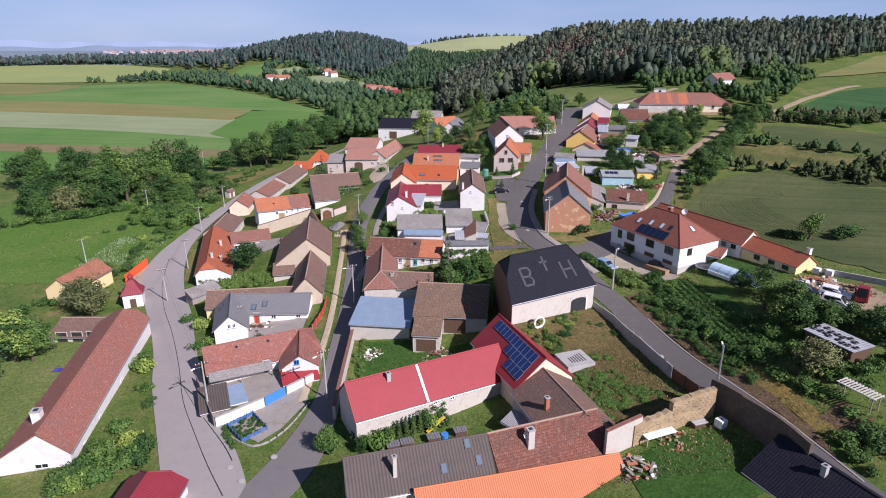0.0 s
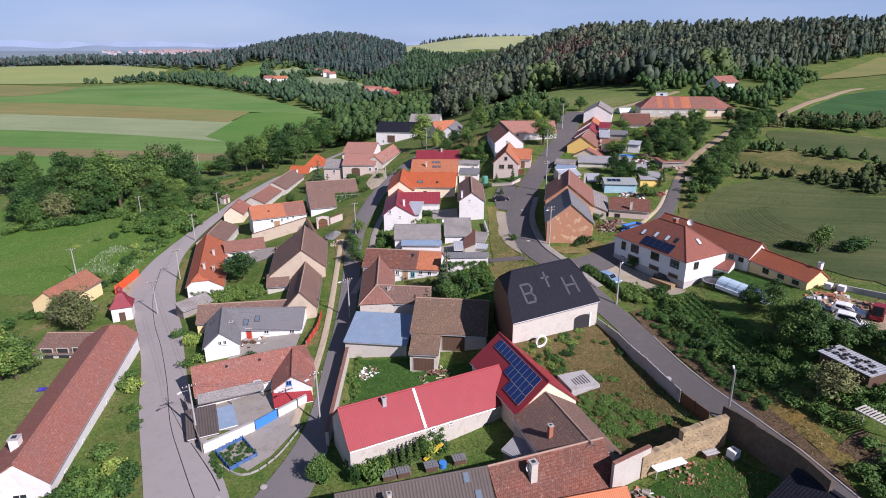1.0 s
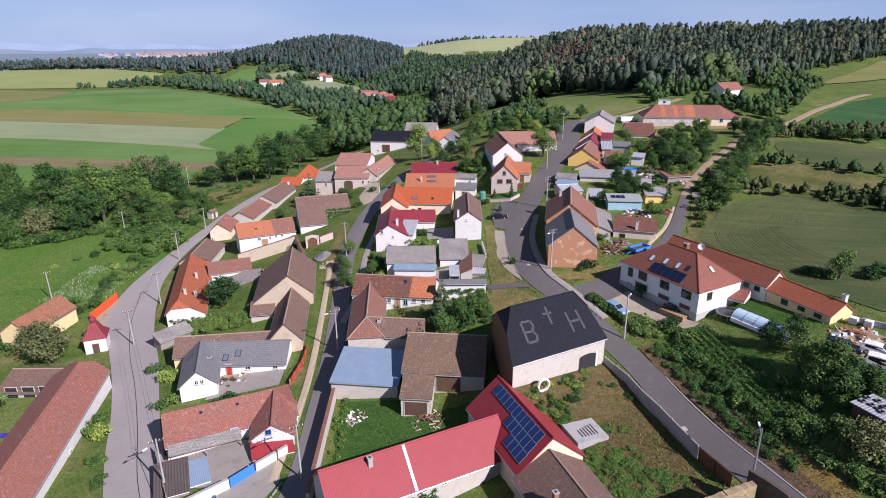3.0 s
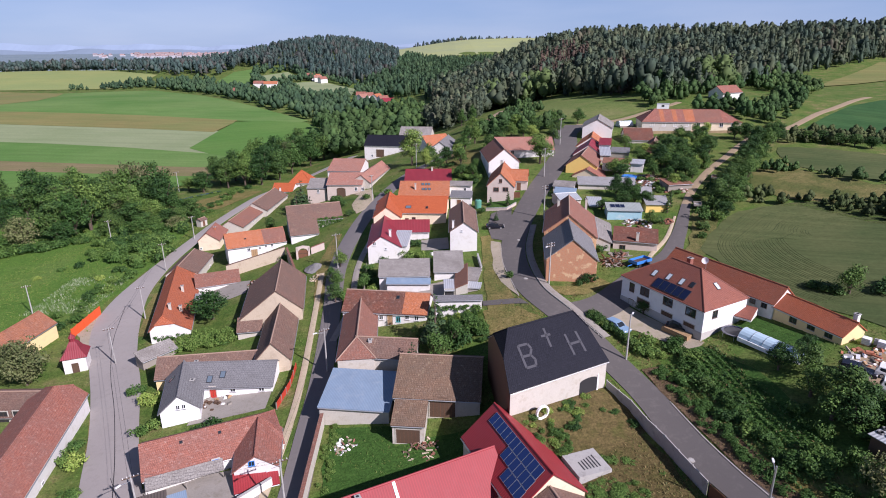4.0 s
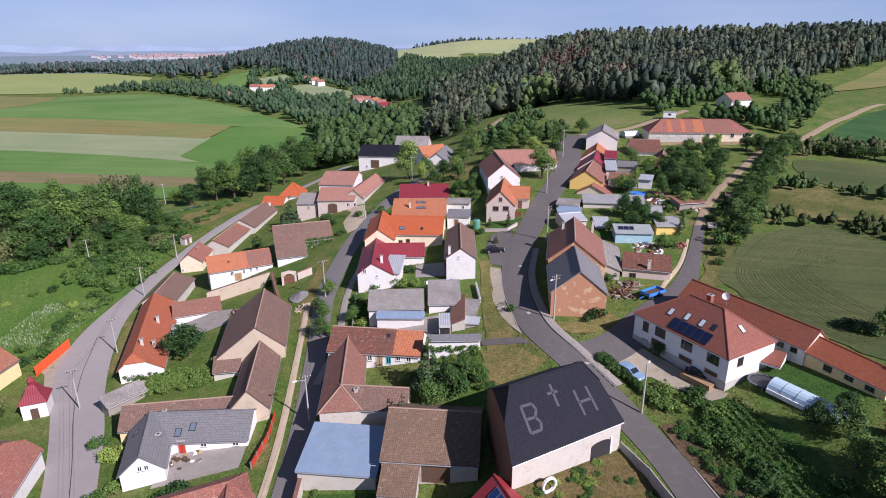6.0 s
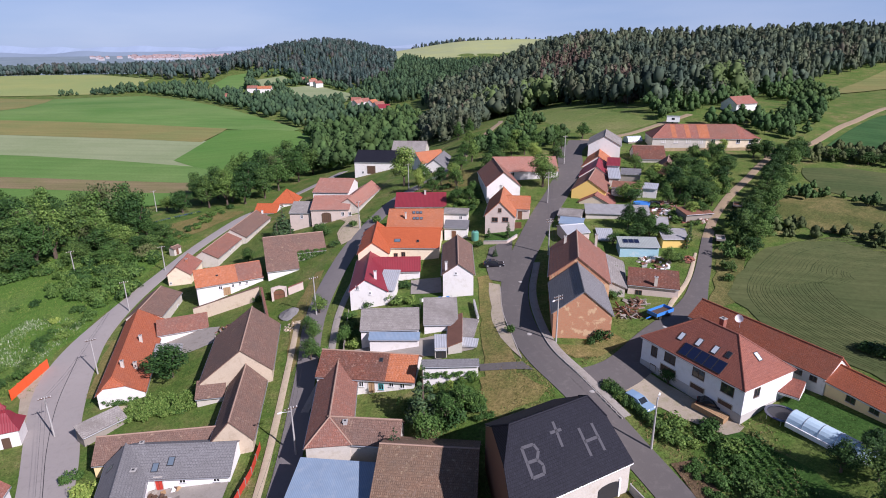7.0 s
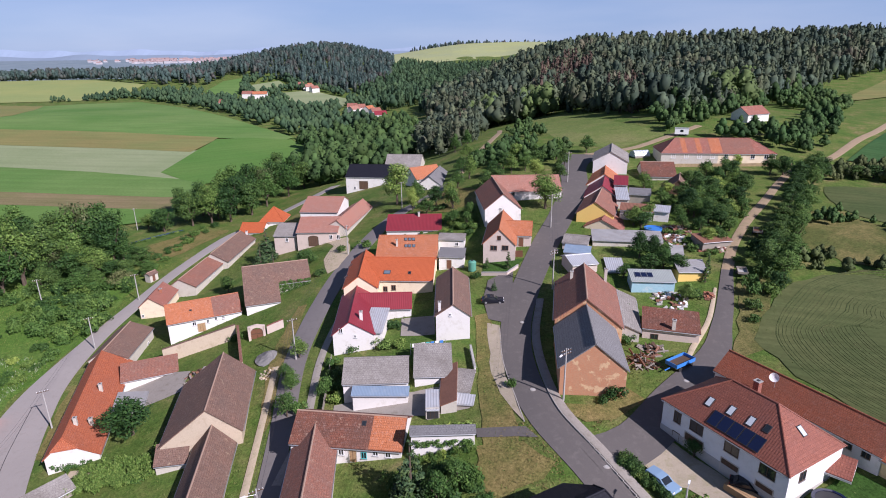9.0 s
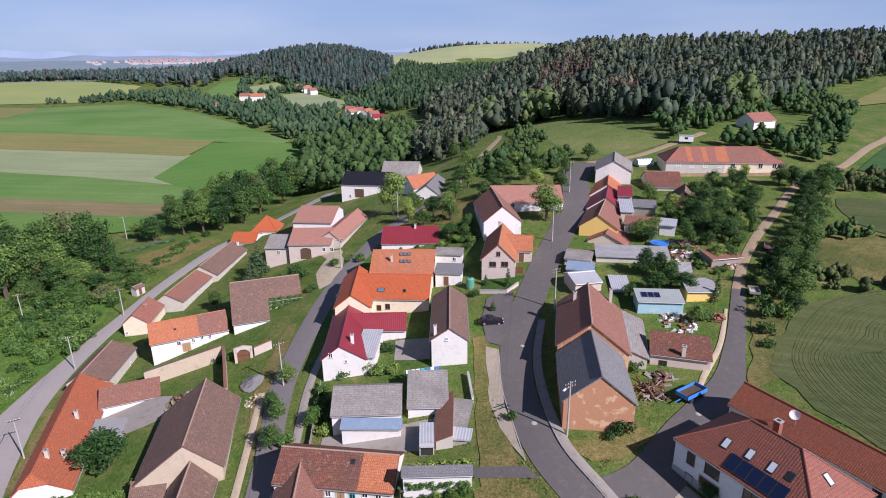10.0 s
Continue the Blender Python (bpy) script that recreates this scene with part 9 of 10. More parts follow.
_rm.materials.append(M["kerb"])
for _x, _y in ((26.6, 85.5), (20.5, 117), (14.2, 133), (15.6, 153), (-28.2, 68.5), (-25.4, 72.5), (-30.4, 71), (36.6, 133)):
    _o = thing("manhole_cover", "round grey manhole cover set in the asphalt", "manhole", _x, _y, g1(_x, _y) + 0.17, group="manhole covers")
    part("cover", _mh, "concrete", _o)
    part("rim", _rm, "kerb", _o)

# ---- garden plants ----
for _x, _y in ((-9.9, 74.3), (-9.05, 74.8), (-8.2, 75.3), (-7.35, 75.9)):
    tree("thuja", _x, _y, 2.6, 0.55, group="thuja row under the red roof")
bush(-12.2, 73.6, 2.1, 2.6, 1, "dense green shrub against the white wall")
bush(-5.7, 76.7, 1.3, 2.2, 3, "climbing shrub beside the slide"), bush(-4.3, 77.2, 1.1, 1.8, 2, "leafy shrub against the wall")
bush(-18.6, 73.6, 1.7, 2.6, 1, "bright green bush at the lane corner")
tree("spruce", -3.1, 116, 9.5, 2.6, "dark blue-green spruce beside the old barns")
bush(1.1, 115, 2.6, 2.8, 0), bush(3.4, 117, 2.4, 2.6, 1), bush(-5.6, 119.2, 1.8, 2.2, 1)
for _i, (_x, _y) in enumerate(((-50.3, 70.2), (-48.9, 72), (-47.3, 74.2), (-45.2, 76.4), (-43, 75.6), (-44.6, 72.6), (-46.6, 70.6), (-47.8, 68.6), (-42.4, 73))):
    bush(_x, _y, 1.9, 2.3, _i, "tall green hedge bush beside the farmhouse", "hedge bushes")
bush(-52.5, 96.4, 1.7, 2.4, 3), bush(-54.6, 100.5, 1.5, 1.6, 2), bush(-49.4, 90.4, 1.3, 1.0, 2), bush(-47.2, 86.2, 1.5, 0.9, 0)
tree("willowy", -74.4, 121, 9.5, 4.2, "tall feathery birch in front of the yellow house")
tree("willowy", -78.6, 122.6, 7.5, 3.2, "pale green birch beside the yellow house")
tree("lime", -77, 102, 9.5, 5.2, "broad light green walnut tree in the farm garden")
bush(-49.1, 110.8, 1.7, 2.6, 3), bush(-46.7, 102.6, 1.5, 1.9, 1), bush(-45, 104, 1.6, 1.6, 1), bush(-52.9, 114.4, 1.2, 2, 1)
_r = random.Random(8)
for _i in range(46):
    _u, _w = _r.random(), _r.random()
    _x, _y = -33.1 + 2.6 * _u + 2.6 * _w, 79.3 + 2.4 * _u - 3.2 * _w
    bush(_x, _y, _r.uniform(0.22, 0.5), _r.uniform(0.3, 0.75), _i, "small leafy plant in the vegetable bed", "vegetable bed plants")
for _i in range(14):
    bush(-33.9 + _i * 0.2 + _r.uniform(-0.25, 0.25), 79 - _i * 0.33, _r.uniform(0.3, 0.6), _r.uniform(0.4, 0.9), _i + 2, "flowering garden plant along the fence", "flower border plants")
# weeds in the courtyard and the overgrown yard
for _i in range(460):
    _x, _y = _r.uniform(10, 25), _r.uniform(73, 97)
    _green = in_poly(_x, _y, [(12.8, 83), (15.4, 83.6), (18.6, 83), (20.4, 79.6), (23.6, 77.6), (24, 75.6), (15.5, 72.6), (13.6, 78)]) or in_poly(_x, _y, [(9.6, 91.6), (12.4, 96.4), (15.6, 97), (15.4, 93.6), (12.8, 90)])
    if _green or _i % 19 == 0 and in_poly(_x, _y, [(12, 90), (18, 96.6), (23, 86), (23.6, 77), (19, 82), (16.8, 86)]):
        bush(_x, _y, _r.uniform(0.4, 1.15), _r.uniform(0.2, 0.6), _i % 3, "low clump of weeds in the overgrown yard", "yard weeds")
for _i in range(16):
    bush(-17.6 + _r.uniform(-0.5, 0.9), 88 + _i * 0.85, _r.uniform(0.4, 0.9), _r.uniform(0.4, 0.9), _i, "rank weeds along the courtyard wall", "courtyard weeds")
# earth bank rising to the big barn, with rank weeds
_ba, _bd, _bn = Vector((5.9, 91.7)), Vector((0.886, 0.464)), Vector((0.464, -0.886))


def bank_z(a, b):
    """Height of the bank at a metres along the barn wall and b metres out from it."""
    p = _ba + _bd * a + _bn * b
    w = _ba + _bd * a
    top = -4.35 - 0.045 * a
    return p, g1(p.x, p.y) + 0.04 + (top - g1(w.x, w.y)) * max(0.0, 1 - max(b, 0) / 9.0) ** 1.25


_v, _f = [], []
for _i in range(23):
    for _j in range(15):
        _p, _z = bank_z(0.2 + _i * 0.745, -0.3 + _j * 0.66)
        _v.append((_p.x, _p.y, _z + (0.09 * math.sin(_i * 2.3 + _j * 1.7) * math.sin(_i * 0.9 - _j * 2.9) if 0 < _j < 13 else (-0.25 if _j == 14 else 0))))
for _i in range(22):
    for _j in range(14):
        _q = _i * 15 + _j
        _f.append((_q, _q + 1, _q + 16, _q + 15))
setting("earth_bank", mesh_of("earth_bank", _v, _f), "yard_wild", "overgrown earth bank against the big barn", "ground")
for _i in range(85):
    _a, _b = _r.uniform(1.5, 15), _r.uniform(0.4, 6.8)
    if _b > 0.9 * (10.5 - _a) + 1.4 and _i % 5:
        continue
    _p, _z = bank_z(_a, _b)
    bush(_p.x, _p.y, _r.uniform(0.45, 1.05), _r.uniform(0.4, 1.0), _i, "rank weeds on the earth bank beside the barn", "bank weeds", _z)
# creepers on walls
def creeper(label, built, side, s0, s1, z0, z1, n, seed):
    """Leaves close against a wall."""
    rnd = random.Random(seed)
    cs = []
    for _ in range(n):
        p, nn = built.on_wall(side, rnd.uniform(s0, s1), rnd.uniform(z0, z1))
        q = built.ob.matrix_basis @ (Vector(p) + Vector(nn) * 0.12)
        cs.append((q.x, q.y, q.z, rnd.uniform(0.25, 0.45)))
    o = thing("creeper", label, "creeper", cs[0][0], cs[0][1], cs[0][2])
    v, f = leaf_cloud(rnd, [(c[0] - cs[0][0], c[1] - cs[0][1], c[2] - cs[0][2], c[3]) for c in cs], n * 26, 0.13)
    part("foliage", mesh_of("foliage", v, f), "leaf_mid", o)


creeper("green vine trained across a white gable", h_e1, "a", -3.6, 2.0, -1.6, -0.7, 22, 3)
creeper("green vine on the white shed wall", h_ws, "r", 0.6, 8, -1.9, -1.1, 60, 4)
for _i in range(15):
    _p = h_ws.ob.matrix_basis @ Vector((0.4 + _i * 0.56, -h_ws.ey - 0.55, 0))
    bush(_p.x, _p.y, 0.6, 1.3 + 0.25 * math.sin(_i * 2.1), _i, "vine row at the foot of the white wall", "vine row")
creeper("dense vine over the barn wall", h_qb, "r", 6.4, 14.2, -2.6, 0.5, 240, 5)
creeper("climbing plant on the white house front", h_red, "r", 9, 13, -2.4, -0.8, 16, 6)

# ---- garden bank beside the main road ----
setting("lawn_bank", patch([(35, 106), (38, 106), (40.4, 96), (40.6, 84), (38.6, 84), (38, 94), (36, 101)], 0.1, ragged=0.3, seed=41), "lawn", "strip of mown grass on the garden bank", "lawn")
for _i in range(34):
    _y = 82 + _i * 0.8
    bush(35.6 - 0.1 * (_y - 82) + _r.uniform(-0.5, 0.8), _y, _r.uniform(0.7, 1.5), _r.uniform(0.7, 1.6), _i, "rank green bush on the road bank", "road bank bushes")
for _i in range(16):
    bush(22.6 + _i * 0.52 + _r.uniform(-0.2, 0.2), 117.6 - _i * 0.75, 1.0, 1.3, _i, "clipped green hedge beside the road", "villa hedge")

# ---- tractor lines in the cereal field ----
M["tramline"] = wild("flattened_crop", [(0.068, 0.096, 0.036), (0.10, 0.125, 0.046), (0.145, 0.145, 0.062)], 0.3)
for _n in range(24):
    _k = 0.6 + 0.58 * _n + (0.2 if _n % 4 == 0 else 0.0)
    setting("tractor_line_%d" % (_n + 1), ribbon([(58.5 + _k * 0.9, 116), (55 + _k, 124), (53.2 + _k, 131), (53 + _k, 137), (54.2 + _k, 143), (57.4 + _k * 0.9, 148.2 - _k * 0.5), (62.5 + _k * 0.8, 153.5 - _k * 0.8), (70 + _k * 0.3, 158.5 - _k), (82, 159.5 - _k), (100, 153 - _k), (125, 139 - _k)], 0.3 if _n % 6 == 0 else 0.17, lift=0.11, cols=2, skirt=0.1), "tramline", "narrow flattened line through the cereal", "track")
# ---- brook and its dry bank ----
setting("water", ribbon([(-99, 246), (-95, 250), (-91.6, 252.8), (-89, 255.2), (-86, 257.4)], [0.4, 1.0, 1.3, 1.2, 0.5], lift=0.1, cols=2, skirt=0.3), "brook_water", "narrow blue brook between the trees", "water")
for _i in range(9):
    bush(-97.5 + _i * 1.5, 245.6 + _i * 1.3 - (_i % 3) * 0.5, 0.9, 0.8, _i, "low growth on the brook bank", "brook undergrowth")
setting("bank_meadow", patch([(-92, 240), (-80, 255), (-68, 252), (-72, 240), (-76, 230), (-80, 224)], 0.12, ragged=0.5, seed=42), "dry_grass", "dry yellow meadow beside the brook", "grass")

# ---- patched roofs ----
part("tile_patch", h_jh.plate("r", 9.2, 14.85, 0.1, 5.2, -0.02, 0.03), "brown_red", h_jh.ob, "darker brown tiles on part of the roof")
part("tile_patch", h_mh.plate("r", 11.0, 15.5, 0.1, 4.8, -0.02, 0.03), "orange_old", h_mh.ob, "newer orange tiles on part of the roof")
part("tile_patch", h_sc.plate("r", 17.6, 26.2, 0.15, 6.7, -0.02, 0.025), "brown_red", h_sc.ob, "darker brown tiles on part of the roof")
part("plaster_field", Mesh().box(h_sc.x0, -h_sc.ey - 0.025, 0.3, 16.2, -h_sc.ey, h_sc.hr - 0.35), "white_old", h_sc.ob, "stained whitish plaster on half of the front")
for _x0, _x1 in ((6.2, 7.6), (10.4, 11.8), (14.2, 17.4)):
    part("tile_patch", h_sc.plate("r", _x0, _x1, 0.2, 6.6, -0.02, 0.03), "orange_old", h_sc.ob, "strip of newer red tiles")
# ---- orchard and kitchen gardens between the lanes ----
_r = random.Random(63)
for _i, (_x, _y) in enumerate(((56, 211), (61, 205), (70, 210), (75, 214), (72, 203), (66, 197), (61, 190), (68, 190), (78, 208), (50, 190), (58, 176), (75, 219), (82, 220), (86, 222))):
    tree(("fruit", "lime", "fruit")[_i % 3], _x + _r.uniform(-1, 1), _y + _r.uniform(-1, 1), _r.uniform(3.4, 5.2), _r.uniform(1.9, 2.8), group="garden orchard")
for _i, (_x, _y) in enumerate(((8, 229), (12, 236), (18, 232), (6, 222), (10, 243), (15, 252), (22, 240), (28, 246), (34, 249), (40, 247), (33, 238), (30, 226), (12, 262), (-4, 226), (2, 219), (-6, 219), (-2, 213), (6, 212))):
    tree(("broad_b", "fruit", "broad_c", "lime")[_i % 4], _x + _r.uniform(-1, 1), _y + _r.uniform(-1, 1), _r.uniform(4.5, 7.5), _r.uniform(2.2, 3.4), group="trees behind the houses")
for _i in range(30):
    bush(-51.4 + _i % 10 * 1.15 + _r.uniform(-0.4, 0.4), 127.4 + _i // 10 * 2.0 + _i % 10 * 0.12 + _r.uniform(-0.5, 0.5), _r.uniform(1.0, 1.6), _r.uniform(1.4, 2.3), 3, "bright green vine in the farm garden", "garden vines")
for _i in range(40):
    bush(_r.uniform(-14, 4), _r.uniform(189, 204), _r.uniform(0.4, 1.2), _r.uniform(0.5, 1.3), _i, "garden shrub behind the orange house", "garden shrubs")
for _i in range(64):
    bush(_r.uniform(46, 76), _r.uniform(166, 216), _r.uniform(0.8, 1.8), _r.uniform(0.8, 1.8), _i, "shrub in the kitchen gardens", "kitchen garden shrubs")
for _i in range(18):
    bush(_r.uniform(-3, 6), _r.uniform(114, 121), _r.uniform(0.7, 1.6), _r.uniform(0.7, 1.7), _i, "shrub in the garden behind the barn", "barn garden shrubs")

for _i, (_x, _y, _h, _rr) in enumerate(((47.3, 186.4, 4.0, 2.3), (56.7, 189.3, 3.6, 2.0), (61.8, 200.1, 5.2, 2.8), (68.5, 204.1, 5.6, 3.0), (68.3, 197.2, 5.0, 2.8), (62.5, 190.8, 4.4, 2.6), (64.1, 183.8, 4.0, 2.4), (71, 189, 4.8, 2.4), (78.1, 207.8, 5.4, 2.8), (78.3, 202.1, 4.6, 2.4), (36.8, 164.6, 3.0, 1.6), (45.2, 155.3, 3.8, 1.9), (73.5, 195.5, 5, 2.6), (56, 198, 4.6, 2.4), (66, 187, 3.8, 2.2))):
    tree(("broad_c", "fruit", "broad_b")[_i % 3], _x, _y, _h, _rr, "leafy fruit tree among the kitchen gardens", "kitchen garden trees")
house("low garden shed roofed with patched rusty sheet", (54.6, 177.2), (61.4, 178.4), 0.15, 4.6, g1(58, 175) + 2.1, g1(58, 175) + 2.05, g1(58, 175) + 1.5, "grey_wood", "rust", name="shed", ridge=None)


def cart(x, y, rz, label, bed):
    """A small farm trailer: bed, four side boards, two wheels, drawbar."""
    ob = thing("farm_trailer", label, "trailer", x, y, None, rz)
    part("bed", Mesh().box(-1.5, -0.85, 0.62, 1.5, 0.85, 0.7), bed, ob)
    for x0, y0, x1, y1 in ((-1.5, -0.89, 1.5, -0.83), (-1.5, 0.83, 1.5, 0.89), (-1.55, -0.89, -1.49, 0.89), (1.49, -0.89, 1.55, 0.89)):
        part("side_board", Mesh().box(x0, y0, 0.7, x1, y1, 1.12), "grey_wood", ob)
    for sy in (-0.95, 0.95):
        part("wheel", Mesh().tube((0.1, sy - 0.1, 0.34), (0.1, sy + 0.1, 0.34), 0.34, n=12), "dark_metal", ob)
    part("drawbar", Mesh().beam((-1.5, 0, 0.62), (-2.7, 0, 0.35), 0.1), "dark_metal", ob)


cart(69.6, 178.4, 62, "small farm trailer with a brown wooden bed", "paint_brown")
cart(58.5, 162.2, 70, "small grey farm trailer parked beside the lane", "concrete")
rubble("brick_pile", "stack of red bricks and tiles beside the lane", 49.7, 156.3, 1.3, 0.9, 26, ("chimney_brick", "rust", "brown_red"), (0.9, 0.5, 0.2), 21)

wall_run("garden_wall", "low pinkish wall before the front garden", [(10.0, 172.6), (15.0, 170.8), (17.6, 173.2)], 0.7, 0.25, "pink", cap="concrete")
tree("thuja", 15.6, 173.6, 3.6, 0.8), tree("thuja", 11.4, 175.4, 2.2, 0.7)
for _i in range(34):
    _x, _y = _r.uniform(2.6, 12), _r.uniform(192, 208)
    if in_poly(_x, _y, [(3, 196), (8.8, 192.5), (12, 201), (8, 207.5), (3.4, 205)]):
        bush(_x, _y, _r.uniform(0.8, 1.7), _r.uniform(0.9, 2.2), _i, "dense shrub in the garden beside the red-roofed house", "back garden shrubs")
for _x, _y, _h in ((5.2, 201.5, 4.2), (8.6, 198.8, 3.8), (9.6, 204.4, 3.4)):
    tree("fruit", _x, _y, _h, 2.2, "round fruit tree in a back garden", "back garden trees")
house("low white annexe with a pale flat roof", (1.7, 190.4), (7.9, 189.4), 0.15, 3.4, 3.4, 3.35, 2.9, "white", "eternit", name="shed", ridge=None).win("r", 4.4, -1.6, 0.8, 0.9)
house("white annexe with a dark lean-to roof", (1.7, 182.4), (7.4, 181.6), 0.15, 4.2, 2.6, 2.55, 1.9, "white", "slate", name="shed", ridge=None).door("r", 2.4, 1.0, 2.0, "paint_brown")
_tk = thing("rain_tank", "tall green plastic rain tank beside the wall", "tank", 8.3, 175.6, None)
M["tank_green"] = plain("plastic_green", (0.10, 0.30, 0.22), 0.5, var=0.1, relief=0)
part("tank", lathe([(0.8, -0.1), (0.85, 0.1), (0.85, 1.9), (0.6, 2.15), (0.2, 2.2)], 14), "tank_green", _tk)
part("lid", lathe([(0.25, 2.2), (0.25, 2.3), (0.05, 2.32)], 10), "dark_metal", _tk)
setting("slope_dry", patch([(-5, 219), (0, 213), (6.3, 209), (8.4, 214), (7.9, 219), (-0.1, 226)], 0.1, ragged=0.6, seed=64), "dry_grass", "dry yellow grass slope above the lane", "grass")
wall_run("stone_edging", "low edge of rough stones above the lane", [(-4.4, 223.4), (1.6, 227.4), (7.2, 225)], 0.5, 0.5, "stone", step=0.7, ragged=0.2, category="wall", seed=17)
setting("verge_side_lane", patch([(46, 138), (50.4, 139.4), (53.4, 141), (55.6, 146.4), (58.6, 152), (62, 157), (60.5, 162), (56.6, 160), (52.6, 150.4)], 0.1, ragged=0.5, seed=65), "fallow", "dry brown verge between the side lane and the cereal", "grass")
for _i, (_x, _y, _rr, _hh) in enumerate(((55.1, 151.1, 1.7, 2.6), (57, 155.7, 2.0, 3.4), (59.9, 154.6, 1.9, 3.0), (61.6, 160.4, 2.2, 3.8), (64, 161.6, 2.1, 3.4), (58.6, 158.6, 1.6, 2.4), (65, 169.8, 2.3, 3.6), (68, 166.4, 2.2, 3.4), (53.6, 147.6, 1.2, 1.6))):
    bush(_x, _y, _rr, _hh, _i % 3, "rank bush between the side lane and the cereal field", "lane hedge bushes")

# ---- arched yard gate, annexe, garden corners ----
_ag = thing("arched_gate", "pinkish arched gateway with a brown double door", "gate", -34.2, 162.6, None, 14)
_mb = Mesh()
_ring = [(1.15 * math.cos(math.pi * i / 10), 1.3 + 1.0 * math.sin(math.pi * i / 10)) for i in range(11)]
for _s in (-0.25, 0.25):
    for (_x0, _z0), (_x1, _z1) in zip(_ring, _ring[1:]):
        _mb.face([(_x0, _s, _z0), (_x1, _s, _z1), (_x1 * 1.4, _s, 2.9 - 0.3 * abs(_x1)), (_x0 * 1.4, _s, 2.9 - 0.3 * abs(_x0))][::(1 if _s < 0 else -1)])
for (_x0, _z0), (_x1, _z1) in zip(_ring, _ring[1:]):
    _mb.face([(_x0 * 1.4, -0.25, 2.9 - 0.3 * abs(_x0)), (_x1 * 1.4, -0.25, 2.9 - 0.3 * abs(_x1)), (_x1 * 1.4, 0.25, 2.9 - 0.3 * abs(_x1)), (_x0 * 1.4, 0.25, 2.9 - 0.3 * abs(_x0))])
_mb.box(-1.61, -0.25, -0.4, -1.15, 0.25, 2.42).box(1.15, -0.25, -0.4, 1.61, 0.25, 2.42)
part("arch", _mb, "pink", _ag)
for _s in (-1, 1):
    _d = part("door_leaf", Mesh().box(min(0.02 * _s, 1.14 * _s), -0.05, -0.1, max(0.02 * _s, 1.14 * _s), 0.05, 1.9), "paint_brown", _ag)
    part("brace", Mesh().box(min(0.1 * _s, 1.0 * _s), -0.09, 0.9, max(0.1 * _s, 1.0 * _s), -0.05, 1.05), "dark_wood", _d)
wall_run("gate_wall", "pinkish yard wall with a tiled top", [(-32.4, 163.2), (-29.4, 164.4)], 1.7, 0.3, "pink", cap="red_old")
for _i in range(7):
    bush(-39.6 + _i * 0.75, 163.6 + _i * 0.12, 0.9, 1.7, 1 + _i % 2, "clipped green hedge beside the gateway", "gateway hedge")
house("lean-to annexe with a weathered grey roof", (29.4, 145.0), (33.0, 158.6), 0.15, 4.2, 2.3, 2.25, 0.6, "white_old", "eternit", name="shed", ridge=None)
setting("barn_foot", patch([(16.6, 129.6), (22, 128.4), (27.8, 132.4), (29.5, 129), (24, 125.6), (19.8, 124.8)], 0.11, seed=43), "dry_grass", "dry trampled grass before the brick barn", "grass")
for _i, (_x, _y, _rr, _hh) in enumerate(((-11.5, 152.6, 1.9, 2.4), (-8.8, 150.4, 2.0, 2.2), (-14.2, 150.6, 1.6, 2), (-6, 149.6, 1.6, 1.8), (-16.4, 144, 1.5, 2.2), (-17, 147, 1.4, 1.8), (-16.2, 140.6, 1.7, 2.8), (-15.2, 137.6, 1.4, 2.2))):
    bush(_x, _y, _rr, _hh, _i, "overgrown shrub between the houses", "yard shrubs")

tree("spruce", -43.8, 208.4, 9.5, 3.0, "tall spruce beside the farmhouse"), tree("broad_c", -30.8, 193.2, 5.4, 3.0)
house("house wing with an orange roof and a porch", (15.6, 186.2), (22.4, 184.8), 3.4, 3.4, 7.4, 5.0, 5.0, "pink", "orange_old").door("r", 4.6, 1.1, 2.0, "paint_brown")
setting("track_forest", ribbon([(7.5, 240.5), (12, 253), (17, 268), (23, 287), (30, 320), (33, 345)], [3.2, 2.6, 2.2, 2.2, 2.2, 2.2], lift=0.1), "dirt", "rutted dirt track to the forest", "track")
setting("meadow_dry", patch([(2, 212), (12, 211), (12.6, 222), (6, 232), (0, 226)], 0.1, seed=44), "dry_grass", "dry yellow grass slope", "grass")
setting("square_dirt", patch([(-24, 186), (-26.6, 196), (-25.6, 205), (-29, 211), (-22.4, 210), (-20.6, 200), (-20.4, 190)], 0.11, seed=45), "sand", "sandy forecourt beside the farmhouse", "pavement")

part("awning", h_l1.plate("r", 0.4, 9.6, 4.7, 6.4, -0.05, 0.03), "eternit", h_l1.ob, "weathered grey awning over the yard front")
for _x in (0.6, 5.0, 9.4):
    part("post", Mesh().box(_x - 0.06, -5.75, 0.2, _x + 0.06, -5.63, h_l1.hr - 0.8), "grey_wood", h_l1.ob)

setting("bank_soil", patch([(26.6, 104), (29.4, 104), (31.2, 96), (32.6, 90), (34.6, 78), (36.4, 66), (36.2, 61), (34.8, 67.6), (32.7, 76), (31.2, 82), (29.9, 88.6), (28.5, 96.5)], 0.13, seed=46), "soil", "bare brown earth bank beside the road", "soil")
setting("farm_lawn", patch([(-79, 112), (-67, 111.5), (-63.5, 98), (-62, 80), (-80, 72), (-84, 95)], 0.07, seed=47), "clearing", "sunny farm lawn with dry patches", "lawn")
# dark sheet over the big barn's end: brown wall, its shade painted in
_b = h_bth
_e, _z1 = _b.ey - 0.05, 1.7 - _b.base - 0.25
_yk = 7.0 * (_b.H - _z1 - 0.25) / (_b.H - _b.hl)
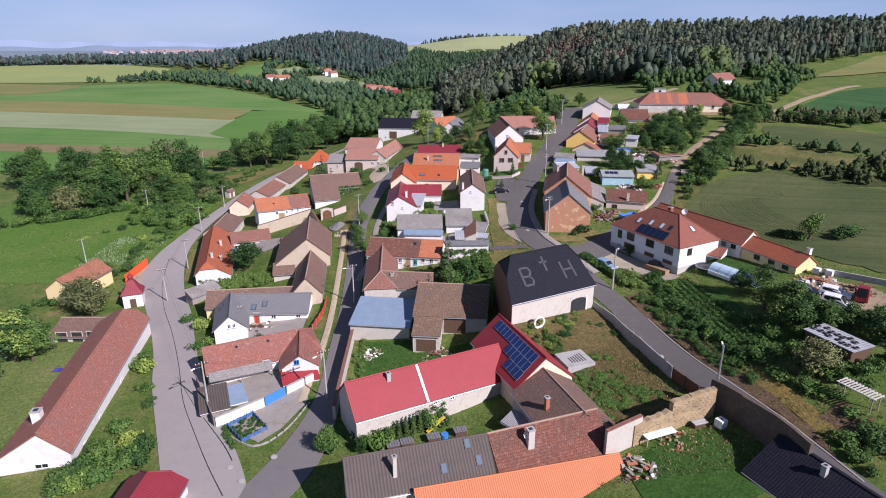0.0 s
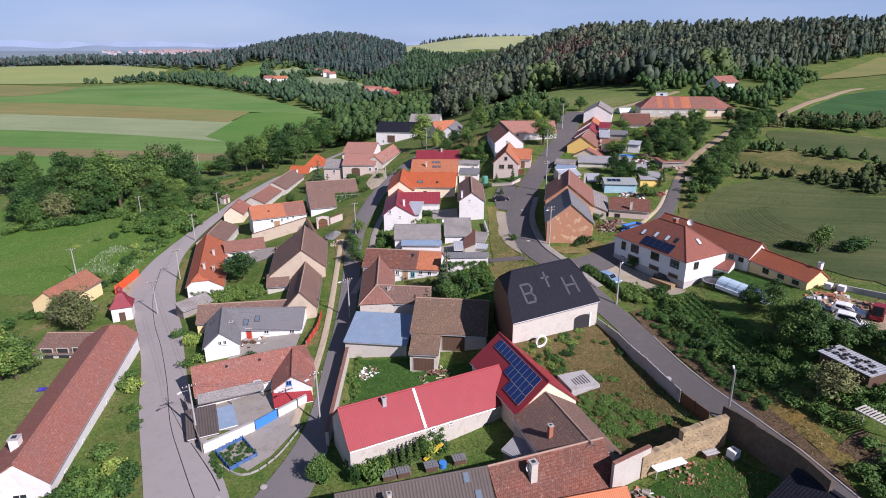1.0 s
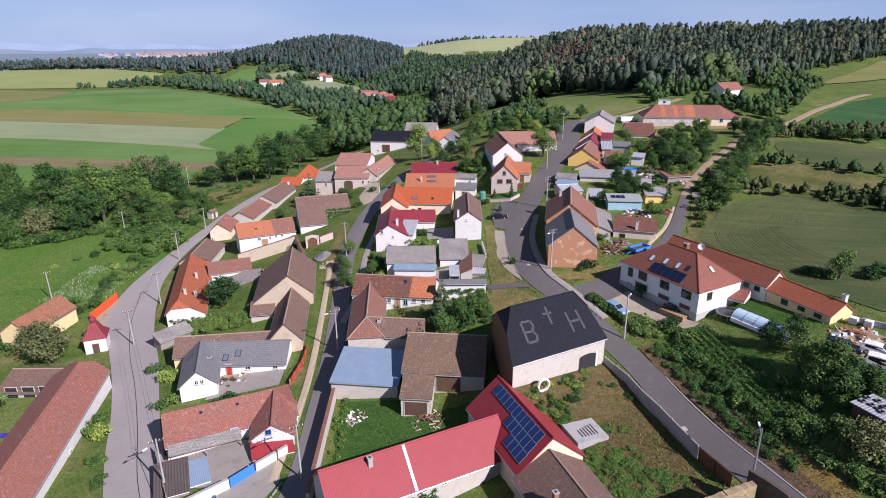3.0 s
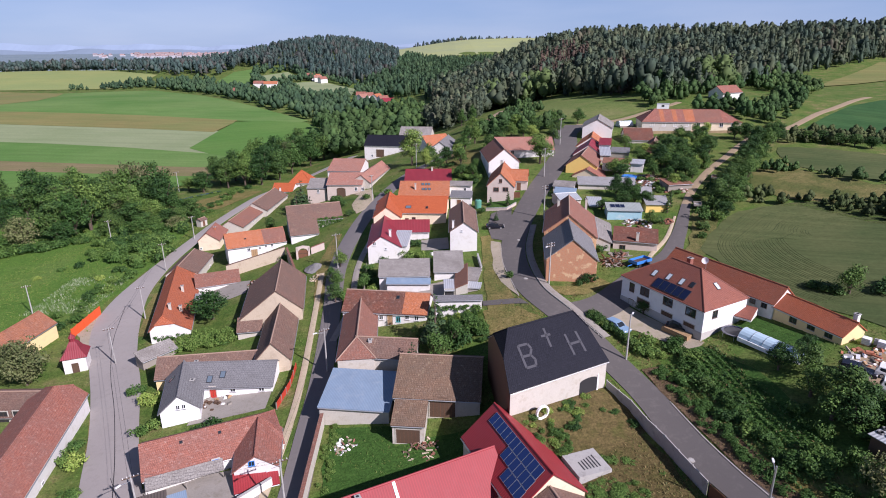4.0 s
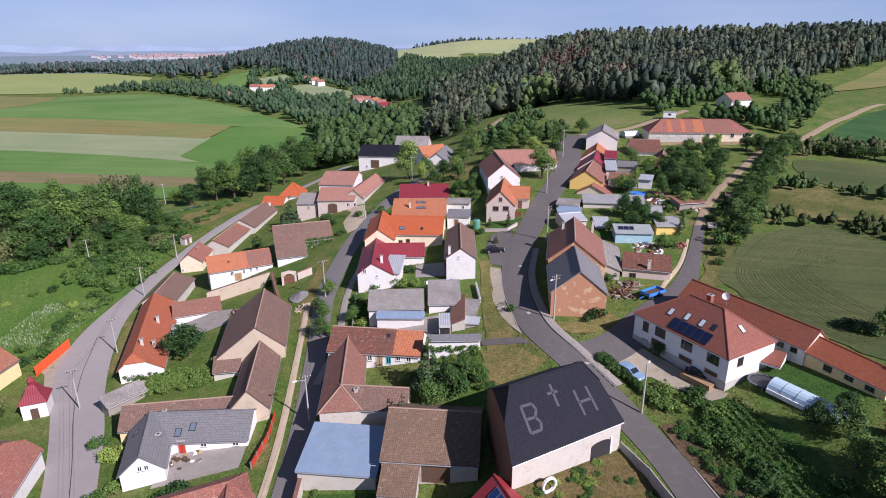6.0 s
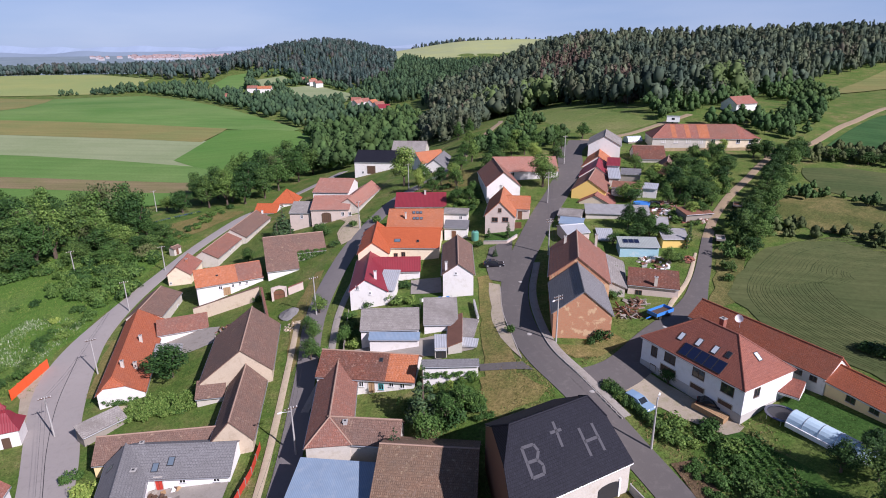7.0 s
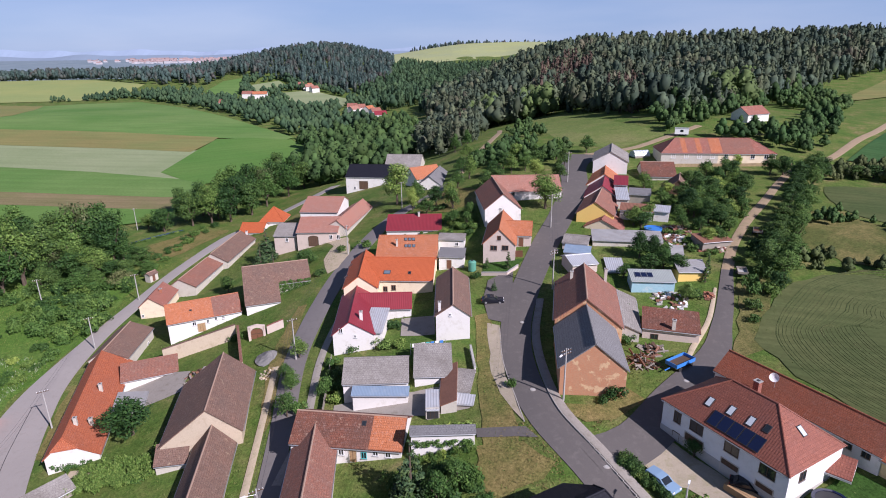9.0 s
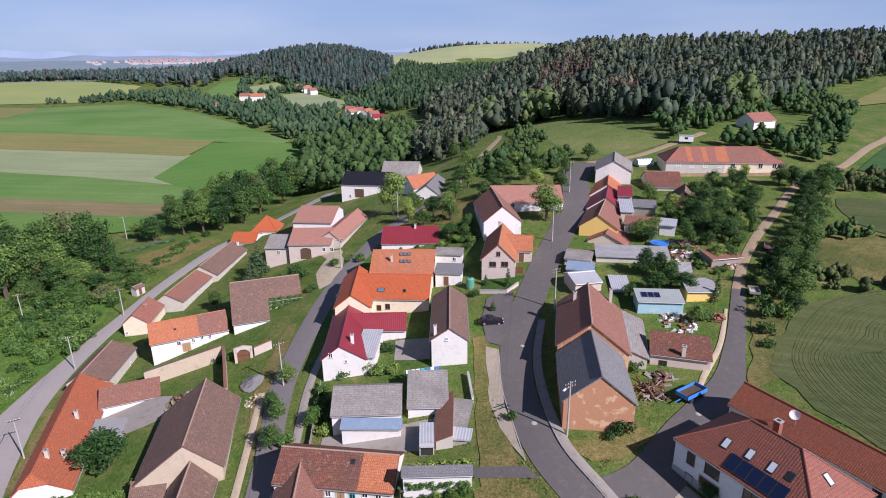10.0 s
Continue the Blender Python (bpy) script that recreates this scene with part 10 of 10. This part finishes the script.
part("gable_cladding", Mesh().face([(0.15, -_e, 0.1), (0.15, -_e, _b.hr - 0.1), (0.15, -_yk, _z1), (0.15, _yk, _z1), (0.15, _e, _b.hl - 0.1), (0.15, _e, 0.1)]), "paint_brown", _b.ob, "brown gable face with its shade put into the colour")


def slant_end(built, k, wr):
    """Turns the first end of a building in plan, as on a plot that is not square."""
    for ob in built.ob.children:
        if ob.name.split(".")[0] in ("wall", "roof_slope", "ridge_tiles", "gutter", "gable_cladding"):
            for v in ob.data.vertices:
                v.co.x += k * (v.co.y + wr) * max(0.0, 1 - v.co.x / built.L)


slant_end(h_bth, 0.41, 7.0)

setting("track_school", ribbon([(50, 250), (58, 251), (68, 254), (80, 262), (96, 272)], 2.6, lift=0.1), "dirt", "pale dirt track towards the school", "track")
_st = thing("site_trailer", "small white site trailer beside the track", "trailer", 86, 262.5, None, -20)
part("cabin", Mesh().box(-2.2, -1.0, 0.6, 2.2, 1.0, 2.5), "paint_white", _st)
part("roof", Mesh().box(-2.3, -1.1, 2.5, 2.3, 1.1, 2.62), "tin", _st)
part("window", Mesh().box(-0.5, -1.03, 1.4, 0.5, -0.99, 2.1), "glass", _st)
for _s in (-1.4, 1.4):
    part("wheel", Mesh().tube((_s, -1.0, 0.35), (_s, 1.0, 0.35), 0.35, n=10), "dark_metal", _st)

# ---- sheds and annexes in the kitchen gardens ----
house("annexe with a maroon sheet roof", (48.9, 214.2), (52.4, 213.1), 0.15, 7, 11.0, 10.95, 10.0, "white", "maroon", name="shed", ridge=None)
house("annexe with a dull tin roof", (46.6, 205.9), (49.7, 205.2), 0.15, 8, 9.7, 9.65, 8.6, "white_old", "tin", name="shed", ridge=None)
house("flat shed with a blue-grey roof", (50.3, 205.8), (55.4, 204.1), 0.15, 4.8, 9.6, 9.55, 9.0, "grey_wood", "slate", name="shed", ridge=None)
_st = house("long white stable with a rusty roof", (45.2, 195.6), (52.3, 192.9), 0.15, 4, 8.5, 8.45, 7.7, "white", "rust", name="shed", ridge=None)
_st.win("r", 1.4, -0.9, 0.8, 0.8), _st.win("r", 5.4, -0.9, 0.9, 0.8), _st.door("r", 3.4, 0.9, 1.9, "dark_wood")
house("white shed with a tin roof", (52.6, 193.3), (55.9, 191.8), 0.15, 4.2, 8.4, 8.35, 7.9, "white", "tin", name="shed", ridge=None)
house("small grey garden shed", (48, 172.8), (51, 172.1), 1.4, 2.6, 5.4, 4.7, 4.4, "grey_wood", "corr_grey", name="shed")
for _x, _y, _h, _rr in ((42.2, 172, 6.2, 2.6), (44.6, 171, 5.6, 2.4), (46, 169, 4.8, 2.0), (60.4, 192.4, 6.6, 3.4), (64.8, 199, 6.8, 3.4), (62.5, 186.4, 5.4, 2.8), (66.4, 187.4, 5.2, 2.8), (46.2, 188.2, 4.4, 2.6), (55.4, 183.6, 4, 2.2)):
    tree("broad_a" if _h > 5 else "fruit", _x, _y, _h, _rr, group="garden trees")
_r = random.Random(71)
rubble("yard_clutter", "mixed old junk and tiles between garden sheds", 52.5, 179.5, 3.4, 0.7, 44, ("rust", "brown_red", "dark_wood", "concrete", "paint_white"), (1.0, 0.6, 0.2), 21)
rubble("tile_pile", "stacked old roof tiles beside the track", 58, 174, 3.2, 0.8, 60, ("red_old", "pink", "brown_red"), (0.9, 0.5, 0.2), 22)

setting("lawn_bank", patch([(33.4, 107), (36.5, 107.5), (40.8, 99), (41.4, 92), (40, 85.4), (36.8, 85), (35.8, 92), (33.8, 100)], 0.11, ragged=0.4, seed=72), "lawn", "mown lawn strip between the road bank and the orchard", "lawn")
# ---- overgrown garden above the road ----
_r = random.Random(88)
for _i in range(46):
    _y = 76 + _i * 0.62
    _x = 33.2 - 0.2 * (_y - 76) + _r.uniform(0.2, 2.6)
    bush(_x, _y, _r.uniform(0.5, 1.2), _r.uniform(0.5, 1.1), _i, "rank green bush on the road bank", "road bank bushes")
for _i in range(60):
    _x, _y = _r.uniform(37.5, 55), _r.uniform(69, 91)
    if (_x > 42.6 and _x < 50.5 and 74.5 < _y < 83.5) or (_x < 39.4 and _y > 84) or (_x > 48.5 and _y > 85):
        continue
    bush(_x, _y, _r.uniform(0.9, 1.9), _r.uniform(0.9, 2.0), _i, "tangled dark shrub in the garden", "garden shrubs")
for _i in range(22):
    bush(_r.uniform(37.6, 45), _r.uniform(55, 64.5), _r.uniform(0.8, 1.7), _r.uniform(0.8, 1.6), _i, "tangled dark shrub in the garden", "garden shrubs")
_lt = thing("garden_pergola", "white slatted pergola in the garden", "pergola", 42.6, 69.0, None, -66)
for _x in (-1.9, 1.9):
    for _y in (-0.7, 0.7):
        part("post", Mesh().box(_x - 0.05, _y - 0.05, -0.5, _x + 0.05, _y + 0.05, 2.0), "grey_wood", _lt)
for _y in (-0.7, 0.7):
    part("beam", Mesh().box(-2.2, _y - 0.05, 2.0, 2.2, _y + 0.05, 2.12), "paint_white", _lt)
for _k in range(12):
    part("slat", Mesh().box(-2.1 + _k * 0.37, -0.95, 2.12, -1.93 + _k * 0.37, 0.95, 2.18), "white_old", _lt)

for _x, _y, _h, _rr in ((43.2, 98.4, 4.2, 2.2), (45.6, 96.2, 4.6, 2.4), (47.6, 100.0, 3.6, 2.0)):
    tree("broad_a", _x, _y, _h, _rr, group="garden trees")
for _x, _y in ((42.4, 78.2), (43.4, 76.2), (44.6, 74.6), (46.4, 73.8), (48.2, 74.4), (42.0, 80.4)):
    bush(_x, _y, 1.5, 2.0, int(_x), "tangled dark shrub in the garden", "garden shrubs")

# ---- rubble stones set in the broken wall, proud of its face ----
_r = random.Random(93)
M["rubble_face"] = plain("rubble_face", (0.42, 0.315, 0.175), 0.95, var=0.5)
M["rubble_grey"] = plain("rubble_grey", (0.31, 0.25, 0.16), 0.95, var=0.5)
_stones = []
for _k in range(6):
    _mb = Mesh()
    _pr = [(math.cos(_a) * _r.uniform(0.16, 0.23), math.sin(_a) * _r.uniform(0.1, 0.14)) for _a in [_j * math.pi / 3 + _r.uniform(-0.2, 0.2) for _j in range(6)]]
    _fr = [Vector((_u * 0.8, -_r.uniform(0.05, 0.1), _w * 0.8)) for _u, _w in _pr]
    _bk = [Vector((_u, 0.06, _w)) for _u, _w in _pr]
    _mb.face(_fr)
    for _j in range(6):
        _n = (_j + 1) % 6
        _mb.face([_bk[_j], _bk[_n], _fr[_n], _fr[_j]])
    _me = _mb.data("stone")
    _me.materials.append(M["rubble_grey" if _k % 3 == 0 else "rubble_face"])
    _stones.append(_me)
for _ob, _line, _hh in ((ruin_tall, [(27.4, 71.2), (24.2, 70.4), (21.8, 69.6)], 3.5), (ruin_low, [(21.8, 69.6), (17.0, 67.8)], 2.45)):
    for (_ax, _ay), (_bx, _by) in zip(_line, _line[1:]):
        _L = math.hypot(_bx - _ax, _by - _ay)
        _dx, _dy = (_bx - _ax) / _L, (_by - _ay) / _L
        _nx, _ny = -_dy, _dx
        if _ny > 0:
            _nx, _ny = -_nx, -_ny
        _rows = int(_hh / 0.28)
        for _row in range(_rows):
            _s = 0.2 + (_row % 2) * 0.2
            while _s < _L - 0.15:
                _px, _py = _ax + _dx * _s + _nx * 0.3, _ay + _dy * _s + _ny * 0.3
                _st = part("stone", _stones[_r.randrange(6)], "rubble_face", _ob)
                _st.location = Vector((_px, _py, g1(_px, _py) + 0.15 + _row * 0.28 + _r.uniform(-0.09, 0.09))) - _ob.location
                _sc = _r.uniform(0.65, 1.25)
                _st.scale = (_sc, _r.uniform(0.5, 1.3), _sc * _r.uniform(0.8, 1.1))
                _st.rotation_euler = (0, _r.uniform(-0.2, 0.2), math.atan2(_ny, _nx) + math.pi / 2)
                _s += _r.uniform(0.38, 0.52)

setting("yard_dirt", patch([(50.6, 92.6), (52.4, 100), (57, 98.4), (61, 94.6), (62, 89.6), (58, 87.2), (52.6, 87.6)], 0.1, ragged=0.5, seed=52), "dirt", "trodden brown earth yard with parked vehicles", "yard")
rubble("yard_clutter", "dark scrap metal and boards beside the parked cars", 58.6, 93.6, 2.4, 0.5, 34, ("dark_metal", "rust", "dark_wood", "brown_red"), (1.0, 0.4, 0.2), 31)

# ---- grass tufts, weeds, crop rows ----
def near_road(x, y):
    for pts, ws in ROAD_LINES:
        for (ax, ay), (bx, by), w in zip(pts, pts[1:], ws):
            dx, dy = bx - ax, by - ay
            t = max(0.0, min(1.0, ((x - ax) * dx + (y - ay) * dy) / (dx * dx + dy * dy)))
            if (x - ax - dx * t) ** 2 + (y - ay - dy * t) ** 2 < (w / 2 + 0.35) ** 2:
                return True
    return False


def tufts(name, label, material, count, area, hmin, hmax, seed, keep=None, blades=3):
    rnd = random.Random(seed)
    x0, x1, y0, y1 = area
    v, f = [], []
    tries = 0
    while count > 0 and tries < 400000:
        tries += 1
        x, y = rnd.uniform(x0, x1), rnd.uniform(y0, y1)
        if (keep and not keep(x, y)) or near_road(x, y) or noise.noise(Vector((x * 0.09, y * 0.09, seed))) < rnd.uniform(-0.5, 0.35):
            continue
        count -= 1
        z = g1(x, y)
        for _ in range(blades):
            a = rnd.uniform(0, 6.28)
            h, w = rnd.uniform(hmin, hmax), rnd.uniform(0.03, 0.08)
            px, py = x + rnd.gauss(0, 0.2), y + rnd.gauss(0, 0.2)
            c, s = math.cos(a) * w, math.sin(a) * w
            lx, ly = rnd.gauss(0, 0.18), rnd.gauss(0, 0.18)
            i = len(v)
            v += [(px - c, py - s, z), (px + c, py + s, z), (px + c * 0.5 + lx, py + s * 0.5 + ly, z + h), (px - c * 0.5 + lx, py - s * 0.5 + ly, z + h)]
            f.append((i, i + 1, i + 2, i + 3))
    m = mesh_of(name, v, f)
    return setting(name, m, material, label, "grass", "stuff")


M["tuft"] = leafy("grass_blades", (0.07, 0.13, 0.02), (0.12, 0.18, 0.035), (0.15, 0.17, 0.05))
M["flower"] = leafy("white_umbels", (0.10, 0.20, 0.05), (0.20, 0.28, 0.11), (0.50, 0.52, 0.40))
M["tuft_dry"] = leafy("dry_blades", (0.28, 0.20, 0.08), (0.22, 0.18, 0.07), (0.12, 0.14, 0.04))
_hard = [[(-34, 79.6), (-28, 87.8), (-24.2, 88.5), (-23.6, 84), (-26, 78), (-28.2, 75.5)], [(21, 119.5), (29, 122.5), (33, 116), (37.5, 108), (35.5, 106.5), (29, 113.5), (23.5, 116)],
         [(9.8, 155.2), (9.5, 162), (11, 170), (16.6, 173), (15.4, 164), (12.6, 153.6)],
         [(-57.5, 153), (-51.5, 157.5), (-45, 156), (-44.6, 149.5), (-51, 147), (-56.5, 147)], [(-40, 103.6), (-29, 106.4), (-29.2, 111), (-40, 111)], [(-40.8, 90.6), (-36, 84), (-29.8, 84.2), (-26.6, 88.6), (-27.2, 93.6), (-32.5, 92.6)], [(-9, 150.5), (0, 150), (0.2, 158.8), (-8, 159)], [(-15.5, 132), (4.8, 130.6), (4.6, 137), (-15.4, 137.2)]]
tufts("grass_tufts", "tufts of grass and weeds on verges and gardens", "tuft", 18000, (-75, 62, 62, 235), 0.08, 0.24, 3, lambda x, y: not any(in_poly(x, y, p) for p in _hard))
tufts("meadow_tufts", "taller meadow grass", "tuft", 9000, (-125, -72, 135, 225), 0.1, 0.3, 4)
tufts("flower_tufts", "tall white-flowering weeds in the meadow", "flower", 900, (-94, -79, 149, 170), 0.25, 0.6, 6, blades=3)
tufts("dry_tufts", "tufts of dry yellow grass", "tuft_dry", 6000, (4, 40, 62, 126), 0.1, 0.28, 5, lambda x, y: not any(in_poly(x, y, p) for p in _hard))
_v, _f = [], []
_rr = random.Random(77)
for _row in range(9):
    for _k in range(60):
        _t = _k / 59
        _x, _y = 31.0 + _row * 0.9 + 2.2 * _t, 104 - 26 * _t + _row * 0.35
        _z = g1(_x, _y)
        _vv, _ff = leaf_cloud(_rr, [(_x, _y, _z + 0.25, 0.3)], 9, 0.17)
        _f += [tuple(i + len(_v) for i in q) for q in _ff]
        _v += _vv
setting("vegetable_rows", mesh_of("vegetable_rows", _v, _f), "leaf_mid", "rows of leafy vegetables on the bank", "crops", "stuff")


# ---- low garden plants, group by group ----
for _g, _items in PLANTS.items():
    _vs, _fs, _n = [], [], 0
    for _x, _y, _r0, _h0, _k, _lab in _items:
        _me = BUSH[_k % 4]
        _co = np.empty(len(_me.vertices) * 3)
        _me.vertices.foreach_get("co", _co)
        _co = _co.reshape(-1, 3)
        _a = _x * 3.1 + _y
        _c, _s = math.cos(_a) * _r0 / 1.5, math.sin(_a) * _r0 / 1.5
        _vs.append(np.stack([_co[:, 0] * _c - _co[:, 1] * _s + _x, _co[:, 0] * _s + _co[:, 1] * _c + _y, _co[:, 2] * _h0 / 1.7 + g1(_x, _y) - 0.05], 1))
        _fs += [tuple(i + _n for i in p.vertices) for p in _me.polygons]
        _n += len(_co)
    setting(_g.replace(" ", "_"), mesh_of("plants", np.concatenate(_vs).tolist(), _fs), "leaf_light" if "vine" in _g else "leaf_mid", _items[0][5], "plants", "stuff")
